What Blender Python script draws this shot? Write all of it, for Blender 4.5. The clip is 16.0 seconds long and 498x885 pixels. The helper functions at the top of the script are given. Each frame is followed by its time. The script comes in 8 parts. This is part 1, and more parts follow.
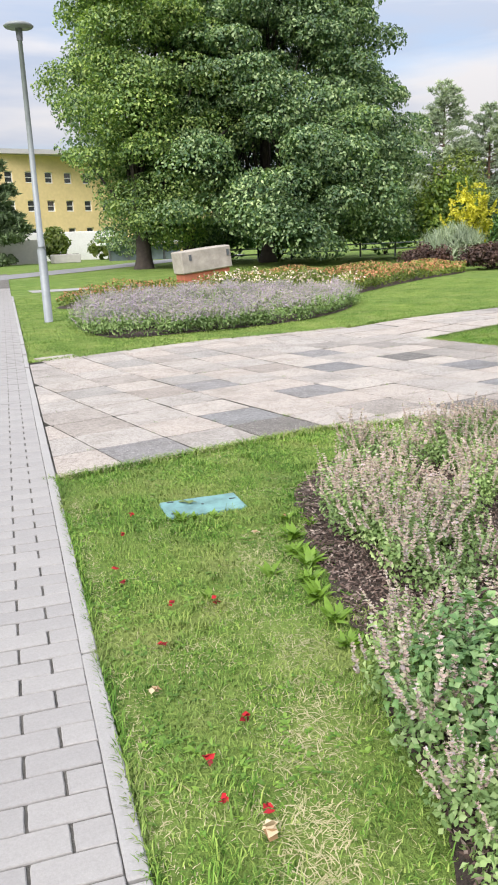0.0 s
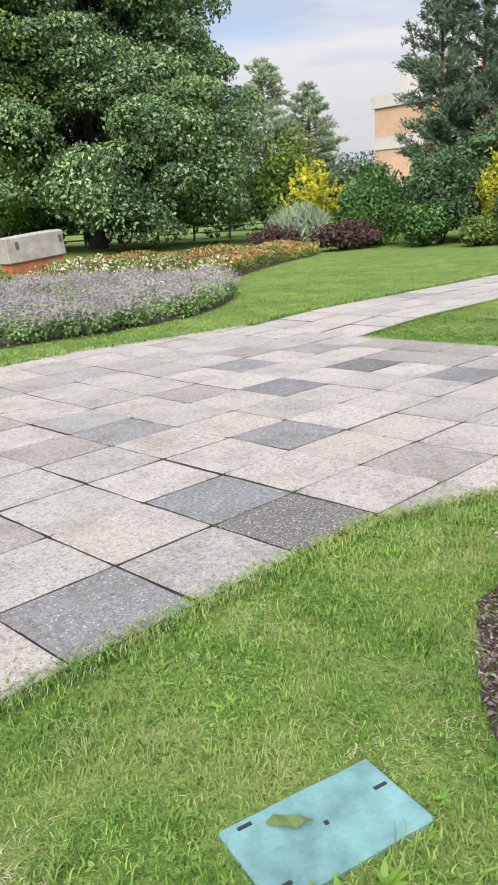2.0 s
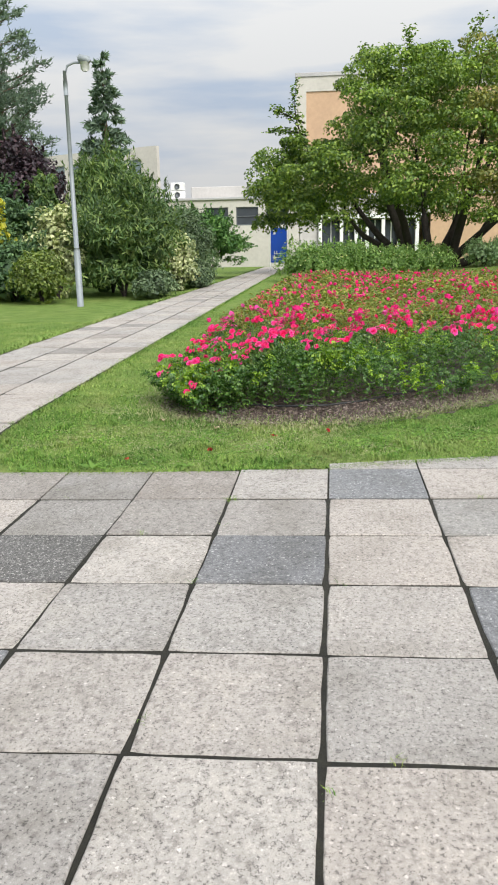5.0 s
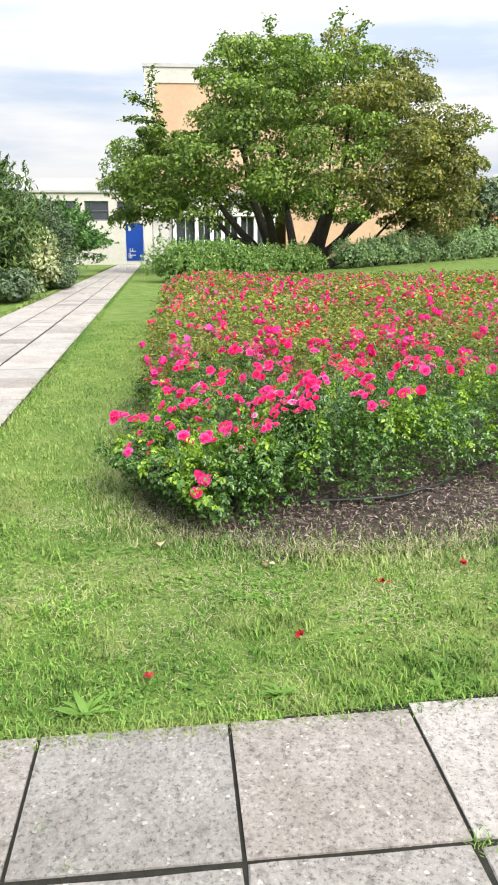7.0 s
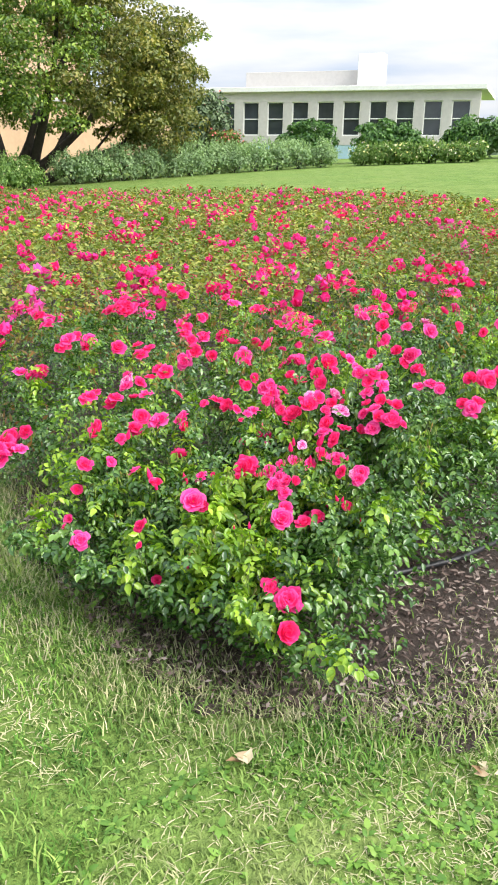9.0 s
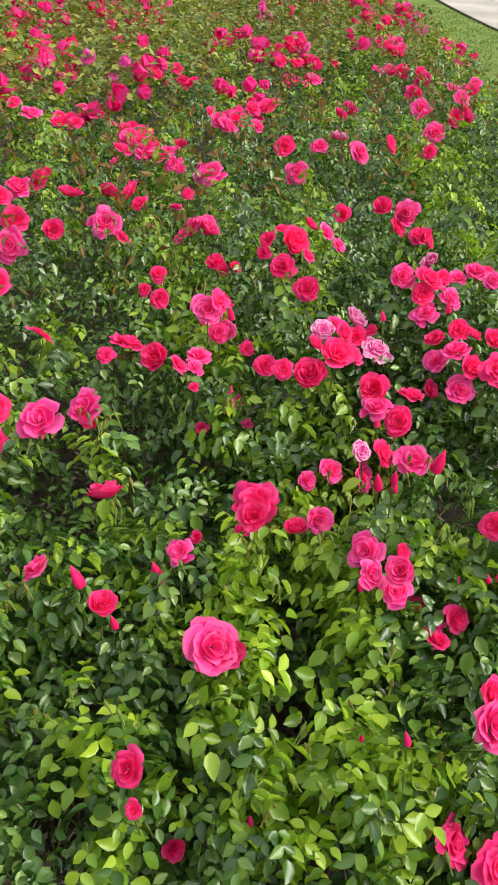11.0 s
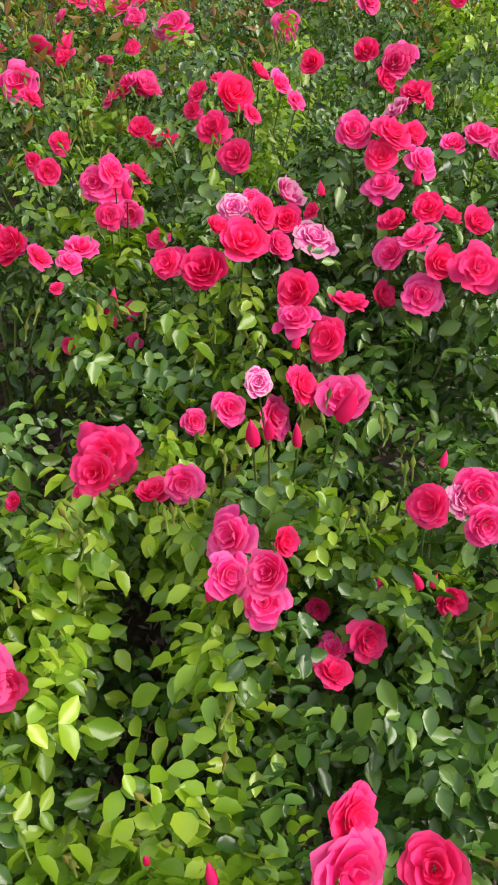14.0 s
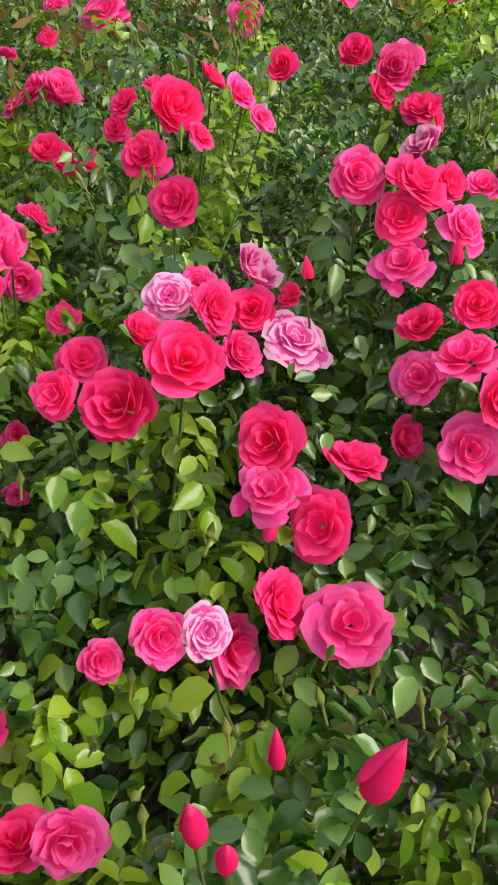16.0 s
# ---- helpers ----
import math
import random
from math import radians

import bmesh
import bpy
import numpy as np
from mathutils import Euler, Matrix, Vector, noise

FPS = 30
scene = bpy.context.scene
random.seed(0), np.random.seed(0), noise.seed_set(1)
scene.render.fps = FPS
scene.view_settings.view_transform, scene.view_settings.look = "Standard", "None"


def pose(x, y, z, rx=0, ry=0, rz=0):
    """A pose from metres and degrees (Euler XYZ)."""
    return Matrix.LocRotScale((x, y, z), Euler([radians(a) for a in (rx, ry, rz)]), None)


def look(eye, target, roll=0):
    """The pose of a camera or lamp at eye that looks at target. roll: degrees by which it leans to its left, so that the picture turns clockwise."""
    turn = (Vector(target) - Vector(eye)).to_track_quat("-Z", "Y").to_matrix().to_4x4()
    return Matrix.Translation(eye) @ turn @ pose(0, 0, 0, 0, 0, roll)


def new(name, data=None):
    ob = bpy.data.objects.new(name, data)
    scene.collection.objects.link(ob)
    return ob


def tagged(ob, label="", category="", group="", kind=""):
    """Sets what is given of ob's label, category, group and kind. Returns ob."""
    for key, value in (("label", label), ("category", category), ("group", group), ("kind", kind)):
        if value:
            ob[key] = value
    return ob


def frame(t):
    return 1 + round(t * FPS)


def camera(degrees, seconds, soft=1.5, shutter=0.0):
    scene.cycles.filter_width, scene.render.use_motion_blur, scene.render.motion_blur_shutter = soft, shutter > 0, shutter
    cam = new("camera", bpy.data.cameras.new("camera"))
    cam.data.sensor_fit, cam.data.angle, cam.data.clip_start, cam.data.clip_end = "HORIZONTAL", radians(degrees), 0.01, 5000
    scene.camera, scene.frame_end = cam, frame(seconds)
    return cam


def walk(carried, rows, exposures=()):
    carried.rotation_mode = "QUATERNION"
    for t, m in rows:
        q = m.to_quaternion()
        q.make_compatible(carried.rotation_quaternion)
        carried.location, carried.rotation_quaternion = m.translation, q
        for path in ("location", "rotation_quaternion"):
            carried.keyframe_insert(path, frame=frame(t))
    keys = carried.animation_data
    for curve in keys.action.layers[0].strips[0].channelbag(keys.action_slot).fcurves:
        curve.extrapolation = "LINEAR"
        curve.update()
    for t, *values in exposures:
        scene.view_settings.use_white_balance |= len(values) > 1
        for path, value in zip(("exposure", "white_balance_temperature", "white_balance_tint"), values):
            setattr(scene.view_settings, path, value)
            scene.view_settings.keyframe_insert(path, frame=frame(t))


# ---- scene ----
cam = camera(35.4, 16.0, soft=1.9)
PATH = [
    (0, (-2.683, -4.851, 1.324), (-1.703, -3.183, 0.817), -2.3),
    (0.5, (-2.549, -4.225, 1.311), (-1.521, -2.574, 0.847), -3.0),
    (1, (-2.403, -3.649, 1.302), (-1.262, -2.075, 0.832), -3.2),
    (1.5, (-2.196, -3.003, 1.278), (-1.0, -1.491, 0.746), -3.4),
    (2, (-2.004, -2.369, 1.268), (-0.685, -0.974, 0.706), -3.2),
    (2.5, (-1.72, -1.713, 1.231), (-0.272, -0.432, 0.719), -3.4),
    (3, (-1.453, -1.158, 1.206), (0.167, -0.088, 0.724), -3.1),
    (3.5, (-1.094, -0.628, 1.179), (0.635, 0.251, 0.694), -3.3),
    (4, (-0.669, -0.203, 1.186), (1.167, 0.423, 0.698), -2.6),
    (4.5, (-0.134, 0.164, 1.186), (1.763, 0.577, 0.706), -1.7),
    (4.7, (0.072, 0.291, 1.181), (1.986, 0.621, 0.704), -1.4),
    (6.8, (2.508, 1.508, 1.168), (4.444, 1.4, 0.676), -0.3),
    (7, (2.71, 1.605, 1.198), (4.644, 1.441, 0.713), -0.1),
    (7.5, (3.286, 1.849, 1.185), (5.204, 1.53, 0.714), 0.4),
    (8, (3.734, 2.123, 1.164), (5.602, 1.62, 0.656), 0.6),
    (8.2, (3.916, 2.215, 1.149), (5.76, 1.648, 0.619), 0.7),
    (10.3, (5.507, 2.283, 1.108), (6.822, 1.081, 0.197), 3.1),
    (10.5, (5.619, 2.213, 1.083), (6.879, 0.994, 0.121), 3.2),
    (11, (5.825, 2.032, 1.024), (6.935, 0.799, -0.093), 3.6),
    (11.5, (5.908, 1.89, 0.988), (6.814, 0.567, -0.208), 6.2),
    (12, (5.888, 1.742, 0.909), (6.821, 0.511, -0.361), 6.1),
    (12.5, (5.858, 1.693, 0.865), (6.91, 0.588, -0.427), 3.2),
    (13, (5.865, 1.69, 0.852), (6.955, 0.631, -0.449), 2.0),
    (13.5, (5.866, 1.691, 0.85), (6.987, 0.656, -0.442), 1.4),
    (14, (5.868, 1.681, 0.856), (6.993, 0.647, -0.434), 1.5),
    (14.5, (5.931, 1.679, 0.851), (7.015, 0.612, -0.447), 2.4),
    (15, (6.003, 1.612, 0.808), (7.036, 0.488, -0.485), 3.7),
    (15.5, (6.084, 1.489, 0.777), (7.103, 0.355, -0.518), 4.1),
    (16, (6.118, 1.447, 0.774), (7.162, 0.331, -0.517), 4.3),
]
walk(cam, [(t, look(eye, target, roll)) for t, eye, target, roll in PATH],
     [(0.0, 0.53, 6500, 14), (1.5, 0.49, 6350, 14), (3.5, 0.25, 6300, 9), (4.7, 0.28, 6400, 9), (6.8, 0.75, 6500, 10), (7.4, 0.92, 6500, 10), (8.2, 1.0, 6250, 10),
      (10.5, 0.58, 7000, 10), (12.0, 0.28, 7100, 10), (13.5, 0.41, 7150, 10), (16.0, 0.34, 6950, 10)])

# ---------------------------------------------------------------- world, sun
SUN_EL, SUN_AZ = 40.0, 215.0          # degrees; azimuth counted from +x towards +y
world = bpy.data.worlds.new("sky")
scene.world = world
world.use_nodes = True
wn, wl = world.node_tree.nodes, world.node_tree.links
wn.clear()
w_out = wn.new("ShaderNodeOutputWorld")
w_bg = wn.new("ShaderNodeBackground")
w_sky = wn.new("ShaderNodeTexSky")
w_sky.sky_type = "NISHITA"
w_sky.sun_disc = False
w_sky.sun_elevation = radians(SUN_EL)
w_sky.sun_rotation = radians(90.0 - SUN_AZ)
w_sky.air_density, w_sky.dust_density = 1.0, 1.5
w_co = wn.new("ShaderNodeTexCoord")
w_map = wn.new("ShaderNodeMapping")
w_map.inputs["Scale"].default_value = (1.0, 1.0, 6.0)
w_map.inputs["Location"].default_value = (0.35, 0.1, 0.25)
w_n1 = wn.new("ShaderNodeTexNoise")
w_n1.inputs["Scale"].default_value, w_n1.inputs["Detail"].default_value = 1.7, 7.0
w_n1.inputs["Roughness"].default_value = 0.55
w_n1.inputs["Distortion"].default_value = 0.4
w_r1 = wn.new("ShaderNodeValToRGB")
w_r1.color_ramp.elements[0].position, w_r1.color_ramp.elements[1].position = 0.15, 0.41
w_n2 = wn.new("ShaderNodeTexNoise")
w_n2.inputs["Scale"].default_value, w_n2.inputs["Detail"].default_value = 3.1, 6.0
w_r2 = wn.new("ShaderNodeValToRGB")
w_r2.color_ramp.elements[0].position, w_r2.color_ramp.elements[1].position = 0.38, 0.60
w_r2.color_ramp.elements[0].color = (7.0, 8.1, 9.8, 1)
w_r2.color_ramp.elements[1].color = (11.0, 11.0, 11.0, 1)
# an overcast sky is up to three times as bright overhead as at the horizon
w_sep = wn.new("ShaderNodeSeparateXYZ")
w_el = wn.new("ShaderNodeMapRange")
w_el.inputs["From Min"].default_value, w_el.inputs["From Max"].default_value = 0.0, 1.0
w_el.inputs["To Min"].default_value, w_el.inputs["To Max"].default_value = 0.34, 1.0
w_grad = wn.new("ShaderNodeMixRGB")
w_grad.blend_type = "MULTIPLY"
w_grad.inputs["Fac"].default_value = 1.0
wl.new(w_co.outputs["Generated"], w_sep.inputs["Vector"])
wl.new(w_sep.outputs["Z"], w_el.inputs["Value"])
wl.new(w_r2.outputs["Color"], w_grad.inputs["Color1"])
wl.new(w_el.outputs["Result"], w_grad.inputs["Color2"])
w_mix = wn.new("ShaderNodeMixRGB")
wl.new(w_co.outputs["Generated"], w_map.inputs["Vector"])
wl.new(w_map.outputs["Vector"], w_n1.inputs["Vector"])
wl.new(w_map.outputs["Vector"], w_n2.inputs["Vector"])
wl.new(w_n1.outputs["Fac"], w_r1.inputs["Fac"])
wl.new(w_n2.outputs["Fac"], w_r2.inputs["Fac"])
wl.new(w_r1.outputs["Color"], w_mix.inputs["Fac"])
wl.new(w_sky.outputs["Color"], w_mix.inputs["Color1"])
wl.new(w_grad.outputs["Color"], w_mix.inputs["Color2"])
wl.new(w_mix.outputs["Color"], w_bg.inputs["Color"])
w_bg.inputs["Strength"].default_value = 0.122
wl.new(w_bg.outputs["Background"], w_out.inputs["Surface"])

sun_data = bpy.data.lights.new("sun", "SUN")
sun_data.energy, sun_data.angle, sun_data.color = 3.5, radians(38), (1.0, 0.96, 0.90)
sun = new("sun", sun_data)
sun_dir = Vector((math.cos(radians(SUN_AZ)) * math.cos(radians(SUN_EL)),
                  math.sin(radians(SUN_AZ)) * math.cos(radians(SUN_EL)), math.sin(radians(SUN_EL))))
sun.matrix_basis = look(sun_dir * 60, (0, 0, 0))


# ---------------------------------------------------------------- materials
def material(name):
    m = bpy.data.materials.new(name)
    m.use_nodes = True
    return m, m.node_tree.nodes, m.node_tree.links, m.node_tree.nodes["Principled BSDF"]


def noise_node(n, l, scale, detail=5.0, rough=0.6, coord="Object", stretch=None):
    tc = n.new("ShaderNodeTexCoord")
    t = n.new("ShaderNodeTexNoise")
    t.inputs["Scale"].default_value, t.inputs["Detail"].default_value, t.inputs["Roughness"].default_value = scale, detail, rough
    if stretch:
        mp = n.new("ShaderNodeMapping")
        mp.inputs["Scale"].default_value = stretch
        l.new(tc.outputs[coord], mp.inputs["Vector"])
        l.new(mp.outputs["Vector"], t.inputs["Vector"])
    else:
        l.new(tc.outputs[coord], t.inputs["Vector"])
    return t


def ramp_node(n, l, source, *stops):
    r = n.new("ShaderNodeValToRGB")
    e = r.color_ramp.elements
    while len(e) < len(stops):
        e.new(0.5)
    for k, (pos, col) in enumerate(stops):
        e[k].position, e[k].color = pos, (*col, 1)
    l.new(source, r.inputs["Fac"])
    return r


def mix_node(n, l, fac, a, b, mode="MIX"):
    m = n.new("ShaderNodeMixRGB")
    m.blend_type = mode
    for key, v in (("Fac", fac), ("Color1", a), ("Color2", b)):
        if isinstance(v, (int, float)):
            m.inputs[key].default_value = v
        elif isinstance(v, tuple):
            m.inputs[key].default_value = (*v, 1)
        else:
            l.new(v, m.inputs[key])
    return m


def bump_node(n, l, height, p, strength=0.3, distance=0.01):
    b = n.new("ShaderNodeBump")
    b.inputs["Strength"].default_value, b.inputs["Distance"].default_value = strength, distance
    l.new(height, b.inputs["Height"])
    l.new(b.outputs["Normal"], p.inputs["Normal"])


LEAF_GAIN = 1.55


def leaf_material(name, dark, mid, light, rough=0.45, through_light=0.3, patch=0.8, spec=0.4):
    m, n, l, p = material(name)
    dark, mid, light = (tuple(min(0.8, c * LEAF_GAIN) for c in q) for q in (dark, mid, light))
    g = n.new("ShaderNodeNewGeometry")
    r = ramp_node(n, l, g.outputs["Random Per Island"], (0.0, dark), (0.55, mid), (1.0, light))
    t = noise_node(n, l, patch, 4.0)
    pr = ramp_node(n, l, t.outputs["Fac"], (0.35, (0.62, 0.66, 0.62)), (0.68, (1.25, 1.22, 1.05)))
    c = mix_node(n, l, 1.0, r.outputs["Color"], pr.outputs["Color"], "MULTIPLY")
    l.new(c.outputs["Color"], p.inputs["Base Color"])
    p.inputs["Roughness"].default_value = rough
    p.inputs["Specular IOR Level"].default_value = spec
    tr = n.new("ShaderNodeBsdfTranslucent")
    tc = mix_node(n, l, 1.0, c.outputs["Color"], (1.35, 1.5, 0.6), "MULTIPLY")
    l.new(tc.outputs["Color"], tr.inputs["Color"])
    ms = n.new("ShaderNodeMixShader")
    ms.inputs["Fac"].default_value = through_light
    l.new(p.outputs["BSDF"], ms.inputs[1])
    l.new(tr.outputs["BSDF"], ms.inputs[2])
    l.new(ms.outputs["Shader"], n["Material Output"].inputs["Surface"])
    return m


def plain_material(name, col, rough=0.6, metal=0.0, vary=0.12, scale=4.0, bump=0.05):
    m, n, l, p = material(name)
    t = noise_node(n, l, scale, 6.0)
    t2 = noise_node(n, l, scale * 9, 4.0)
    a = tuple(c * (1 - vary) for c in col)
    b = tuple(min(1.0, c * (1 + vary)) for c in col)
    r = ramp_node(n, l, t.outputs["Fac"], (0.3, a), (0.7, b))
    r2 = ramp_node(n, l, t2.outputs["Fac"], (0.3, (0.93, 0.93, 0.93)), (0.7, (1.05, 1.05, 1.05)))
    c = mix_node(n, l, 1.0, r.outputs["Color"], r2.outputs["Color"], "MULTIPLY")
    l.new(c.outputs["Color"], p.inputs["Base Color"])
    p.inputs["Roughness"].default_value, p.inputs["Metallic"].default_value = rough, metal
    if bump:
        bump_node(n, l, t2.outputs["Fac"], p, bump, 0.01)
    return m


def slab_material(name, base, light, dark, fleck=60.0, share=0.3, mottle=0.7):
    """Weathered concrete: a worn, mottled matrix with pale pebbles, each slab a little different."""
    m, n, l, p = material(name)
    tc = n.new("ShaderNodeTexCoord")
    oi = n.new("ShaderNodeObjectInfo")
    mp = n.new("ShaderNodeVectorMath")
    mp.operation = "ADD"
    l.new(tc.outputs["Object"], mp.inputs[0])
    l.new(oi.outputs["Location"], mp.inputs[1])

    def noise_at(scale, detail, rough=0.6):
        t = n.new("ShaderNodeTexNoise")
        t.inputs["Scale"].default_value, t.inputs["Detail"].default_value, t.inputs["Roughness"].default_value = scale, detail, rough
        l.new(mp.outputs["Vector"], t.inputs["Vector"])
        return t

    grain = noise_at(98.0, 5.0, 0.75)
    coarse = noise_at(38.0, 4.0, 0.65)
    stain = noise_at(3.0, 8.0)
    gr = ramp_node(n, l, grain.outputs["Fac"], (0.385, dark), (0.45, base), (0.56, base), (0.65, light))
    c0 = mix_node(n, l, mottle, base, gr.outputs["Color"])
    cr = ramp_node(n, l, coarse.outputs["Fac"], (0.35, (0.70, 0.69, 0.68)), (0.47, (1.0, 1.0, 1.0)), (0.66, (1.14, 1.14, 1.13)))
    c1 = mix_node(n, l, 1.0, c0.outputs["Color"], cr.outputs["Color"], "MULTIPLY")
    v = n.new("ShaderNodeTexVoronoi")
    v.inputs["Scale"].default_value = fleck
    # uneven pebble outlines
    jog = noise_at(150.0, 2.0)
    jog_s = n.new("ShaderNodeVectorMath")
    jog_s.operation = "SCALE"
    jog_s.inputs["Scale"].default_value = 0.014
    jog_a = n.new("ShaderNodeVectorMath")
    jog_a.operation = "ADD"
    l.new(jog.outputs["Color"], jog_s.inputs[0])
    l.new(mp.outputs["Vector"], jog_a.inputs[0])
    l.new(jog_s.outputs["Vector"], jog_a.inputs[1])
    l.new(jog_a.outputs["Vector"], v.inputs["Vector"])
    sx = n.new("ShaderNodeSeparateXYZ")
    l.new(v.outputs["Color"], sx.inputs["Vector"])
    # pebble radius differs from cell to cell and is nothing in most of them
    rad = n.new("ShaderNodeMapRange")
    rad.inputs["From Min"].default_value, rad.inputs["From Max"].default_value = 1.0 - share, 1.0
    rad.inputs["To Min"].default_value, rad.inputs["To Max"].default_value = 0.0, 0.48
    l.new(sx.outputs["X"], rad.inputs["Value"])
    less = n.new("ShaderNodeMath")
    less.operation = "LESS_THAN"
    l.new(v.outputs["Distance"], less.inputs[0])
    l.new(rad.outputs["Result"], less.inputs[1])
    tone = ramp_node(n, l, sx.outputs["Y"], (0.0, tuple(0.35 * c for c in light)), (0.25, tuple(0.8 * c for c in light)), (1.0, tuple(min(0.85, 1.2 * c) for c in light)))
    c2 = mix_node(n, l, less.outputs["Value"], c1.outputs["Color"], tone.outputs["Color"])
    sr = ramp_node(n, l, stain.outputs["Fac"], (0.28, (0.74, 0.73, 0.70)), (0.52, (1.0, 1.0, 1.0)), (0.8, (1.10, 1.09, 1.06)))
    br = ramp_node(n, l, oi.outputs["Random"], (0.0, (0.88, 0.86, 0.84)), (0.35, (0.99, 0.98, 0.96)), (0.7, (1.05, 0.99, 0.94)), (1.0, (1.11, 1.08, 1.04)))
    c3 = mix_node(n, l, 1.0, c2.outputs["Color"], sr.outputs["Color"], "MULTIPLY")
    c4 = mix_node(n, l, 1.0, c3.outputs["Color"], br.outputs["Color"], "MULTIPLY")
    l.new(c4.outputs["Color"], p.inputs["Base Color"])
    p.inputs["Roughness"].default_value = 0.8
    bump_node(n, l, grain.outputs["Fac"], p, 0.9, 0.006)
    return m


def concrete_material(name, col, vary=0.06):
    """Smooth cast concrete, each piece a little lighter or darker."""
    m, n, l, p = material(name)
    oi = n.new("ShaderNodeObjectInfo")
    t = noise_node(n, l, 6.0, 6.0)
    t2 = noise_node(n, l, 120.0, 4.0, 0.7)
    r = ramp_node(n, l, t.outputs["Fac"], (0.3, tuple(c * 0.93 for c in col)), (0.7, tuple(c * 1.05 for c in col)))
    r2 = ramp_node(n, l, t2.outputs["Fac"], (0.3, (0.88, 0.88, 0.87)), (0.7, (1.06, 1.06, 1.06)))
    o = ramp_node(n, l, oi.outputs["Random"], (0.0, (1 - vary, 1 - vary, 1 - vary)), (1.0, (1 + vary, 1 + vary, 1 + vary * 0.8)))
    c = mix_node(n, l, 1.0, r.outputs["Color"], r2.outputs["Color"], "MULTIPLY")
    c2 = mix_node(n, l, 1.0, c.outputs["Color"], o.outputs["Color"], "MULTIPLY")
    l.new(c2.outputs["Color"], p.inputs["Base Color"])
    p.inputs["Roughness"].default_value = 0.85
    bump_node(n, l, t2.outputs["Fac"], p, 0.35, 0.004)
    return m


def petal_material(name, deep, mid, pale, rim, rim_share):
    """Petals that differ one by one, paler towards their rims."""
    m, n, l, p = material(name)
    g = n.new("ShaderNodeNewGeometry")
    oi = n.new("ShaderNodeObjectInfo")
    r = ramp_node(n, l, g.outputs["Random Per Island"], (0.0, deep), (0.5, mid), (1.0, pale))
    at = n.new("ShaderNodeAttribute")
    at.attribute_name = "rim"
    veins = noise_node(n, l, 9.0, 4.0, 0.6)
    wob = n.new("ShaderNodeMath")
    wob.operation = "MULTIPLY_ADD"
    wob.inputs[1].default_value = 0.35
    l.new(veins.outputs["Fac"], wob.inputs[0])
    l.new(at.outputs["Fac"], wob.inputs[2])
    fac = ramp_node(n, l, wob.outputs["Value"], (0.92, (0, 0, 0)), (1.16, (rim_share, rim_share, rim_share)))
    c = mix_node(n, l, fac.outputs["Color"], r.outputs["Color"], rim)
    o = ramp_node(n, l, oi.outputs["Random"], (0.0, (0.90, 0.82, 0.85)), (1.0, (1.08, 1.15, 1.12)))
    c2 = mix_node(n, l, 1.0, c.outputs["Color"], o.outputs["Color"], "MULTIPLY")
    l.new(c2.outputs["Color"], p.inputs["Base Color"])
    p.inputs["Roughness"].default_value = 0.65
    p.inputs["Specular IOR Level"].default_value = 0.1
    tr = n.new("ShaderNodeBsdfTranslucent")
    l.new(c2.outputs["Color"], tr.inputs["Color"])
    ms = n.new("ShaderNodeMixShader")
    ms.inputs["Fac"].default_value = 0.42
    l.new(p.outputs["BSDF"], ms.inputs[1])
    l.new(tr.outputs["BSDF"], ms.inputs[2])
    l.new(ms.outputs["Shader"], n["Material Output"].inputs["Surface"])
    return m


def lawn_material():
    m, n, l, p = material("lawn")
    big = noise_node(n, l, 0.35, 5.0)
    mid = noise_node(n, l, 2.6, 6.0)
    fine = noise_node(n, l, 42.0, 4.0, 0.7)
    a = ramp_node(n, l, mid.outputs["Fac"], (0.30, (0.110, 0.175, 0.042)), (0.55, (0.170, 0.250, 0.066)), (0.78, (0.26, 0.30, 0.12)))
    b = ramp_node(n, l, fine.outputs["Fac"], (0.25, (0.55, 0.58, 0.5)), (0.72, (1.25, 1.22, 1.15)))
    d = ramp_node(n, l, big.outputs["Fac"], (0.3, (0.85, 0.95, 0.8)), (0.7, (1.12, 1.05, 1.05)))
    c = mix_node(n, l, 1.0, a.outputs["Color"], b.outputs["Color"], "MULTIPLY")
    c2 = mix_node(n, l, 1.0, c.outputs["Color"], d.outputs["Color"], "MULTIPLY")
    l.new(c2.outputs["Color"], p.inputs["Base Color"])
    p.inputs["Roughness"].default_value = 0.9
    p.inputs["Specular IOR Level"].default_value = 0.15
    bump_node(n, l, fine.outputs["Fac"], p, 0.9, 0.03)
    return m


def soil_material(name, dark, light):
    m, n, l, p = material(name)
    a = noise_node(n, l, 26.0, 8.0, 0.75)
    b = noise_node(n, l, 3.0, 4.0)
    r = ramp_node(n, l, a.outputs["Fac"], (0.32, dark), (0.62, light), (0.85, tuple(c * 1.9 for c in light)))
    s = ramp_node(n, l, b.outputs["Fac"], (0.3, (0.8, 0.8, 0.8)), (0.7, (1.15, 1.12, 1.1)))
    c = mix_node(n, l, 1.0, r.outputs["Color"], s.outputs["Color"], "MULTIPLY")
    l.new(c.outputs["Color"], p.inputs["Base Color"])
    p.inputs["Roughness"].default_value = 0.95
    bump_node(n, l, a.outputs["Fac"], p, 1.0, 0.03)
    return m


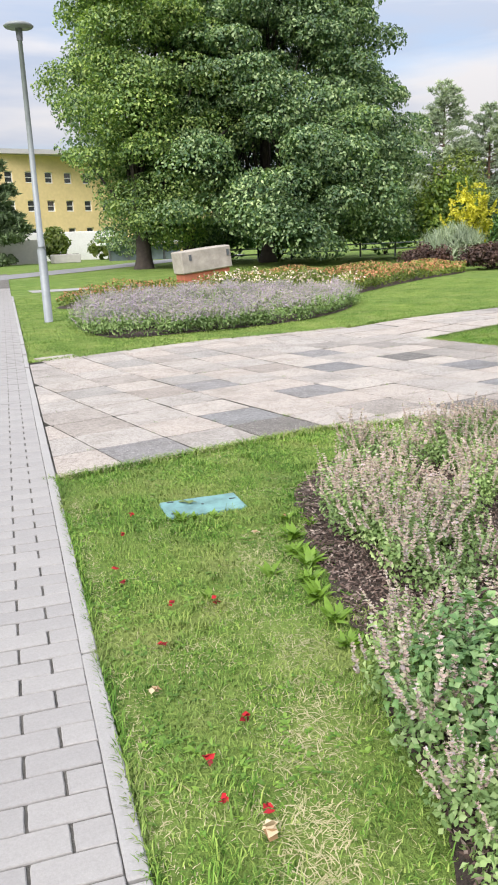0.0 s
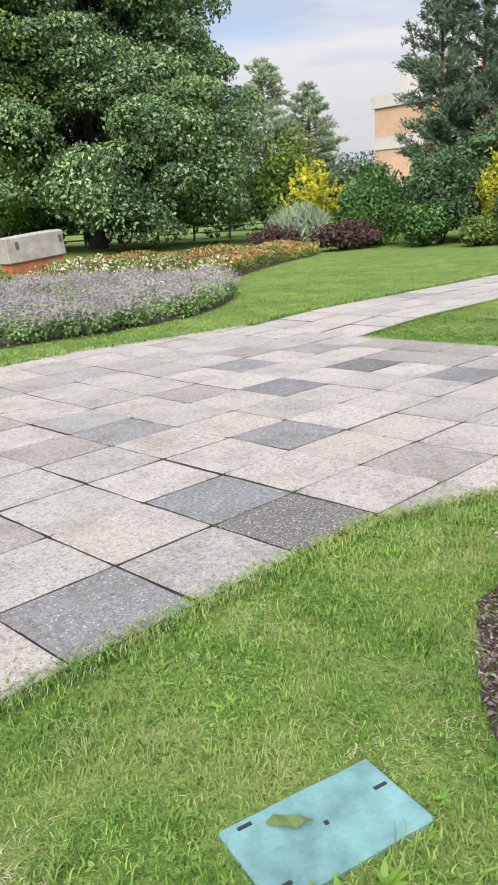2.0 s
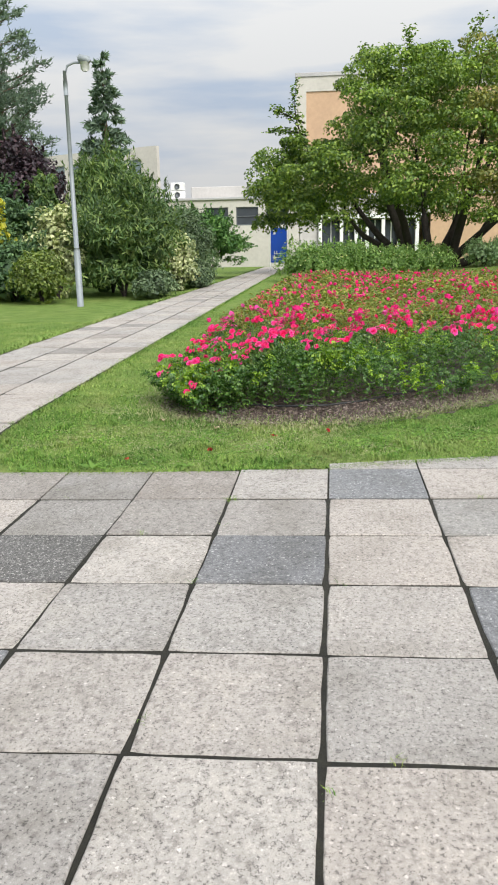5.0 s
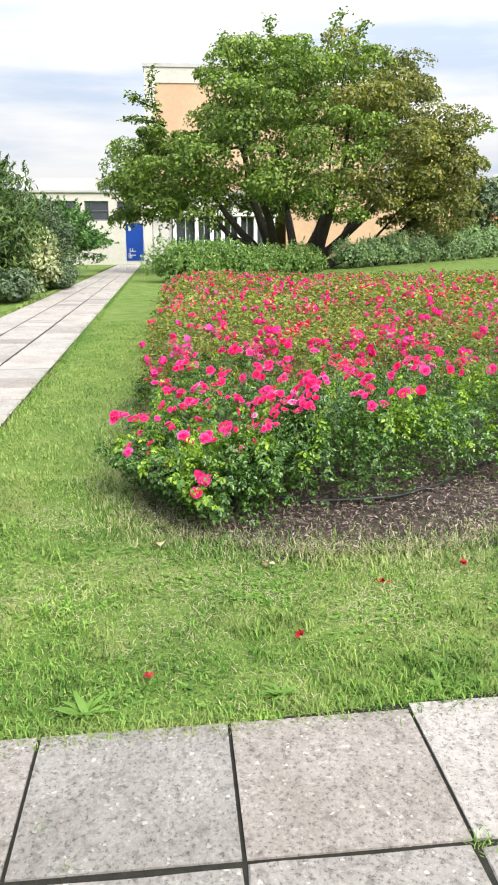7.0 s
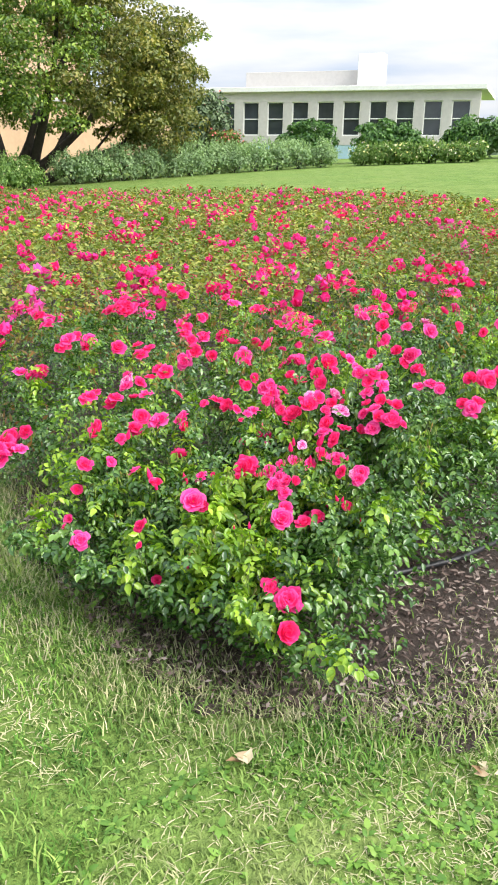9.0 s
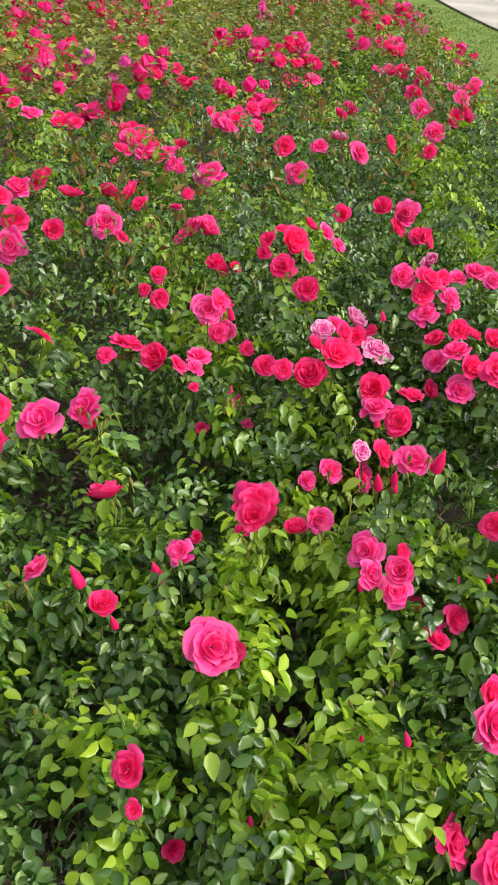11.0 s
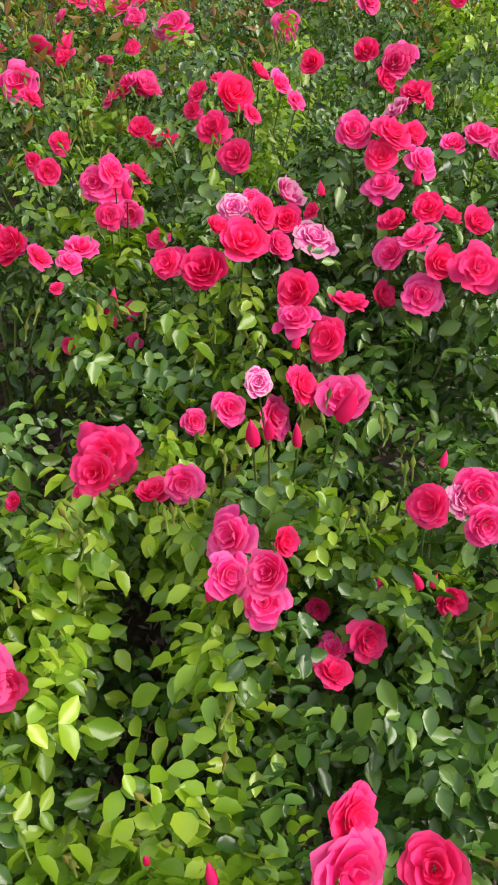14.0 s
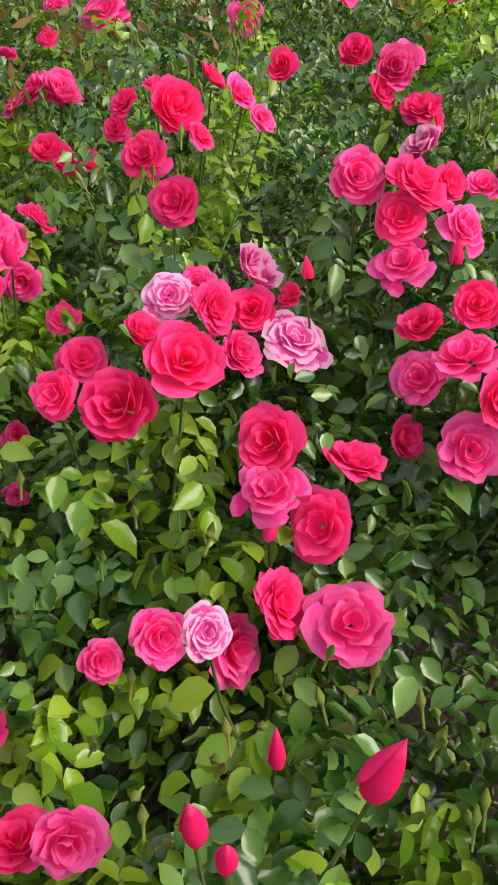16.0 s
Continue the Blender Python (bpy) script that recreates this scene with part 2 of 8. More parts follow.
def island_material(name, *cols, rough=0.7):
    m, n, l, p = material(name)
    g = n.new("ShaderNodeNewGeometry")
    k = len(cols) - 1
    r = ramp_node(n, l, g.outputs["Random Per Island"], *[(i / k, c) for i, c in enumerate(cols)])
    t = noise_node(n, l, 1.2, 3.0)
    s = ramp_node(n, l, t.outputs["Fac"], (0.3, (0.8, 0.82, 0.8)), (0.7, (1.18, 1.15, 1.1)))
    c = mix_node(n, l, 1.0, r.outputs["Color"], s.outputs["Color"], "MULTIPLY")
    l.new(c.outputs["Color"], p.inputs["Base Color"])
    p.inputs["Roughness"].default_value = rough
    p.inputs["Specular IOR Level"].default_value = 0.2
    return m


def grass_material(name, dry, *cols):
    """Blades that differ one by one, with drier and lusher patches over the lawn."""
    m, n, l, p = material(name)
    g = n.new("ShaderNodeNewGeometry")
    k = len(cols) - 1
    r = ramp_node(n, l, g.outputs["Random Per Island"], *[(i / k, c) for i, c in enumerate(cols)])
    t = noise_node(n, l, 2.6, 5.0, 0.65)
    f = ramp_node(n, l, t.outputs["Fac"], (0.44, (0, 0, 0)), (0.66, (0.75, 0.75, 0.75)))
    c = mix_node(n, l, f.outputs["Color"], r.outputs["Color"], dry)
    t2 = noise_node(n, l, 0.8, 4.0)
    b = ramp_node(n, l, t2.outputs["Fac"], (0.36, (0.66, 0.76, 0.70)), (0.64, (1.22, 1.16, 1.10)))
    c2 = mix_node(n, l, 1.0, c.outputs["Color"], b.outputs["Color"], "MULTIPLY")
    l.new(c2.outputs["Color"], p.inputs["Base Color"])
    p.inputs["Roughness"].default_value = 0.75
    p.inputs["Specular IOR Level"].default_value = 0.15
    return m


def glass_material(name, col):
    m, n, l, p = material(name)
    t = noise_node(n, l, 0.6, 3.0)
    r = ramp_node(n, l, t.outputs["Fac"], (0.3, tuple(c * 0.5 for c in col)), (0.7, col))
    l.new(r.outputs["Color"], p.inputs["Base Color"])
    p.inputs["Roughness"].default_value = 0.08
    p.inputs["Specular IOR Level"].default_value = 0.8
    return m


LAWN = lawn_material()
SOIL = soil_material("dark_mulch_soil", (0.034, 0.024, 0.019), (0.090, 0.066, 0.054))
JOINT = soil_material("joint_soil", (0.011, 0.010, 0.008), (0.034, 0.032, 0.020))
JOINT_SAND = soil_material("joint_sand", (0.075, 0.072, 0.066), (0.17, 0.165, 0.15))
SLAB_LIGHT = slab_material("slab_beige", (0.375, 0.354, 0.334), (0.52, 0.495, 0.475), (0.115, 0.107, 0.10), 95.0, 0.20, 0.9)
SLAB_WORN = slab_material("slab_worn", (0.285, 0.268, 0.252), (0.42, 0.40, 0.38), (0.10, 0.095, 0.09), 75.0, 0.24, 0.9)
SLAB_DARK = slab_material("slab_grey", (0.200, 0.203, 0.212), (0.46, 0.46, 0.46), (0.095, 0.097, 0.105), 85.0, 0.36, 0.85)
# a paler grey given to some of the dark slabs
SLAB_PALE = slab_material("slab_pale_grey", (0.300, 0.288, 0.275), (0.46, 0.44, 0.42), (0.14, 0.135, 0.13), 85.0, 0.25, 0.8)
SLAB_MID = slab_material("slab_speckled", (0.120, 0.115, 0.111), (0.42, 0.41, 0.39), (0.045, 0.045, 0.045), 105.0, 0.72, 0.95)
BRICK = concrete_material("paver_grey", (0.30, 0.292, 0.288))
SLAB_FAR = island_material("slab_far", (0.29, 0.275, 0.26), (0.36, 0.34, 0.32), (0.33, 0.315, 0.30), (0.40, 0.375, 0.35), rough=0.85)
KERB = concrete_material("kerb_concrete", (0.33, 0.325, 0.32), 0.04)
ASPHALT = plain_material("asphalt", (0.22, 0.22, 0.23), 0.9, 0, 0.15, 2.0, 0.4)
GRASS = grass_material("grass_blades", (0.25, 0.28, 0.10), (0.040, 0.100, 0.016), (0.090, 0.200, 0.030), (0.165, 0.300, 0.052), (0.29, 0.38, 0.10))
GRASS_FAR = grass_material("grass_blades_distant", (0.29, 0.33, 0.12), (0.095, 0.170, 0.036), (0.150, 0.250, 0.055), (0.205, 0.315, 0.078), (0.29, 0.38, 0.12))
STRAW = island_material("dry_grass", (0.33, 0.31, 0.17), (0.46, 0.43, 0.27), (0.27, 0.31, 0.12))
CHIPS = island_material("bark_chips", (0.040, 0.025, 0.021), (0.13, 0.092, 0.080), (0.17, 0.125, 0.11), (0.36, 0.30, 0.27), rough=0.9)
WEED = leaf_material("weed_leaf", (0.050, 0.105, 0.018), (0.110, 0.195, 0.026), (0.19, 0.27, 0.045), 0.5, 0.3, 9.0)
ROSE_LEAF = leaf_material("rose_leaf", (0.018, 0.050, 0.012), (0.048, 0.110, 0.022), (0.115, 0.200, 0.040), 0.26, 0.22, 2.6, 0.55)
ROSE_YOUNG = leaf_material("rose_leaf_young", (0.070, 0.146, 0.013), (0.145, 0.250, 0.021), (0.26, 0.36, 0.040), 0.27, 0.33, 3.0, 0.5)
BUD_GREEN = leaf_material("rose_small_bud", (0.09, 0.15, 0.03), (0.14, 0.18, 0.04), (0.26, 0.07, 0.04), 0.5, 0.2, 6.0, 0.3)
ROSE_LEAF_FAR = leaf_material("rose_leaf_distant", (0.050, 0.085, 0.015), (0.115, 0.155, 0.026), (0.23, 0.22, 0.050), 0.5, 0.26, 0.5)
STEM = plain_material("rose_stem", (0.11, 0.16, 0.04), 0.6, 0, 0.25, 20, 0.1)
RED_SHOOT = leaf_material("rose_red_shoot", (0.10, 0.065, 0.02), (0.15, 0.075, 0.03), (0.19, 0.12, 0.04), 0.4, 0.3, 3.0)
PETAL_RED = petal_material("petal_red_pink", (0.82, 0.014, 0.130), (0.91, 0.030, 0.215), (0.94, 0.056, 0.290), (0.96, 0.120, 0.37), 0.4)
PETAL_PINK = petal_material("petal_pink", (0.84, 0.020, 0.220), (0.92, 0.042, 0.300), (0.94, 0.085, 0.40), (0.96, 0.22, 0.52), 0.5)
PETAL_PALE = petal_material("petal_pale_rim", (0.74, 0.045, 0.32), (0.82, 0.090, 0.42), (0.86, 0.16, 0.50), (0.94, 0.58, 0.78), 0.75)
CATMINT_LEAF = leaf_material("catmint_leaf", (0.085, 0.145, 0.050), (0.150, 0.225, 0.088), (0.25, 0.32, 0.16), 0.6, 0.25, 2.0)
CATMINT_FRESH = leaf_material("fresh_catmint_leaf", (0.062, 0.130, 0.052), (0.115, 0.205, 0.085), (0.20, 0.29, 0.14), 0.6, 0.25, 3.0)
CATMINT_SPIKE = island_material("catmint_spike", (0.42, 0.315, 0.285), (0.52, 0.41, 0.375), (0.38, 0.39, 0.25), (0.50, 0.42, 0.47))
LAVENDER = island_material("lavender_spike", (0.36, 0.29, 0.43), (0.46, 0.38, 0.49), (0.27, 0.34, 0.17), (0.50, 0.41, 0.44))
LINDEN = leaf_material("linden_leaf", (0.030, 0.066, 0.036), (0.092, 0.152, 0.074), (0.27, 0.34, 0.19), 0.5, 0.26, 0.30)
LINDEN_SUN = leaf_material("linden_leaf_light", (0.040, 0.082, 0.036), (0.125, 0.195, 0.062), (0.27, 0.33, 0.12), 0.5, 0.28, 0.35)
MAPLE_LEAF = leaf_material("amur_maple_leaf", (0.042, 0.080, 0.022), (0.098, 0.155, 0.032), (0.21, 0.27, 0.055), 0.5, 0.28, 0.35)
MAPLE_BRONZE = leaf_material("bronzed_leaf", (0.058, 0.078, 0.026), (0.118, 0.128, 0.036), (0.22, 0.19, 0.06), 0.5, 0.26, 0.35)
PINE = leaf_material("pine_needles", (0.050, 0.080, 0.062), (0.092, 0.135, 0.102), (0.16, 0.21, 0.165), 0.6, 0.16, 0.3)
PINE_BROWN = leaf_material("pine_inner_needles", (0.055, 0.048, 0.036), (0.085, 0.075, 0.055), (0.12, 0.105, 0.075), 0.7, 0.1, 0.3)
SPRUCE = leaf_material("spruce_needles", (0.040, 0.066, 0.036), (0.080, 0.118, 0.064), (0.135, 0.180, 0.10), 0.6, 0.12, 0.4)
# needle colour paled to grey to paint in the haze of distance
LARCH_HAZED = leaf_material("hazed_larch_needles", (0.140, 0.180, 0.145), (0.225, 0.270, 0.220), (0.32, 0.36, 0.30), 0.6, 0.22, 0.3)
YEW = leaf_material("yew_needles", (0.018, 0.056, 0.012), (0.045, 0.112, 0.024), (0.105, 0.190, 0.050), 0.5, 0.15, 0.5)
JUNIPER = leaf_material("juniper_needles", (0.020, 0.046, 0.020), (0.052, 0.100, 0.044), (0.115, 0.180, 0.080), 0.6, 0.15, 0.5)
GOLDEN = leaf_material("golden_shrub_leaf", (0.15, 0.17, 0.02), (0.30, 0.29, 0.03), (0.47, 0.41, 0.05), 0.5, 0.3, 0.9)
BRIGHT_YELLOW = leaf_material("yellow_tree_leaf", (0.22, 0.215, 0.020), (0.36, 0.335, 0.030), (0.48, 0.44, 0.07), 0.5, 0.3, 0.9)
OLIVE = leaf_material("olive_shrub_leaf", (0.055, 0.085, 0.018), (0.105, 0.145, 0.030), (0.175, 0.205, 0.055), 0.5, 0.25, 0.5)
MUGO = leaf_material("mountain_pine_needles", (0.022, 0.050, 0.015), (0.058, 0.105, 0.028), (0.150, 0.200, 0.058), 0.55, 0.18, 0.5)
PLUM = leaf_material("purple_plum_leaf", (0.014, 0.010, 0.015), (0.028, 0.017, 0.026), (0.055, 0.032, 0.042), 0.5, 0.12, 0.5)
BARBERRY = leaf_material("barberry_leaf", (0.036, 0.020, 0.019), (0.062, 0.034, 0.030), (0.10, 0.062, 0.050), 0.6, 0.15, 0.8)
GREY_GRASS = leaf_material("blue_grass", (0.14, 0.18, 0.13), (0.21, 0.26, 0.19), (0.30, 0.34, 0.26), 0.6, 0.2, 0.6)
HEDGE_GREY = leaf_material("grey_hedge_leaf", (0.12, 0.185, 0.10), (0.19, 0.27, 0.145), (0.28, 0.36, 0.21), 0.6, 0.25, 0.6)
HEDGE_GREEN = leaf_material("potentilla_leaf", (0.055, 0.110, 0.028), (0.115, 0.195, 0.050), (0.20, 0.28, 0.09), 0.6, 0.25, 0.6)
VARIEGATED = leaf_material("variegated_leaf", (0.14, 0.17, 0.08), (0.28, 0.30, 0.17), (0.46, 0.46, 0.30), 0.55, 0.2, 1.0)
ORANGE_FLOWER = island_material("orange_flowers", (0.44, 0.17, 0.09), (0.50, 0.25, 0.14), (0.36, 0.32, 0.12))
WHITE_FLOWER = island_material("white_pink_flowers", (0.70, 0.66, 0.58), (0.72, 0.55, 0.50), (0.62, 0.60, 0.40))
YELLOW_FLOWER = island_material("yellow_flowers", (0.66, 0.58, 0.16), (0.72, 0.68, 0.34), (0.75, 0.72, 0.55))
CORAL_FLOWER = island_material("coral_flowers", (0.58, 0.10, 0.10), (0.66, 0.20, 0.17), (0.55, 0.16, 0.15))
BARK = plain_material("bark", (0.040, 0.032, 0.026), 0.9, 0, 0.35, 6.0, 0.8)
PINE_BARK = plain_material("pine_bark", (0.11, 0.070, 0.048), 0.9, 0, 0.3, 5.0, 0.8)
STEEL = plain_material("galvanised_steel", (0.25, 0.275, 0.29), 0.55, 0.2, 0.12, 3.0, 0.05)
LAMP_GLASS = plain_material("lamp_cover", (0.62, 0.62, 0.60), 0.3, 0, 0.08, 5, 0)
STONE = plain_material("sandstone", (0.36, 0.33, 0.29), 0.85, 0, 0.25, 3.0, 0.5)
RED_BRICK = plain_material("red_brick", (0.36, 0.115, 0.065), 0.85, 0, 0.2, 6.0, 0.4)
TEAL = plain_material("teal_plastic", (0.135, 0.265, 0.262), 0.7, 0, 0.34, 9.0, 0.25)
BLACK = plain_material("black_rubber", (0.018, 0.018, 0.020), 0.5, 0, 0.2, 8.0, 0.1)
PLASTER = plain_material("cream_plaster", (0.50, 0.475, 0.43), 0.85, 0, 0.09, 0.5, 0.1)
PLASTER_GREY = plain_material("grey_plaster", (0.50, 0.48, 0.46), 0.85, 0, 0.07, 0.5, 0.1)
PEACH = plain_material("peach_render", (0.50, 0.335, 0.215), 0.85, 0, 0.08, 0.4, 0.1)
YELLOW_WALL = plain_material("yellow_render", (0.66, 0.52, 0.26), 0.85, 0, 0.06, 0.4, 0.1)
WHITE_PAINT = plain_material("white_paint", (0.78, 0.78, 0.76), 0.6, 0, 0.05, 1.0, 0.05)
BLUE_PANEL = plain_material("blue_sign", (0.015, 0.085, 0.50), 0.4, 0, 0.06, 2.0, 0)
PALE_BLUE = plain_material("pale_blue_panel", (0.35, 0.52, 0.60), 0.6, 0, 0.08, 1.0, 0)
GLASS_DARK = glass_material("dark_window_glass", (0.055, 0.065, 0.075))
GLASS_BLUE = glass_material("pale_glass", (0.22, 0.28, 0.30))
ROOF_METAL = plain_material("roof_metal", (0.42, 0.41, 0.41), 0.6, 0.2, 0.1, 1.0, 0.05)
DARK_GREY = plain_material("dark_grey_paint", (0.10, 0.11, 0.12), 0.6, 0, 0.1, 2.0, 0.05)
BROWN_WALL = plain_material("brown_panel", (0.13, 0.095, 0.065), 0.8, 0, 0.15, 2.0, 0.1)
CLOVER = leaf_material("clover_leaf", (0.055, 0.125, 0.022), (0.105, 0.195, 0.034), (0.165, 0.255, 0.055), 0.55, 0.3, 1.6)
PETAL_FALLEN = island_material("fallen_petal", (0.20, 0.008, 0.010), (0.40, 0.018, 0.025), (0.12, 0.015, 0.018))
DEAD_LEAF = island_material("dead_leaf", (0.34, 0.26, 0.15), (0.55, 0.47, 0.32), (0.24, 0.13, 0.06))


# ---------------------------------------------------------------- mesh helpers
rng = np.random.default_rng(11)


def smooth(a, b, x):
    t = np.clip((np.asarray(x, float) - a) / (b - a), 0, 1)
    return t * t * (3 - 2 * t)


def soft_ramp(x, cap):
    x = np.maximum(np.asarray(x, float), 0)
    return np.minimum(np.where(x < 1.5, x * x / 3.0, x - 0.75), cap)


def ground_z(x, y):
    """Height of the ground: the square drains towards its north side; it rises towards the far south-east and a little to the north."""
    x, y = np.asarray(x, float), np.asarray(y, float)
    fall = -0.0186 * np.maximum(y + 0.91, 0) * (1 - smooth(1.5, 7.5, y)) * (1 - smooth(4.0, 6.0, x)) * smooth(-4.5, -2.5, x)
    return fall + 0.062 * soft_ramp(-y - 1.5, 32.0) * smooth(7, 28, x) + 0.2 * smooth(14, 26, y) * (1 - 0.6 * smooth(14, 30, x))


def gz(x, y):
    return float(ground_z(x, y))


def fast_mesh(name, v, f, mat, parent=None, label="", smooth_faces=False):
    """One mesh object from arrays of vertices and of equal-sided faces."""
    v, f = np.ascontiguousarray(v, np.float32), np.ascontiguousarray(f, np.int32)
    me = bpy.data.meshes.new(name)
    me.vertices.add(len(v))
    me.vertices.foreach_set("co", v.ravel())
    me.loops.add(f.size)
    me.loops.foreach_set("vertex_index", f.ravel())
    me.polygons.add(len(f))
    me.polygons.foreach_set("loop_start", np.arange(0, f.size, f.shape[1], dtype=np.int32))
    if smooth_faces:
        me.polygons.foreach_set("use_smooth", np.ones(len(f), bool))
    me.update(calc_edges=True)
    me.materials.append(mat)
    ob = new(name, me)
    ob.parent = parent
    if label:
        tagged(ob, label)
    return ob


def part(name, bm, mat, parent=None, label=""):
    me = bpy.data.meshes.new(name)
    bm.to_mesh(me)
    bm.free()
    me.materials.append(mat)
    ob = new(name, me)
    ob.parent = parent
    if label:
        tagged(ob, label)
    return ob


def empty(name, x, y, z, label, category, group="", kind=""):
    ob = new(name)
    ob.location = (x, y, z)
    ob.empty_display_size = 0.1
    return tagged(ob, label, category, group, kind)


def box_bm(x0, y0, z0, x1, y1, z1, bevel=0.0, bm=None):
    bm = bm or bmesh.new()
    m = Matrix.LocRotScale(((x0 + x1) / 2, (y0 + y1) / 2, (z0 + z1) / 2), None, (abs(x1 - x0), abs(y1 - y0), abs(z1 - z0)))
    r = bmesh.ops.create_cube(bm, size=1.0, matrix=m)
    if bevel:
        edges = list({e for v in r["verts"] for e in v.link_edges})
        bmesh.ops.bevel(bm, geom=edges, offset=bevel, segments=1, affect="EDGES")
    return bm


def tube(points, radii, sides=8):
    """A tapered tube along points: vertices and triangles."""
    p = np.asarray(points, float)
    k = len(p)
    d = np.gradient(p, axis=0)
    d /= np.linalg.norm(d, axis=1)[:, None] + 1e-9
    ref = np.where(np.abs(d[:, 2:3]) > 0.9, np.array([[1.0, 0, 0]]), np.array([[0, 0, 1.0]]))
    a = np.cross(d, ref)
    a /= np.linalg.norm(a, axis=1)[:, None] + 1e-9
    b = np.cross(d, a)
    ang = np.linspace(0, 2 * np.pi, sides, endpoint=False)
    r = np.asarray(radii, float)[:, None, None]
    v = p[:, None] + r * (np.cos(ang)[None, :, None] * a[:, None] + np.sin(ang)[None, :, None] * b[:, None])
    v = np.concatenate([v.reshape(-1, 3), p[:1], p[-1:]])
    f = []
    for i in range(k - 1):
        for j in range(sides):
            q = (j + 1) % sides
            f += [(i * sides + j, i * sides + q, (i + 1) * sides + q), (i * sides + j, (i + 1) * sides + q, (i + 1) * sides + j)]
    for j in range(sides):
        q = (j + 1) % sides
        f += [(k * sides, j, q), (k * sides + 1, (k - 1) * sides + q, (k - 1) * sides + j)]
    return v, np.array(f)


def joined(pieces):
    vs, fs, n = [], [], 0
    for v, f in pieces:
        vs.append(v)
        fs.append(np.asarray(f) + n)
        n += len(v)
    return np.concatenate(vs), np.concatenate(fs)


def unit(a):
    return a / (np.linalg.norm(a, axis=-1, keepdims=True) + 1e-9)


def rand_dirs(n, r):
    return unit(r.normal(size=(n, 3)))


def cards(pos, d, nrm, length, width, fold=0.3):
    """Folded diamond leaves: two triangles each."""
    d = unit(d)
    s = unit(np.cross(d, nrm))
    u = np.cross(s, d)
    L, W = np.reshape(length, (-1, 1)), np.reshape(width, (-1, 1))
    v = np.stack([pos - d * L / 2, pos + s * W / 2 + u * W * fold - d * L * 0.08, pos + d * L / 2, pos - s * W / 2 + u * W * fold - d * L * 0.08], 1)
    i = np.arange(len(pos))[:, None, None] * 4
    f = (i + np.array([[0, 2, 1], [0, 3, 2]])[None]).reshape(-1, 3)
    return v.reshape(-1, 3), f


def ovate(pos, d, nrm, length, width, fold=0.18, curl=0.12):
    """Ovate leaves from the stalk end at pos: two bent quads each, meeting along the midrib."""
    d = unit(d)
    s = unit(np.cross(d, nrm))
    u = np.cross(s, d)
    L, W = np.reshape(length, (-1, 1)), np.reshape(width, (-1, 1))
    down = -u * L * curl
    mid = pos + d * L * 0.5 + u * L * 0.03
    tip = pos + d * L + down
    l1, l2 = pos + d * L * 0.28 + s * W * 0.5 + u * W * fold, pos + d * L * 0.70 + s * W * 0.38 + u * W * fold + down * 0.5
    r1, r2 = pos + d * L * 0.28 - s * W * 0.5 + u * W * fold, pos + d * L * 0.70 - s * W * 0.38 + u * W * fold + down * 0.5
    v = np.stack([pos, l1, l2, tip, r2, r1, mid], 1)
    i = np.arange(len(pos))[:, None, None] * 7
    f = (i + np.array([[0, 6, 1], [1, 6, 2], [2, 6, 3], [3, 6, 4], [4, 6, 5], [5, 6, 0]])[None]).reshape(-1, 3)
    return v.reshape(-1, 3), f[:, ::-1]


def lobe_leaves(lobes, per, length, width, r, up=0.6, shell=0.55, droop=0.2):
    """Leaves in the outer shell of ellipsoid lobes (rows of cx, cy, cz, rx, ry, rz)."""
    lobes = np.asarray(lobes, float)
    n = len(lobes) * per
    idx = np.repeat(np.arange(len(lobes)), per)
    dirs = rand_dirs(n, r)
    dirs[:, 2] = np.where((dirs[:, 2] < -0.3) & (r.random(n) < 0.6), -dirs[:, 2], dirs[:, 2])
    rad = shell + (1.08 - shell) * r.random(n) ** 0.6
    pos = lobes[idx, :3] + dirs * lobes[idx, 3:] * rad[:, None]
    nrm = unit(dirs * 0.8 + np.array([0, 0, up]) + r.normal(size=(n, 3)) * 0.45)
    d = np.cross(nrm, rand_dirs(n, r))
    d[:, 2] -= droop
    k = 0.7 + 0.6 * r.random(n)
    return cards(pos, d, nrm, length * k, width * k)


def crown_lobes(c, rad, n, size, r, low=-0.8, inner=0.45, flat=0.7):
    """Uneven lobes in the outer part of an ellipsoid crown."""
    out = []
    while len(out) < n:
        d = rand_dirs(1, r)[0]
        if d[2] < low:
            continue
        k = inner + (1 - inner) * r.random() ** 0.5
        s = size * (0.65 + 0.7 * r.random())
        out.append((c[0] + d[0] * rad[0] * k, c[1] + d[1] * rad[1] * k, c[2] + d[2] * rad[2] * k, s, s, s * flat))
    return np.array(out)


def inside(poly, x, y):
    """Which of the points lie in the polygon."""
    x, y = np.asarray(x, float), np.asarray(y, float)
    hit = np.zeros(x.shape, bool)
    for (x0, y0), (x1, y1) in zip(poly, poly[1:] + poly[:1]):
        c = (y0 > y) != (y1 > y)
        hit ^= c & (x < (x1 - x0) * (y - y0) / ((y1 - y0) if y1 != y0 else 1e-9) + x0)
    return hit


def scatter(poly, density, r, jitter=0.0):
    """Random points in a polygon, so many to the square metre."""
    p = np.array(poly)
    lo, hi = p.min(0), p.max(0)
    n = int(density * (hi - lo).prod())
    q = lo + (hi - lo) * r.random((n, 2))
    return q[inside(poly, q[:, 0], q[:, 1])]


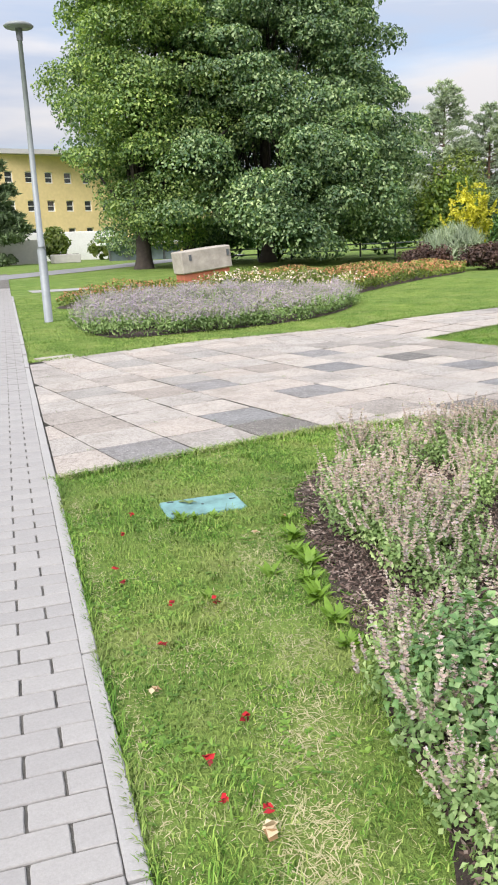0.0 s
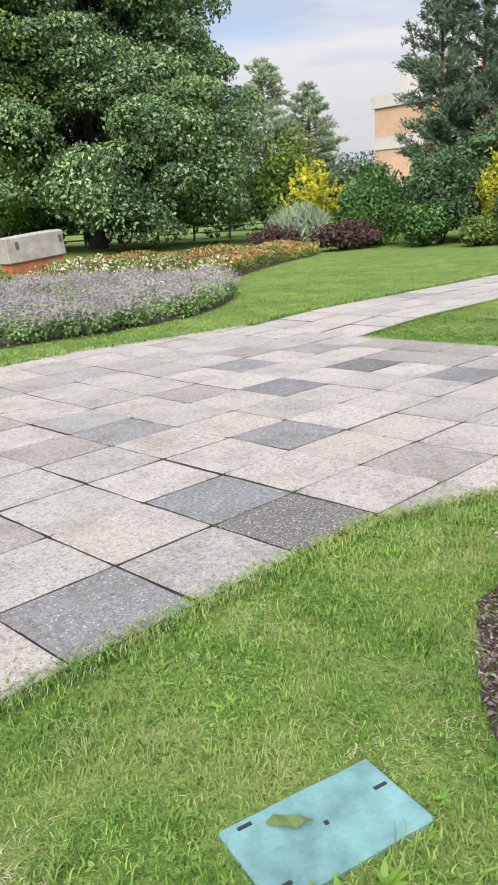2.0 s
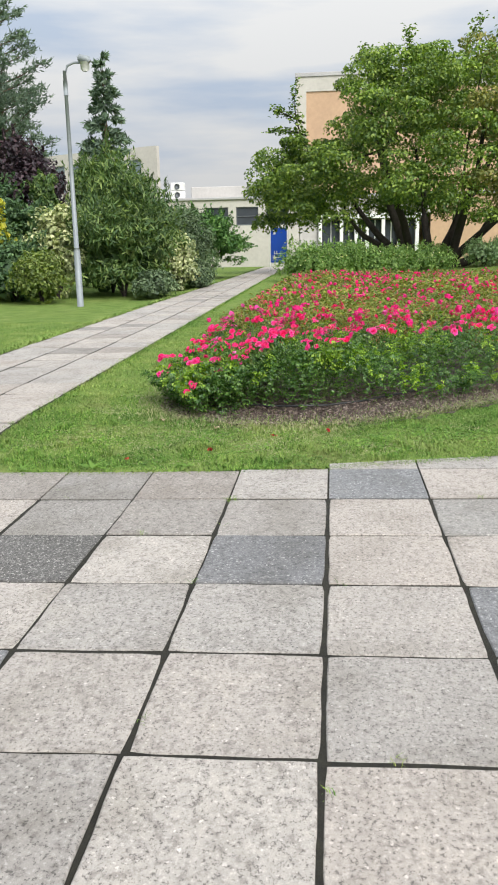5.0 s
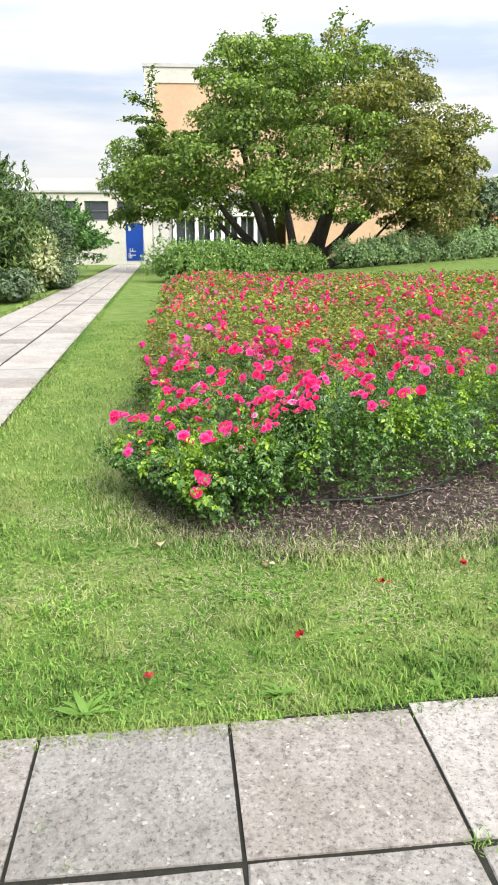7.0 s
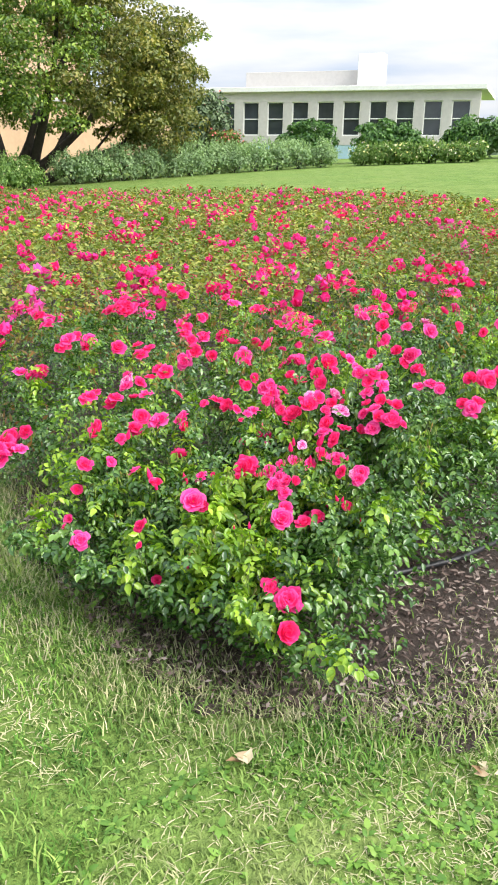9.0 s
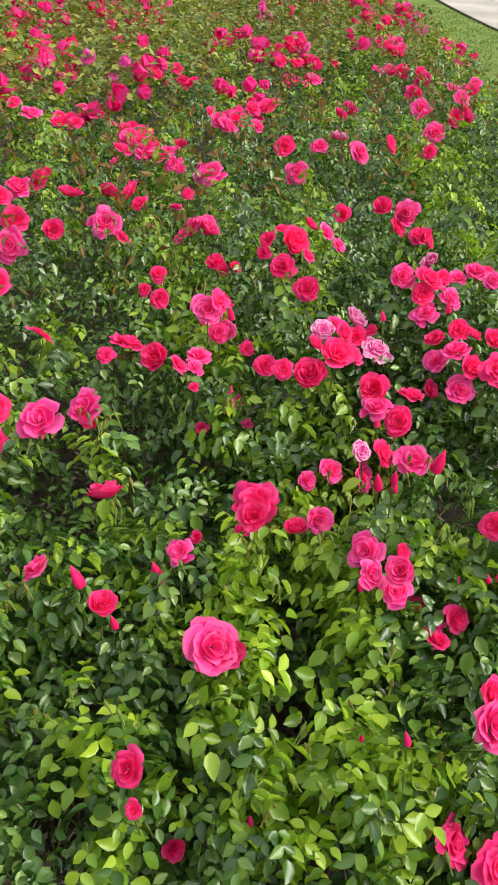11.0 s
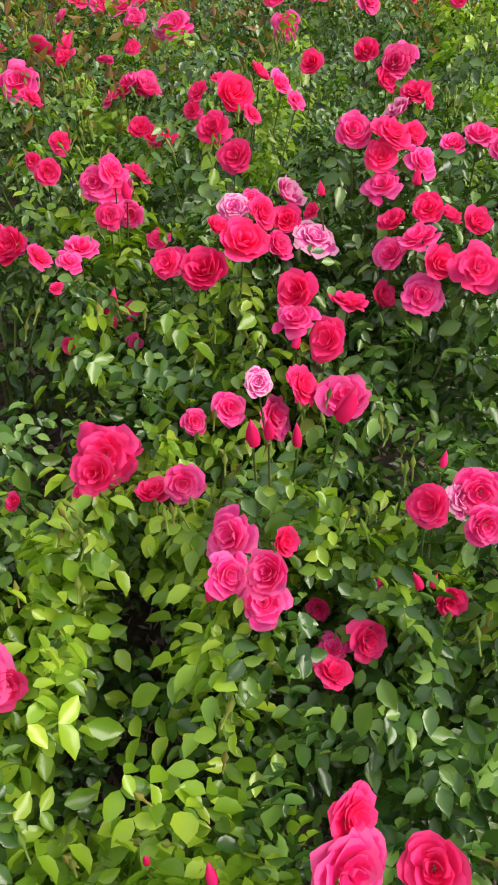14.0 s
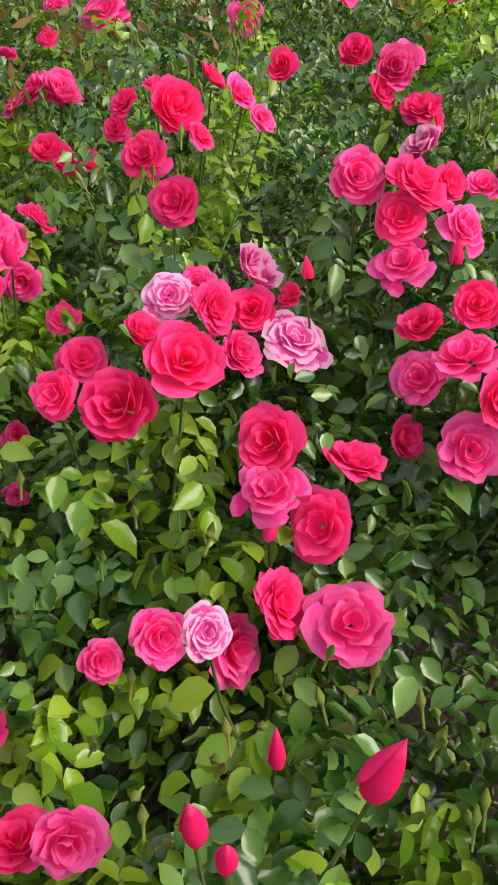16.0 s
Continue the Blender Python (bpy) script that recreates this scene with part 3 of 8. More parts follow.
def edge_distance(poly, q):
    """Distance of points to the outline of a polygon."""
    best = np.full(len(q), 1e9)
    for a, b in zip(poly, poly[1:] + poly[:1]):
        a, b = np.array(a), np.array(b)
        t = np.clip(((q - a) @ (b - a)) / ((b - a) @ (b - a)), 0, 1)
        best = np.minimum(best, np.linalg.norm(q - (a + t[:, None] * (b - a)), axis=1))
    return best


def bent_polygon(poly, step=0.25):
    """The outline with corners rounded (two rounds of corner cutting)."""
    p = [np.array(q, float) for q in poly]
    for _ in range(2):
        p = [q for a, b in zip(p, p[1:] + p[:1]) for q in (a * 0.75 + b * 0.25, a * 0.25 + b * 0.75)]
    return [tuple(q) for q in p]


def sheet(name, poly, lift, mat, parent=None, cell=0.4, rough=0.0, label="", kind="structure", category=""):
    """A patch of ground with a polygon's outline that follows the ground a little above it."""
    bm = bmesh.new()
    vs = [bm.verts.new((x, y, 0)) for x, y in poly]
    bm.faces.new(vs)
    bmesh.ops.triangulate(bm, faces=bm.faces[:])
    p = np.array(poly)
    for axis in (0, 1):
        for c in np.arange(p[:, axis].min() + cell, p[:, axis].max(), cell):
            co, no = [0, 0, 0], [0, 0, 0]
            co[axis], no[axis] = c, 1
            bmesh.ops.bisect_plane(bm, geom=bm.verts[:] + bm.edges[:] + bm.faces[:], plane_co=co, plane_no=no)
    for v in bm.verts:
        k = noise.noise((v.co.x * 1.7, v.co.y * 1.7, 0.3)) * rough
        v.co.z = gz(v.co.x, v.co.y) + lift + k
    bmesh.ops.recalc_face_normals(bm, faces=bm.faces[:])
    if sum(f.normal.z for f in bm.faces) < 0:
        bmesh.ops.reverse_faces(bm, faces=bm.faces[:])
    ob = part(name, bm, mat, parent)
    for q in ob.data.polygons:
        q.use_smooth = True
    return tagged(ob, label, category, "", kind)


# ---------------------------------------------------------------- plan
PX, PY, TURN = 0.508, 0.488, 0.0092               # slab pitch along and across the square, and the turn of its joints
KERB_A, KERB_B = (-2.56, -5.0), (3.48, 19.4)     # grass side of the kerb of the paver walk
KD = Vector((KERB_B[0] - KERB_A[0], KERB_B[1] - KERB_A[1])).normalized()
KN = Vector((KD.y, -KD.x))                       # to the right of the walk


def kerb_x(y):
    return KERB_A[0] + (y - KERB_A[1]) * KD.x / KD.y


SQUARE_NEAR = [(-1.46, -0.503), (0.46, -0.503), (1.2, -0.80), (2.0, -1.50), (2.8, -2.6), (3.6, -4.2), (5.0, -6.8), (9.0, -11.5), (14.5, -17.5), (19.0, -23.5), (24.0, -32.0)]
SQUARE_FAR = [(30.0, -34.0), (27.0, -28.5), (23.4, -22.2), (19.9, -17.1), (16.3, -12.9), (12.6, -9.2), (9.0, -5.8), (6.5, -3.3), (5.3, -1.6), (4.80, -0.4), (4.60, 0.6), (4.52, 1.6), (4.50, 2.72)]


def eased(pts, times=2):
    """An open line with its corners cut."""
    for _ in range(times):
        out = [pts[0]]
        for a, b in zip(pts, pts[1:]):
            out += [(a[0] * 0.75 + b[0] * 0.25, a[1] * 0.75 + b[1] * 0.25), (a[0] * 0.25 + b[0] * 0.75, a[1] * 0.25 + b[1] * 0.75)]
        pts = out + [pts[-1]]
    return pts


SQUARE_FAR = eased(SQUARE_FAR[:-2]) + SQUARE_FAR[-2:]
WALK_N = 0.030                                   # how far the footpath turns from the x axis
FOOTPATH = [(4.50, 2.74), (60.0, 2.74 + 55.5 * WALK_N), (60.0, 4.42 + 55.5 * WALK_N), (4.5, 4.42)]
SQUARE_TOP = [(4.5, 4.54), (2.3, 4.80), (kerb_x(4.55), 4.55)]
SQUARE = SQUARE_NEAR + SQUARE_FAR + SQUARE_TOP
ROSE_BED = bent_polygon([(5.55, 0.9), (5.62, 1.35), (5.90, 1.72), (6.35, 1.92), (9.0, 1.93), (16.0, 1.97), (24.0, 2.05), (25.6, 0.6), (23.5, -2.2), (20.5, -5.8), (17.5, -8.4), (13.5, -7.35), (10.7, -5.15), (8.2, -2.75), (6.3, -0.55), (5.62, 0.30)])
ROSE_PLANTS = bent_polygon([(6.05, 1.0), (5.72, 1.42), (5.95, 1.68), (6.5, 1.87), (9.0, 1.93), (16.0, 1.98), (23.8, 2.05), (25.2, 0.6), (23.2, -2.0), (20.3, -5.6), (17.4, -8.2), (13.5, -7.25), (10.7, -5.05), (8.2, -2.6), (6.85, -0.75), (6.22, 0.40)])
CATMINT = bent_polygon([(-0.47, -1.52), (0.25, -1.10), (1.1, -1.45), (1.8, -2.4), (2.35, -3.6), (2.3, -5.2), (-1.9, -5.2), (-1.98, -4.9), (-1.66, -3.9), (-1.20, -3.1), (-0.95, -2.4), (-0.62, -1.8)])
CATMINT_PLANTS = bent_polygon([(-0.30, -1.70), (0.30, -1.22), (1.1, -1.5), (1.9, -2.4), (2.7, -3.8), (3.6, -6.2), (-1.80, -6.2), (-1.74, -4.6), (-1.56, -4.0), (-1.44, -3.60), (-1.18, -3.16), (-0.84, -2.90), (-0.70, -2.50), (-0.60, -2.08)])
CATMINT_RIM = [(-1.44, -4.02), (-1.30, -3.74), (-1.15, -3.5), (-1.0, -3.3), (-1.34, -3.36), (-1.20, -3.22), (-1.46, -3.62), (-1.52, -3.80), (-1.60, -4.02), (-0.58, -2.12), (-0.64, -2.32), (-0.68, -2.54), (-0.80, -2.80), (-0.46, -1.92)]
LAVENDER_BED = bent_polygon([(1.30, 5.85), (2.3, 5.72), (4.2, 5.62), (5.5, 5.95), (7.2, 7.4), (7.6, 9.2), (6.2, 11.2), (3.6, 11.2), (2.1, 9.7), (1.45, 7.6)])
FLOWER_BED = bent_polygon([(7.9, 8.6), (9.2, 9.7), (13.2, 12.0), (16.2, 13.2), (17.6, 14.8), (15.0, 15.6), (12.0, 15.8), (9.5, 16.6), (5.4, 16.2), (3.0, 13.0), (2.2, 11.4), (6.2, 11.7), (7.9, 10.2)])

# ---------------------------------------------------------------- ground
gx = np.concatenate([[-600, -300, -150, -80, -40, -20, -10, -8], np.arange(-6, 9, 0.25), np.arange(9, 60, 1.0), [60, 70, 80, 100, 140, 220, 400, 900]])
gy = np.concatenate([[-600, -300, -150, -80, -60, -50], np.arange(-44, -6, 1.0), np.arange(-6, 6, 0.25), np.arange(6, 44, 1.0), [44, 50, 60, 80, 120, 200, 400, 900]])
GX, GY = np.meshgrid(gx, gy, indexing="ij")
GV = np.stack([GX, GY, ground_z(GX, GY)], -1).reshape(-1, 3)
a, b = np.meshgrid(np.arange(len(gx) - 1), np.arange(len(gy) - 1), indexing="ij")
k = (a * len(gy) + b).ravel()
ground = fast_mesh("ground", GV, np.stack([k, k + len(gy), k + len(gy) + 1, k + 1], 1), LAWN, smooth_faces=True)
tagged(ground, "mown lawn with worn and dry patches round the paths", "lawn", "", "structure")

# paved square: bed of the joints; the slabs come at the end of the file
square = sheet("pavement", SQUARE, 0.0165, JOINT, None, 0.5, 0, "paved square of beige and dark grey concrete slabs with mossy joints", "structure", "pavement")
footpath = sheet("footpath", FOOTPATH, 0.0135, JOINT, None, 0.5, 0, "straight footpath of pale concrete slabs towards the building", "structure", "footpath")
WALK = [(kerb_x(-5.9) - 0.05, -5.9), (kerb_x(30.0) - 0.05, 30.0), (kerb_x(30.0) - 2.45, 30.0), (kerb_x(-5.9) - 2.45, -5.9)]
paver_walk = sheet("walkway", WALK[::-1], 0.014, JOINT_SAND, None, 0.5, 0, "walkway of light grey concrete pavers in running bond", "structure", "walkway")


def frayed(poly, step, amp, seed):
    """The outline walked in short steps, each pushed a little in or out."""
    r, out = random.Random(seed), []
    for (ax, ay), (bx, by) in zip(poly, poly[1:] + poly[:1]):
        L = math.hypot(bx - ax, by - ay)
        k = max(1, int(L / step)) if ax < 9.0 else 1
        for i in range(k):
            t = i / k
            o = (r.uniform(-amp, amp) * 0.6 + amp * 0.6 * math.sin((ax + ay) * 7.0 + t * 3.0)) if ax < 9.0 else 0.0
            out.append((ax + (bx - ax) * t + o * (by - ay) / (L + 1e-6), ay + (by - ay) * t - o * (bx - ax) / (L + 1e-6)))
    return out


rose_soil = sheet("rose_bed_soil", frayed(ROSE_BED, 0.05, 0.05, 4), 0.007, SOIL, None, 0.5, 0.005, "dark mulched soil of the rose bed", "structure", "soil")
catmint_soil = sheet("catmint_bed_soil", frayed(CATMINT, 0.05, 0.035, 5), 0.009, SOIL, None, 0.3, 0.005, "dark bark mulch of the catmint bed", "structure", "soil")
lavender_soil = sheet("lavender_bed_soil", LAVENDER_BED, 0.012, SOIL, None, 0.5, 0.01, "soil of the lavender bed", "structure", "soil")
flower_soil = sheet("flower_bed_soil", FLOWER_BED, 0.012, SOIL, None, 0.8, 0.01, "soil of the long summer flower bed", "structure", "soil")
ROAD = [(-20, 20.6), (2.0, 22.3), (5.6, 25.15), (8.7, 27.65), (10.5, 29.4), (14.0, 32.6), (20.0, 39.0), (30.0, 50.0), (27.4, 51.5), (18.0, 41.0), (12.6, 35.0), (9.0, 31.9), (6.4, 29.4), (1.0, 25.6), (-20, 24.0)]
road = sheet("road", ROAD, 0.015, ASPHALT, None, 2.0, 0, "grey asphalt lane behind the lawn", "structure", "road")
SIDE_PATH = [(3.6, 17.6), (6.6, 17.2), (6.6, 17.9), (3.7, 18.5)]
side_path = sheet("side_path", SIDE_PATH, 0.012, KERB, None, 1.0, 0, "short pale concrete path across the lawn", "structure", "path")

kerb = empty("kerb", 0, 0, 0, "narrow concrete edging kerb between walkway and grass", "kerb", "", "structure")
kl = 0.998
t0 = 0.0
knum = 0
kerb_mesh = None
while t0 < 26.0:
    m = Matrix.Translation((KERB_A[0] + KD.x * (t0 + 0.5 - 3.5) - KN.x * 0.025, KERB_A[1] + KD.y * (t0 + 0.5 - 3.5) - KN.y * 0.025, 0)) @ Matrix.Rotation(math.atan2(KD.y, KD.x) + random.uniform(-0.004, 0.004), 4, "Z")
    if kerb_mesh is None:
        ob = part("kerb_stone", box_bm(-0.494, -0.026, -0.10, 0.494, 0.026, 0.023, 0.005), KERB, kerb)
        kerb_mesh = ob.data
    else:
        ob = new("kerb_stone", kerb_mesh)
        ob.parent = kerb
    m.translation.z = gz(m.translation.x, m.translation.y) + random.uniform(-0.004, 0.004)
    ob.matrix_basis = m
    t0 += 1.0

# ---------------------------------------------------------------- roses
def mesh_data(name, v, f, mat, smooth_faces=False):
    ob = fast_mesh(name, v, f, mat, None, "", smooth_faces)
    me = ob.data
    bpy.data.objects.remove(ob)
    return me


def bloom_mesh(name, mat, seed, rings, rows=5, cols=7):
    """A double rose, one unit across: rings of broad cupped petals, each tucked under its neighbour, with wavy rims that
    roll outwards. rings: petals, radius, height, how far the rim rolls back. The share of each petal's length is kept for its colour."""
    r = random.Random(seed)
    pieces, rim = [], []
    for ring, (num, R0, H0, roll) in enumerate(rings):
        off = r.random() * 6.28
        for q in range(num):
            a0 = off + (q + r.uniform(-0.18, 0.18)) * 2 * math.pi / num
            half = min(1.2, math.pi / num * r.uniform(1.05, 1.45))
            R, H = R0 * r.uniform(0.82, 1.10), H0 + r.uniform(-0.05, 0.05)
            ph, amp, tuck = r.uniform(0, 6.28), r.uniform(0.03, 0.07), r.uniform(-0.12, 0.20)
            roll_ = roll * r.uniform(0.5, 1.4)
            v = []
            for i in range(rows + 1):
                t = (i / rows) ** 0.85
                for j in range(cols):
                    s_ = 2 * j / (cols - 1) - 1
                    te = t * (1 - 0.26 * t * abs(s_) ** 3.2 - 0.05 * t * math.exp(-(s_ * 5.0) ** 2))
                    wide = half * math.sin(min(1.0, te * 1.25 + 0.14) * math.pi * 0.5)
                    rad = R * (0.10 + 0.90 * te ** 0.80) * (1 + tuck * s_ * te) + roll_ * 0.10 * max(0.0, te - 0.7)
                    z = H * te ** 1.5 - roll_ * 0.9 * max(0.0, te - 0.62) ** 2 + amp * math.sin(3.6 * s_ + ph) * te * te
                    a = a0 + wide * s_
                    p = Vector((math.cos(a) * rad, math.sin(a) * rad, z - 0.10 + 0.006 * ring))
                    # crumpled, no two alike
                    p += noise.noise_vector(p * 5.0 + Vector((seed * 7.3, q * 1.9, ring * 2.7))) * 0.055 * te
                    v.append(tuple(p))
                    rim.append(te if abs(s_) < 0.7 else max(te, (abs(s_) - 0.7) * 2.6 * te))
            f = [(i * cols + j, i * cols + j + 1, (i + 1) * cols + j + 1, (i + 1) * cols + j) for i in range(rows) for j in range(cols - 1)]
            pieces.append((np.array(v), np.array(f)))
    v, f = joined(pieces)
    me = mesh_data(name, v, f, mat, True)
    me.attributes.new("rim", "FLOAT", "POINT").data.foreach_set("value", np.array(rim, np.float32))
    return me


def bud_mesh(name, mat, seed, rows=7, cols=9):
    """A closed pointed bud, one unit tall: three petals wound round each other."""
    r = random.Random(seed)
    pieces, rim = [], []
    for q in range(4):
        a0, v = q * 1.9 + r.uniform(-0.2, 0.2), []
        for i in range(rows + 1):
            t = i / rows
            for j in range(cols):
                s_ = 2 * j / (cols - 1) - 1
                te = t * (1 - 0.16 * t * abs(s_) ** 3)
                rad = (0.10 * (1 - te) + 0.16 * math.sin(math.pi * min(1.0, 0.08 + te * 0.92) ** 0.70)) * (1 - 0.06 * q + 0.10 * s_)
                a = a0 + 1.7 * s_ * (0.6 + 0.4 * min(1.0, te * 3))
                v.append((math.cos(a) * rad, math.sin(a) * rad, te - 0.30))
                rim.append(te)
        f = [(i * cols + j, i * cols + j + 1, (i + 1) * cols + j + 1, (i + 1) * cols + j) for i in range(rows) for j in range(cols - 1)]
        pieces.append((np.array(v), np.array(f)))
    me = mesh_data(name, *joined(pieces), mat, True)
    me.attributes.new("rim", "FLOAT", "POINT").data.foreach_set("value", np.array(rim, np.float32))
    return me


FULL = ((5, 0.52, 0.10, 0.5), (5, 0.43, 0.16, 0.4), (5, 0.33, 0.20, 0.3), (4, 0.23, 0.22, 0.1), (3, 0.13, 0.21, 0.0))
CUPPED = ((5, 0.50, 0.24, 0.3), (5, 0.42, 0.29, 0.2), (4, 0.33, 0.32, 0.1), (4, 0.22, 0.32, 0.0), (3, 0.12, 0.30, 0.0))
LOOSE = ((6, 0.54, 0.03, 0.4), (5, 0.44, 0.11, 0.5), (5, 0.34, 0.17, 0.4), (4, 0.24, 0.19, 0.3), (4, 0.13, 0.16, 0.1))
SIMPLE = ((5, 0.52, 0.10, 0.5), (5, 0.40, 0.19, 0.3), (4, 0.25, 0.23, 0.1), (3, 0.12, 0.22, 0.0))
BLOOMS = {
    "r": [bloom_mesh("bloom", PETAL_RED, 1, FULL), bloom_mesh("bloom", PETAL_RED, 2, CUPPED), bloom_mesh("bloom", PETAL_RED, 3, CUPPED), bloom_mesh("bloom", PETAL_RED, 9, LOOSE), bloom_mesh("bloom", PETAL_RED, 15, FULL)],
    "p": [bloom_mesh("bloom", PETAL_PINK, 4, FULL), bloom_mesh("bloom", PETAL_PINK, 5, LOOSE), bloom_mesh("bloom", PETAL_PINK, 10, CUPPED), bloom_mesh("bloom", PETAL_PINK, 16, FULL)],
    "w": [bloom_mesh("bloom", PETAL_PALE, 6, LOOSE), bloom_mesh("bloom", PETAL_PALE, 7, CUPPED)],
    "b": [bud_mesh("bud", PETAL_RED, 8), bud_mesh("bud", PETAL_RED, 18)],
}
BLOOMS_SIMPLE = {
    "r": [bloom_mesh("bloom", PETAL_RED, 11, SIMPLE, 4, 5), bloom_mesh("bloom", PETAL_RED, 12, SIMPLE, 4, 5)],
    "p": [bloom_mesh("bloom", PETAL_PINK, 13, SIMPLE, 4, 5)],
    "w": [bloom_mesh("bloom", PETAL_PALE, 14, SIMPLE, 4, 5)],
}
sep = []
for a_ in range(5):
    t_ = a_ * 1.2566
    d_ = np.array([math.cos(t_), math.sin(t_)])
    sep.append(ovate(np.array([[0, 0, -0.16]]), np.array([[d_[0] * 0.45, d_[1] * 0.45, 0.9]]), np.array([[d_[0], d_[1], -0.2]]), [0.5], [0.2], 0.1, 0.2))
SEPALS = mesh_data("calyx", *joined(sep), ROSE_YOUNG)


# bushes with their blooms: offset from the centre, width, kind (r red-pink, p pink, w pale-rimmed, b bud)
ROSES = []


def roses_at(x, y, z, *blooms):
    ROSES.append((x, y, z, blooms))


roses_at(6.461, 1.177, 0.493, (-0.019, 0.046, -0.023, 0.053, 'r'), (-0.033, 0.004, 0.001, 0.050, 'r'), (-0.010, -0.044, 0.012, 0.040, 'r'), (0.022, -0.030, 0.012, 0.034, 'w'), (0.008, 0.005, 0.002, 0.031, 'r'), (0.011, 0.072, -0.018, 0.036, 'r'), (0.020, -0.053, 0.014, 0.028, 'p'))
roses_at(6.456, 1.078, 0.477, (0.030, -0.014, 0.018, 0.047, 'w'), (-0.029, -0.004, -0.008, 0.050, 'w'), (-0.012, 0.038, -0.013, 0.037, 'p'), (0.009, 0.006, -0.000, 0.035, 'r'), (0.002, -0.026, 0.004, 0.023, 'r'))
roses_at(6.336, 1.149, 0.438, (0.035, 0.007, 0.013, 0.047, 'r'), (-0.012, -0.022, 0.013, 0.043, 'r'), (0.011, 0.032, 0.004, 0.043, 'p'), (-0.022, 0.019, -0.013, 0.051, 'r'), (-0.002, 0.042, -0.015, 0.014, 'b'), (-0.011, -0.078, -0.002, 0.031, 'r'))
roses_at(6.406, 0.992, 0.550, (0.034, 0.021, 0.020, 0.041, 'p'), (0.004, -0.009, 0.020, 0.052, 'r'), (0.030, -0.050, 0.028, 0.036, 'w'), (-0.034, -0.021, -0.003, 0.038, 'p'), (-0.001, 0.010, -0.001, 0.041, 'r'), (-0.016, 0.023, -0.024, 0.041, 'p'), (-0.001, -0.041, 0.011, 0.028, 'r'), (-0.040, -0.007, -0.019, 0.014, 'b'), (0.024, 0.075, -0.032, 0.012, 'b'))
roses_at(6.454, 0.726, 0.495, (0.004, 0.005, 0.008, 0.048, 'p'), (0.022, 0.036, -0.003, 0.038, 'p'), (-0.026, -0.010, -0.006, 0.034, 'p'), (-0.000, -0.031, 0.002, 0.031, 'r'))
roses_at(6.293, 1.028, 0.493, (0.018, 0.015, 0.009, 0.048, 'p'), (0.037, -0.020, 0.023, 0.037, 'r'), (0.055, 0.013, 0.011, 0.035, 'r'), (0.035, 0.037, -0.010, 0.037, 'p'), (-0.015, 0.019, -0.007, 0.037, 'r'), (-0.049, -0.000, -0.004, 0.051, 'r'), (-0.015, 0.039, -0.038, 0.044, 'p'), (-0.010, -0.043, 0.017, 0.033, 'r'), (0.022, -0.042, 0.013, 0.027, 'r'), (-0.077, -0.018, -0.013, 0.026, 'r'))
roses_at(6.614, 1.033, 0.496, (0.000, 0.000, 0.000, 0.050, 'r'))
roses_at(6.731, 0.925, 0.522, (-0.026, 0.069, -0.021, 0.049, 'r'), (0.037, 0.044, 0.006, 0.039, 'r'), (0.002, 0.009, 0.004, 0.061, 'r'), (-0.031, -0.000, -0.016, 0.033, 'r'), (0.015, -0.052, 0.019, 0.034, 'r'), (0.042, -0.001, 0.016, 0.030, 'r'), (0.030, 0.060, -0.014, 0.028, 'r'), (-0.022, -0.062, 0.012, 0.038, 'p'), (-0.047, -0.067, -0.006, 0.030, 'p'))
roses_at(6.675, 1.181, 0.470, (0.019, 0.011, 0.007, 0.043, 'p'), (0.010, -0.013, 0.019, 0.039, 'r'), (-0.014, -0.013, -0.002, 0.018, 'b'), (-0.015, 0.015, -0.024, 0.032, 'r'))
roses_at(6.996, 0.922, 0.456, (0.052, -0.019, 0.007, 0.049, 'p'), (0.029, -0.043, 0.008, 0.044, 'p'), (0.057, 0.008, -0.009, 0.044, 'p'), (-0.107, 0.043, -0.022, 0.040, 'r'), (-0.126, 0.024, -0.023, 0.032, 'r'), (0.095, -0.013, 0.039, 0.029, 'p'))
roses_at(6.777, 0.734, 0.526, (0.000, 0.000, 0.000, 0.039, 'r'))
roses_at(6.671, 0.648, 0.521, (0.051, 0.023, 0.024, 0.044, 'r'), (0.012, -0.002, 0.012, 0.052, 'p'), (0.007, -0.020, 0.022, 0.037, 'p'), (0.008, 0.019, -0.009, 0.045, 'r'), (-0.030, -0.005, -0.021, 0.054, 'r'), (-0.049, -0.015, -0.028, 0.037, 'r'))
roses_at(7.420, 0.626, 0.460, (-0.070, -0.057, 0.000, 0.066, 'p'), (-0.096, -0.007, 0.000, 0.037, 'w'), (0.033, -0.029, 0.000, 0.047, 'p'), (0.133, 0.093, 0.000, 0.039, 'p'))
roses_at(7.072, 1.061, 0.456, (-0.251, 0.127, -0.006, 0.039, 'r'), (-0.202, 0.121, -0.006, 0.025, 'r'), (0.283, -0.171, 0.004, 0.052, 'r'), (0.026, -0.010, 0.004, 0.038, 'r'), (0.145, -0.067, 0.004, 0.031, 'p'))
roses_at(6.648, 1.281, 0.420, (0.012, -0.041, 0.000, 0.043, 'p'), (-0.058, 0.036, 0.000, 0.018, 'r'), (-0.012, -0.010, 0.000, 0.031, 'p'), (0.058, 0.015, 0.000, 0.023, 'p'))
roses_at(6.579, 1.237, 0.370, (0.001, -0.010, -0.010, 0.025, 'p'), (-0.058, 0.028, -0.010, 0.018, 'p'), (-0.017, 0.089, -0.010, 0.021, 'r'), (0.075, -0.107, 0.030, 0.030, 'r'))
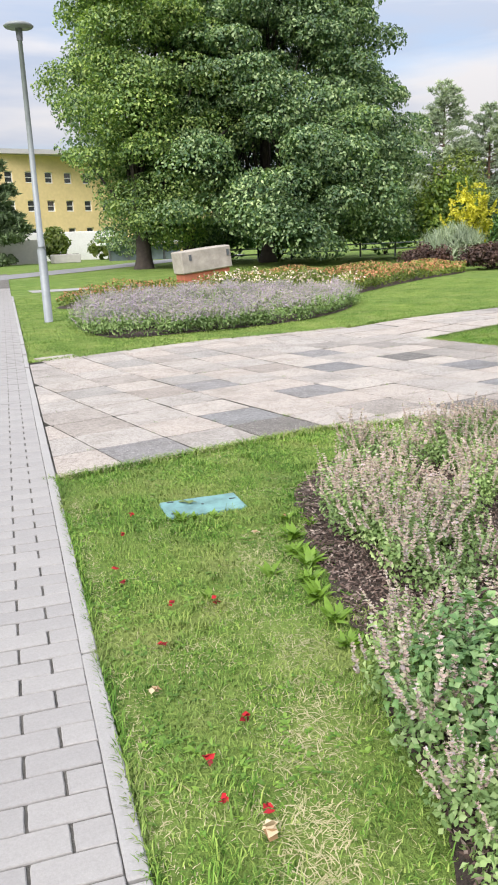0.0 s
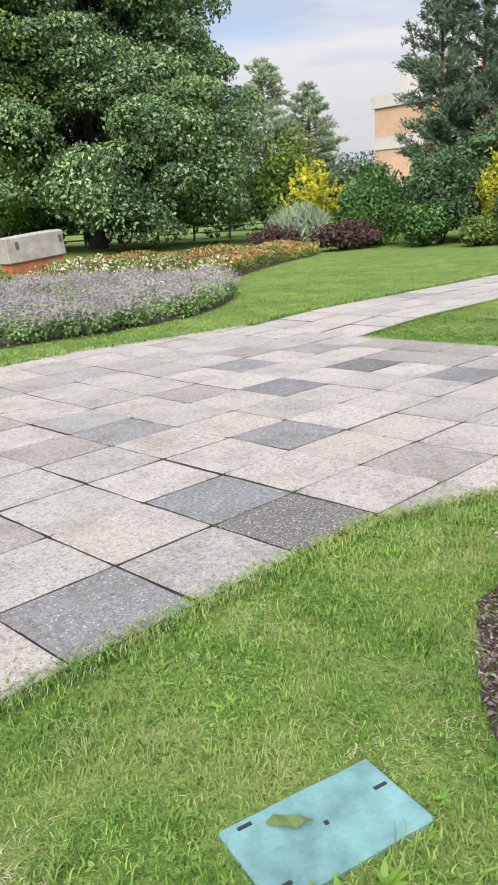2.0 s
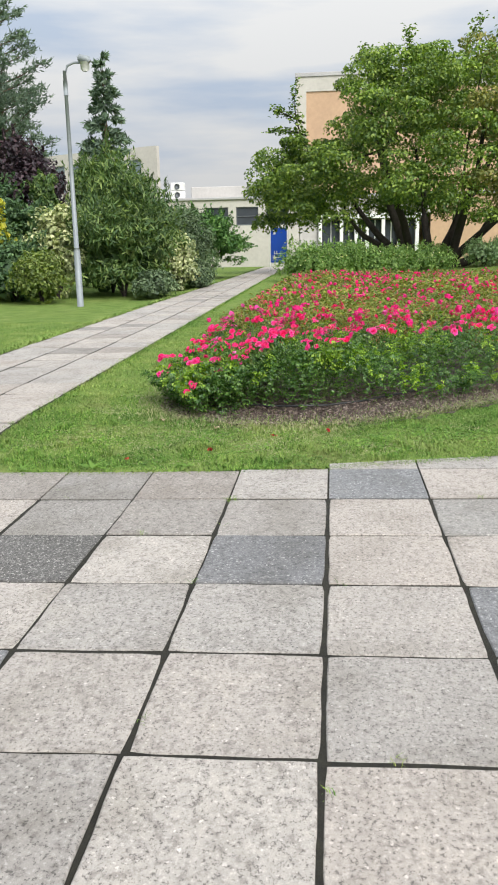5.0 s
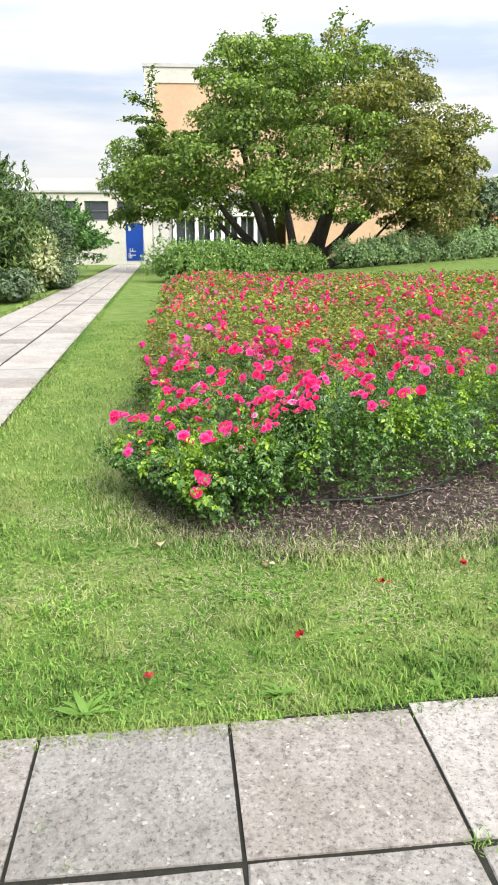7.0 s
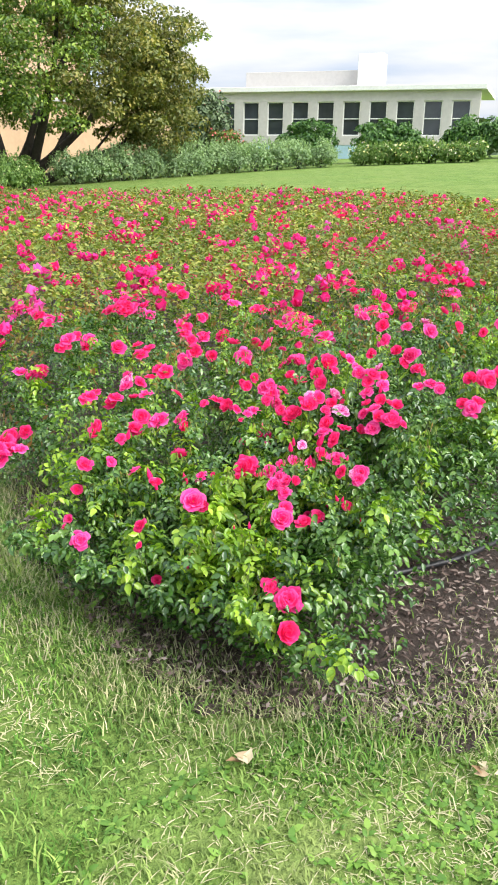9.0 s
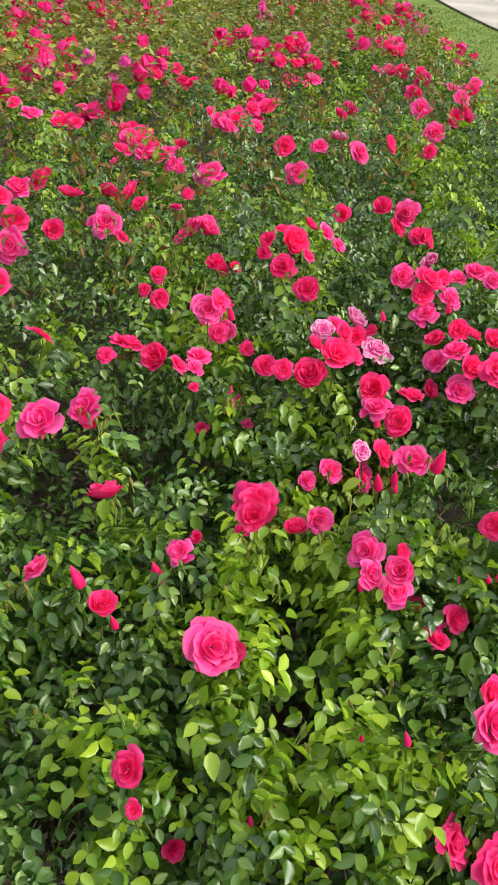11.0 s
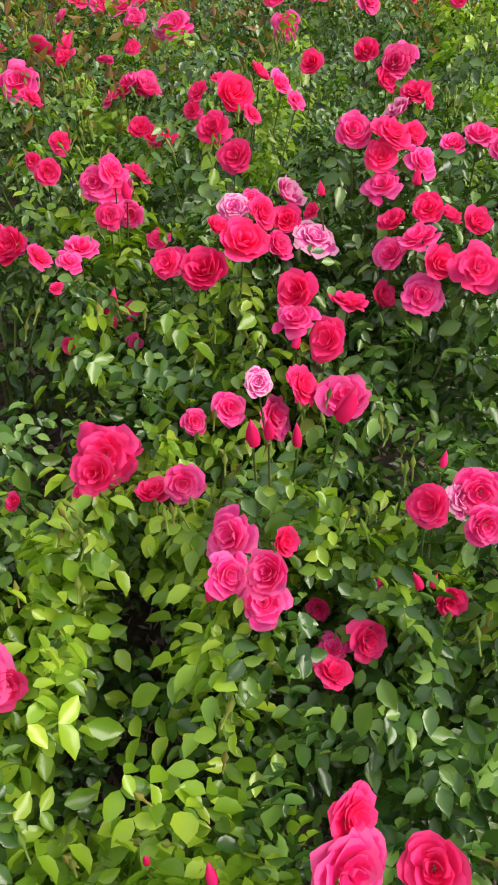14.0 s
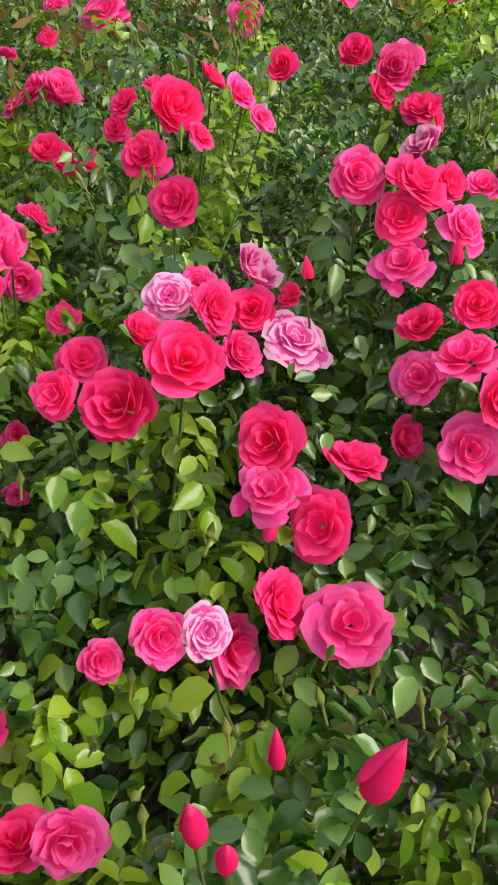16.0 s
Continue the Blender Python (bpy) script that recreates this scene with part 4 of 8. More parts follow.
roses_at(6.290, 1.222, 0.404, (-0.023, -0.037, -0.015, 0.053, 'p'), (0.015, -0.016, -0.012, 0.046, 'r'), (0.008, 0.053, 0.027, 0.027, 'w'))
roses_at(6.343, 1.267, 0.360, (0.006, -0.001, 0.005, 0.040, 'p'), (0.023, 0.033, -0.005, 0.030, 'p'), (-0.029, -0.033, -0.001, 0.048, 'p'))
roses_at(6.206, 1.324, 0.457, (-0.029, -0.030, 0.023, 0.022, 'b'), (-0.011, 0.036, 0.024, 0.013, 'b'), (0.013, 0.030, 0.000, 0.017, 'b'), (0.027, -0.037, -0.047, 0.013, 'b'))
roses_at(6.371, 1.428, 0.354, (0.000, -0.023, 0.012, 0.060, 'r'), (-0.017, -0.002, 0.012, 0.042, 'r'), (0.001, -0.048, 0.003, 0.033, 'r'), (-0.005, 0.007, -0.016, 0.023, 'p'), (0.021, 0.065, -0.011, 0.019, 'r'))
roses_at(6.293, 1.388, 0.368, (-0.013, -0.007, 0.011, 0.036, 'p'), (0.013, 0.007, -0.011, 0.034, 'r'))
roses_at(6.082, 1.256, 0.430, (0.011, 0.027, -0.001, 0.040, 'r'), (-0.005, -0.021, -0.005, 0.044, 'p'), (0.002, -0.009, -0.009, 0.028, 'w'), (-0.027, -0.000, -0.011, 0.035, 'p'), (0.020, 0.004, 0.026, 0.009, 'b'))
roses_at(6.159, 1.412, 0.393, (0.034, -0.010, 0.003, 0.044, 'p'), (0.003, 0.015, 0.003, 0.035, 'p'), (-0.021, -0.003, 0.013, 0.038, 'p'), (-0.024, 0.005, -0.012, 0.036, 'p'), (0.002, -0.041, 0.001, 0.028, 'r'), (0.006, 0.033, -0.010, 0.010, 'b'))
roses_at(6.102, 1.351, 0.320, (-0.019, 0.034, -0.003, 0.034, 'r'), (-0.022, -0.002, 0.007, 0.036, 'r'), (-0.001, 0.017, -0.005, 0.028, 'p'), (0.038, -0.007, -0.015, 0.023, 'r'), (0.005, -0.042, 0.017, 0.013, 'b'))
roses_at(6.051, 1.288, 0.353, (0.001, -0.001, 0.002, 0.029, 'r'), (0.025, 0.012, 0.012, 0.012, 'b'), (0.017, 0.002, 0.012, 0.009, 'b'), (-0.043, -0.014, -0.025, 0.011, 'b'))
roses_at(5.982, 1.532, 0.393, (-0.013, -0.031, 0.030, 0.037, 'r'), (-0.029, -0.012, 0.016, 0.052, 'p'), (-0.056, -0.051, 0.010, 0.038, 'r'), (0.030, 0.037, -0.020, 0.011, 'b'), (0.068, 0.057, -0.036, 0.007, 'b'))
roses_at(6.301, 1.581, 0.350, (-0.064, 0.031, 0.003, 0.062, 'p'), (-0.076, 0.012, -0.010, 0.032, 'r'), (0.062, 0.003, 0.003, 0.021, 'b'), (0.079, -0.046, 0.003, 0.034, 'p'))
roses_at(6.423, 1.645, 0.360, (-0.056, 0.020, 0.000, 0.038, 'r'), (0.048, 0.042, 0.000, 0.040, 'p'), (-0.006, 0.017, 0.000, 0.021, 'b'), (0.105, -0.108, 0.000, 0.056, 'r'), (-0.091, 0.029, 0.000, 0.013, 'b'))
roses_at(6.162, 1.739, 0.268, (0.037, 0.026, 0.063, 0.038, 'r'), (0.019, 0.034, 0.022, 0.020, 'r'), (-0.001, -0.002, -0.068, 0.026, 'r'), (-0.055, -0.058, -0.018, 0.012, 'b'))
roses_at(6.398, 1.882, 0.260, (-0.075, -0.004, -0.000, 0.045, 'p'), (0.057, -0.009, 0.000, 0.028, 'p'), (0.018, 0.013, -0.000, 0.021, 'p'))
roses_at(5.893, 1.544, 0.230, (0.051, 0.000, 0.020, 0.048, 'r'), (0.004, -0.018, 0.010, 0.059, 'r'), (-0.055, 0.018, -0.030, 0.056, 'r'))
roses_at(6.525, 1.789, 0.353, (-0.001, 0.015, 0.027, 0.044, 'r'), (-0.017, -0.052, 0.027, 0.031, 'r'), (0.018, 0.037, -0.053, 0.036, 'r'))
roses_at(6.658, 1.681, 0.400, (0.066, 0.034, -0.000, 0.066, 'r'), (-0.041, -0.004, -0.000, 0.030, 'r'), (-0.026, -0.029, -0.000, 0.021, 'b'))
roses_at(7.027, 1.521, 0.450, (-0.002, 0.016, 0.000, 0.060, 'w'), (-0.055, 0.028, 0.000, 0.052, 'p'), (-0.018, -0.033, 0.000, 0.047, 'r'), (0.075, -0.011, 0.000, 0.043, 'p'))
roses_at(6.838, 1.514, 0.435, (0.055, -0.003, 0.005, 0.047, 'p'), (0.032, 0.042, 0.005, 0.035, 'r'), (0.017, -0.103, 0.005, 0.046, 'r'), (-0.104, 0.064, -0.015, 0.057, 'r'))
roses_at(6.684, 1.361, 0.432, (0.058, -0.042, 0.008, 0.063, 'r'), (-0.011, -0.036, 0.008, 0.050, 'r'), (-0.053, -0.051, 0.008, 0.035, 'r'), (-0.038, 0.112, -0.032, 0.037, 'r'), (0.045, 0.017, 0.008, 0.029, 'r'))
roses_at(7.097, 0.859, 0.450, (0.255, -0.298, 0.010, 0.066, 'p'), (-0.078, 0.022, 0.010, 0.061, 'p'), (-0.401, 0.283, -0.030, 0.038, 'p'), (0.224, -0.007, 0.010, 0.066, 'r'))
roses_at(7.310, 1.088, 0.460, (0.087, -0.117, 0.000, 0.066, 'r'), (0.247, -0.140, 0.000, 0.066, 'r'), (0.003, 0.083, 0.000, 0.066, 'r'), (-0.120, 0.177, 0.000, 0.066, 'p'), (-0.098, 0.056, 0.000, 0.045, 'r'), (-0.119, -0.059, 0.000, 0.066, 'p'))
roses_at(6.665, 1.160, 0.415, (0.082, -0.023, 0.025, 0.066, 'p'), (0.100, -0.081, 0.025, 0.045, 'r'), (-0.077, -0.004, -0.015, 0.046, 'r'), (-0.105, 0.108, -0.035, 0.028, 'b'))
roses_at(6.460, 0.504, 0.500, (0.038, -0.030, 0.000, 0.066, 'p'), (0.015, -0.083, 0.000, 0.066, 'r'), (-0.044, 0.029, 0.000, 0.055, 'r'), (-0.001, 0.069, 0.000, 0.051, 'r'), (-0.008, 0.015, 0.000, 0.063, 'r'))
roses_at(6.311, 0.691, 0.470, (0.018, -0.047, 0.000, 0.050, 'r'), (-0.034, 0.029, 0.000, 0.049, 'p'), (0.017, 0.018, 0.000, 0.039, 'r'))
roses_at(7.202, 0.143, 0.500, (0.050, 0.086, 0.000, 0.052, 'p'), (0.078, -0.038, -0.000, 0.064, 'w'), (-0.068, 0.050, 0.000, 0.066, 'p'), (-0.060, -0.098, -0.000, 0.063, 'r'))
roses_at(7.344, 0.639, 0.480, (-0.055, -0.025, 0.000, 0.066, 'p'), (0.018, 0.019, 0.000, 0.039, 'p'), (-0.158, 0.151, 0.000, 0.028, 'r'), (0.195, -0.145, 0.000, 0.040, 'r'))
roses_at(7.164, -0.329, 0.500, (0.174, -0.107, 0.000, 0.066, 'p'), (0.077, -0.208, 0.000, 0.066, 'r'), (-0.101, -0.145, 0.000, 0.066, 'p'), (-0.010, 0.114, 0.000, 0.066, 'p'), (-0.139, 0.345, 0.000, 0.044, 'r'))
roses_at(7.376, 0.073, 0.490, (0.142, -0.330, 0.010, 0.066, 'p'), (0.107, -0.228, 0.010, 0.058, 'r'), (-0.070, 0.246, 0.010, 0.066, 'r'), (-0.178, 0.312, -0.030, 0.058, 'p'))
roses_at(7.549, -0.882, 0.500, (0.191, -0.149, 0.000, 0.066, 'r'), (0.002, 0.194, 0.000, 0.066, 'r'), (-0.074, -0.091, 0.000, 0.066, 'r'), (-0.119, 0.046, -0.000, 0.066, 'p'))
roses_at(6.997, 1.011, 0.460, (-0.087, 0.103, -0.010, 0.034, 'r'), (-0.113, -0.021, -0.010, 0.041, 'r'), (0.200, -0.082, 0.020, 0.044, 'r'))
roses_at(7.498, -0.699, 0.500, (-0.100, 0.194, 0.000, 0.066, 'p'), (-0.259, 0.221, 0.000, 0.066, 'r'), (0.113, -0.069, 0.000, 0.066, 'r'), (0.245, -0.345, 0.000, 0.066, 'p'))


def canopy(x, y):
    """Height of the rose foliage over the soil: low at the rim, just under the blooms where bushes stand."""
    x, y = np.asarray(x, float), np.asarray(y, float)
    q = np.stack([x.ravel(), y.ravel()], 1)
    d = edge_distance(ROSE_PLANTS, q).reshape(x.shape)
    base = 0.17 + 0.20 * smooth(0.0, 0.35, d) + 0.06 * smooth(6.4, 8.0, x)
    w = np.sin(x * 5.1 + 1.3 * np.sin(y * 4.3)) * np.sin(y * 5.7 + 0.8 * np.sin(x * 3.9))
    base = base + 0.06 * w + 0.035 * np.sin(x * 17.0) * np.sin(y * 15.0)
    num, den = (base + 0.04) * 0.05, np.full(x.shape, 0.05)
    for bx, by, bz, _ in ROSES:
        g_ = np.exp(-((x - bx) ** 2 + (y - by) ** 2) / 0.020)
        num, den = num + g_ * (bz - 0.018), den + g_
    return num / den


def leaflets(pos, d, nrm, length, width):
    """Glossy pointed rose leaflets: ten triangles each, folded along the midrib, with a curved tip."""
    d = unit(d)
    s = unit(np.cross(d, nrm))
    u = np.cross(s, d)
    L, W = np.reshape(length, (-1, 1)), np.reshape(width, (-1, 1))
    rows_ = [pos]
    for t, w in ((0.20, 0.38), (0.46, 0.51), (0.77, 0.32)):
        c = pos + d * L * t - u * L * 0.20 * t * t
        rows_ += [c + s * W * w + u * W * 0.20, c - u * W * 0.05, c - s * W * w + u * W * 0.20]
    rows_.append(pos + d * L - u * L * 0.22)
    return np.stack(rows_, 1)


LEAFLET_TRI = np.array([(0, 1, 2), (0, 2, 3), (1, 4, 5), (1, 5, 2), (2, 5, 6), (2, 6, 3), (4, 7, 8), (4, 8, 5), (5, 8, 9), (5, 9, 6), (7, 10, 8), (8, 10, 9)])[:, ::-1]
LEAFLET_TRI_FAR = np.array([(0, 4, 5), (0, 5, 6), (4, 10, 5), (5, 10, 6)])[:, ::-1]

FILLERS = [(7.75, 0.8), (7.7, 0.2), (8.0, 1.5), (7.3, 1.7), (7.65, 1.25), (8.1, -0.4), (8.1, 0.5), (8.3, 1.0), (8.25, -1.0), (8.5, 1.7), (7.9, -1.3), (8.5, -1.8), (6.9, 1.75)]
rr = np.random.default_rng(3)
rb = random.Random(8)
centres = [(x, y) for x, y, _, _ in ROSES] + FILLERS
bushes = []
for x, y in centres:
    bushes.append(empty("rose_bush", x, y, gz(x, y), "low shrub rose with hot pink double blooms in dark mulch", "rose bush", "roses in the near part of the bed"))
cen = np.array(centres)


def rose_foliage(q, lo, hi, heart=None, top=None):
    """Compound leaves at plan points q, five leaflets on a common stalk: a lower layer, or, with a heart and a height for
    each, leaves that hang round the upper end of a shoot; those of some shoots are young and yellow-green."""
    n = len(q)
    h = canopy(q[:, 0], q[:, 1])
    u = rr.random(n)
    near = np.argmin(((q[:, None] - cen[None]) ** 2).sum(-1), 1)
    if heart is None:
        level = 0.06 + 0.74 * u ** 0.8
        out = np.c_[q - cen[near], np.zeros(n)]
        fall = rr.uniform(-0.45, 0.30, n)
        young = np.zeros(n, bool)
    else:
        level = top * (0.52 + 0.52 * u ** 0.7)
        out = np.c_[q - heart, np.zeros(n)]
        fall = rr.uniform(-0.75, 0.15, n)
        patch = np.sin(heart[:, 0] * 6.3 + 2) * np.sin(heart[:, 1] * 7.1 + 1.2) + 0.5 * np.sin(heart[:, 0] * 13.0) * np.sin(heart[:, 1] * 11.0 + 0.5)
        spot = lambda x, y, w: np.exp(-((q[:, 0] - x) ** 2 + (q[:, 1] - y) ** 2) / w)
        fresh = spot(6.31, 1.48, 0.006) + spot(6.25, 1.44, 0.006) + spot(6.21, 1.53, 0.006) + spot(6.15, 1.49, 0.006) + spot(6.06, 1.545, 0.008) + spot(6.08, 1.62, 0.006) + 0.6 * spot(6.15, 1.28, 0.005) + 0.6 * spot(6.05, 1.24, 0.006) - 1.6 * spot(6.05, 1.42, 0.004) - 1.0 * spot(6.28, 1.06, 0.02)
        mark = np.modf(np.sin(heart[:, 0] * 91.7 + heart[:, 1] * 57.3) * 4375.5)[0] % 1.0
        young = (u > 0.25) & (mark < 0.16 + 0.40 * smooth(0.0, 0.6, patch) + 0.55 * fresh)
    z = ground_z(q[:, 0], q[:, 1]) + h * level
    # at the corner the bushes overhang: no leaves close to the ground outside the line of their feet
    over = np.where(q[:, 0] < 6.6, q[:, 1] - (1.55 + (q[:, 0] - 5.94) * 0.614), -1.0)
    z = np.maximum(z, ground_z(q[:, 0], q[:, 1]) + np.minimum(np.clip(over, 0, 1) / 0.55, h * 0.98))
    head = unit(rand_dirs(n, rr) * np.array([1, 1, 0.2]) + unit(out) * (0.5 if heart is None else 1.3))
    head[:, 2] = fall
    head = unit(head)
    nrm0 = unit(np.array([0, 0, 1.0]) + rr.normal(size=(n, 3)) * 0.36 + unit(out) * (0.25 if heart is None else 0.5))
    side = unit(np.cross(head, nrm0))
    base = np.c_[q, z]
    leaf_len = rr.uniform(lo, hi, n) * np.where(young, 1.1, 1.0)
    vs = []
    for dx, dy, k in ((0.0, 0.0, 1.05), (-0.75, 1.0, 0.9), (-0.75, -1.0, 0.9), (-1.55, 1.0, 0.78), (-1.55, -1.0, 0.78)):
        p0 = base + head * (leaf_len * dx)[:, None]
        d = unit(head * (1.0 if dy == 0 else 0.55) + side * dy * 0.9 + np.array([0, 0, -0.15]) + rr.normal(size=(n, 3)) * 0.16)
        nn = unit(nrm0 + rr.normal(size=(n, 3)) * 0.20)
        L = leaf_len * k * rr.uniform(0.8, 1.2, n)
        vs.append(leaflets(p0, d, nn, L, L * rr.uniform(0.54, 0.70, n)))
    return np.stack(vs, 1), near, young


def rose_plan(q):
    """Plan points kept for the near roses: a wavy outline, fewer with distance, gaps of bare mulch, nothing outside the corner."""
    q = q + np.c_[0.05 * np.sin(q[:, 1] * 7.0 + q[:, 0] * 3.0), 0.055 * np.sin(q[:, 0] * 5.3) + 0.04 * np.sin(q[:, 0] * 13.0 + 1.0)]
    ok = rr.random(len(q)) > 0.40 * smooth(6.8, 7.9, q[:, 0])
    gap = 1.1 * np.exp(-((q[:, 0] - 6.70) ** 2 + (q[:, 1] - 1.31) ** 2) / 0.022) + 0.9 * np.exp(-((q[:, 0] - 6.58) ** 2 + (q[:, 1] - 1.40) ** 2) / 0.010)
    ok &= rr.random(len(q)) > gap
    ok &= (q[:, 0] > 6.6) | (q[:, 1] < 1.66 + (q[:, 0] - 5.94) * 0.60)
    return q[ok & (q[:, 0] < 8.7)]


low = rose_plan(scatter(ROSE_PLANTS, 1650, rr))
rimmed = [(x, y, z) for x, y, z, _ in ROSES if edge_distance(ROSE_PLANTS, np.array([(x, y)]))[0] < 0.30]
skirt = np.concatenate([np.array([(x, y)]) + rr.normal(size=(55, 2)) * (0.075 if z > 0.2 else 0.045) for x, y, z in rimmed])
low = np.concatenate([low, skirt[(skirt[:, 0] > 6.6) | (skirt[:, 1] < 1.66 + (skirt[:, 0] - 5.94) * 0.60)]])
hearts = rose_plan(scatter(ROSE_PLANTS, 150, rr))
hearts = np.concatenate([hearts] + [np.array([(x, y)]) + rr.normal(size=(7, 2)) * (0.07 if z > 0.2 else 0.03) for x, y, z in rimmed])
under = np.concatenate([np.array([(x + b[0] * 0.95, y + b[1] * 0.95) for b in bl]) + rr.normal(size=(len(bl), 2)) * 0.018 for x, y, _, bl in ROSES])
reach = np.concatenate([rr.uniform(0.80, 1.10, len(hearts)), rr.uniform(0.92, 1.06, len(under))])
hearts = np.concatenate([hearts, under])
per = 16
shoot = np.repeat(hearts, per, 0)
around = shoot + rr.normal(size=shoot.shape) * 0.026
Va, na, ya = rose_foliage(low, 0.0130, 0.0215)
Vb, nb, yb = rose_foliage(around, 0.0145, 0.0245, shoot, np.repeat(reach, per))
V, near, young, plan = np.concatenate([Va, Vb]), np.concatenate([na, nb]), np.concatenate([ya, yb]), np.concatenate([low, around])
FACES = [(Vector((x + dx, y + dy, z + dz)), w, Vector((-0.60 + dx * 4, 0.42 + dy * 4, 0.85)).normalized()) for x, y, z, bl in ROSES for dx, dy, dz, w, kd in bl if kd != "b"]
clear = np.ones(V.shape[:2], bool)
mid_leaf = V[:, :, 5]
for c_, w, way_ in FACES:
    rel_ = mid_leaf - np.array(c_)
    ahead = rel_ @ np.array(way_)
    aside = np.linalg.norm(rel_ - ahead[..., None] * np.array(way_), axis=-1)
    clear &= ~((ahead > -0.1 * w) & (ahead < 0.16) & (aside < 0.62 * w + 0.006))
for b_i, bush in enumerate(bushes):
    loc = np.array(bush.location)
    for nm, mask, mat in (("foliage", (near == b_i) & ~young, ROSE_LEAF), ("young_foliage", (near == b_i) & young, ROSE_YOUNG)):
        vv = V[mask][clear[mask]] - loc
        if len(vv):
            f = (np.arange(len(vv))[:, None, None] * 11 + (LEAFLET_TRI if loc[0] < 6.72 else LEAFLET_TRI_FAR)[None]).reshape(-1, 3)
            tagged(fast_mesh(nm, vv.reshape(-1, 3), f, mat, bush, "", True), "fresh light green leaflets" if nm == "young_foliage" else "", kind="stuff")
    canes = []
    foot = np.array([6.95 - loc[0], 0.9 - loc[1]])
    foot = foot / (np.linalg.norm(foot) + 0.01) * (0.16 if edge_distance(ROSE_PLANTS, loc[None, :2])[0] < 0.4 else 0.0)
    for s_ in range(5):
        a0, r0 = rb.uniform(0, 6.28), rb.uniform(0.03, 0.13)
        hx, hy = loc[0] + math.cos(a0) * r0, loc[1] + math.sin(a0) * r0
        hh = float(canopy(np.array([hx]), np.array([hy]))[0]) * rb.uniform(0.7, 0.92)
        pts = [(foot[0] * (1 - t) + math.cos(a0) * r0 * t ** 1.4 + rb.uniform(-0.008, 0.008), foot[1] * (1 - t) + math.sin(a0) * r0 * t ** 1.4 + rb.uniform(-0.008, 0.008), hh * t) for t in (0, 0.3, 0.6, 0.85, 1)]
        canes.append(tube(pts, [0.0035, 0.003, 0.0026, 0.002, 0.0012], 5))
    if b_i < len(ROSES):
        for dx, dy, dz, w, kd in ROSES[b_i][3]:
            zb = ROSES[b_i][2] + dz - 0.012
            pts = [(dx * 0.45, dy * 0.45, zb * 0.68), (dx * 0.8, dy * 0.8, zb * 0.85), (dx, dy, zb)]
            canes.append(tube(pts, [0.0016, 0.0012, 0.0010], 5))
    v, f = joined(canes)
    tagged(fast_mesh("cane", v, f, STEM, bush), kind="stuff")
    # small green and red buds on the shoot tips
    tips = plan[(near == b_i) & young]
    if len(tips) and b_i < len(ROSES):
        tips = tips[:: max(1, len(tips) // 5)]
        c_ = np.repeat(tips, 4, 0) + rr.normal(size=(len(tips) * 4, 2)) * 0.012
        c_ = c_[[min(math.hypot(p_[0] - f_[0].x, p_[1] - f_[0].y) for f_ in FACES) > 0.035 for p_ in c_]]
        zt = canopy(c_[:, 0], c_[:, 1]) * 1.02 + rr.uniform(0.0, 0.03, len(c_))
        d = unit(np.c_[rr.normal(size=(len(c_), 2)) * 0.35, np.ones(len(c_))])
        p0 = np.c_[c_, zt + ground_z(c_[:, 0], c_[:, 1])] - loc
        if not len(c_):
            continue
        bits = [tube([p - e * 0.012, p, p + e * 0.005, p + e * 0.012], [0.0008, 0.0010, 0.0030, 0.0006], 5) for p, e in zip(p0, d)]
        tagged(fast_mesh("small_bud", *joined(bits), BUD_GREEN, bush, "", True), kind="stuff")

for (x, y, z, blooms), bush in zip(ROSES, bushes):
    for dx, dy, dz, w, kd in blooms:
        ob = new("bud" if kd == "b" else "bloom", rb.choice(BLOOMS[kd]))
        ob.parent = bush
        ob.location = (dx, dy, z + dz - gz(x, y))
        face = Vector((-0.52 + rb.uniform(-0.8, 0.8) + dx * 6, 0.36 + rb.uniform(-0.8, 0.8) + dy * 6, 0.85)).normalized()
        if kd == "b":
            face = Vector((rb.uniform(-0.1, 0.6), rb.uniform(-0.5, 0.2), 1.0)).normalized()
        ob.rotation_euler = (face.to_track_quat("Z", "Y") @ Euler((0, 0, rb.uniform(0, 6.28))).to_quaternion()).to_euler()
        s_ = w * (1.02 if kd != "b" else 1.5)
        ob.scale = (s_, s_, s_ * rb.uniform(0.9, 1.15))
        if kd == "b":
            cal = new("calyx", SEPALS)
            cal.parent = ob
for (x, y), bush in zip(FILLERS, bushes[len(ROSES):]):
    for c in range(4):
        ax, ay = rb.uniform(-0.28, 0.28), rb.uniform(-0.28, 0.28)
        zc = float(canopy(np.array([x + ax]), np.array([y + ay]))[0]) + rb.uniform(0.01, 0.05)
        tone = rb.choice("rrrrppp")
        for k in range(rb.randint(2, 6)):
            kd = tone if rb.random() < 0.7 else "r"
            ob = new("bloom", rb.choice(BLOOMS_SIMPLE[kd]))
            ob.parent = bush
            ob.location = (ax + rb.uniform(-0.06, 0.06), ay + rb.uniform(-0.06, 0.06), zc + rb.uniform(-0.02, 0.02))
            face = Vector((-0.4 + rb.uniform(-0.6, 0.6), 0.3 + rb.uniform(-0.6, 0.6), 1.0)).normalized()
            ob.rotation_euler = (face.to_track_quat("Z", "Y") @ Euler((0, 0, rb.uniform(0, 6.28))).to_quaternion()).to_euler()
            s_ = rb.uniform(0.046, 0.066)
            ob.scale = (s_, s_, s_)

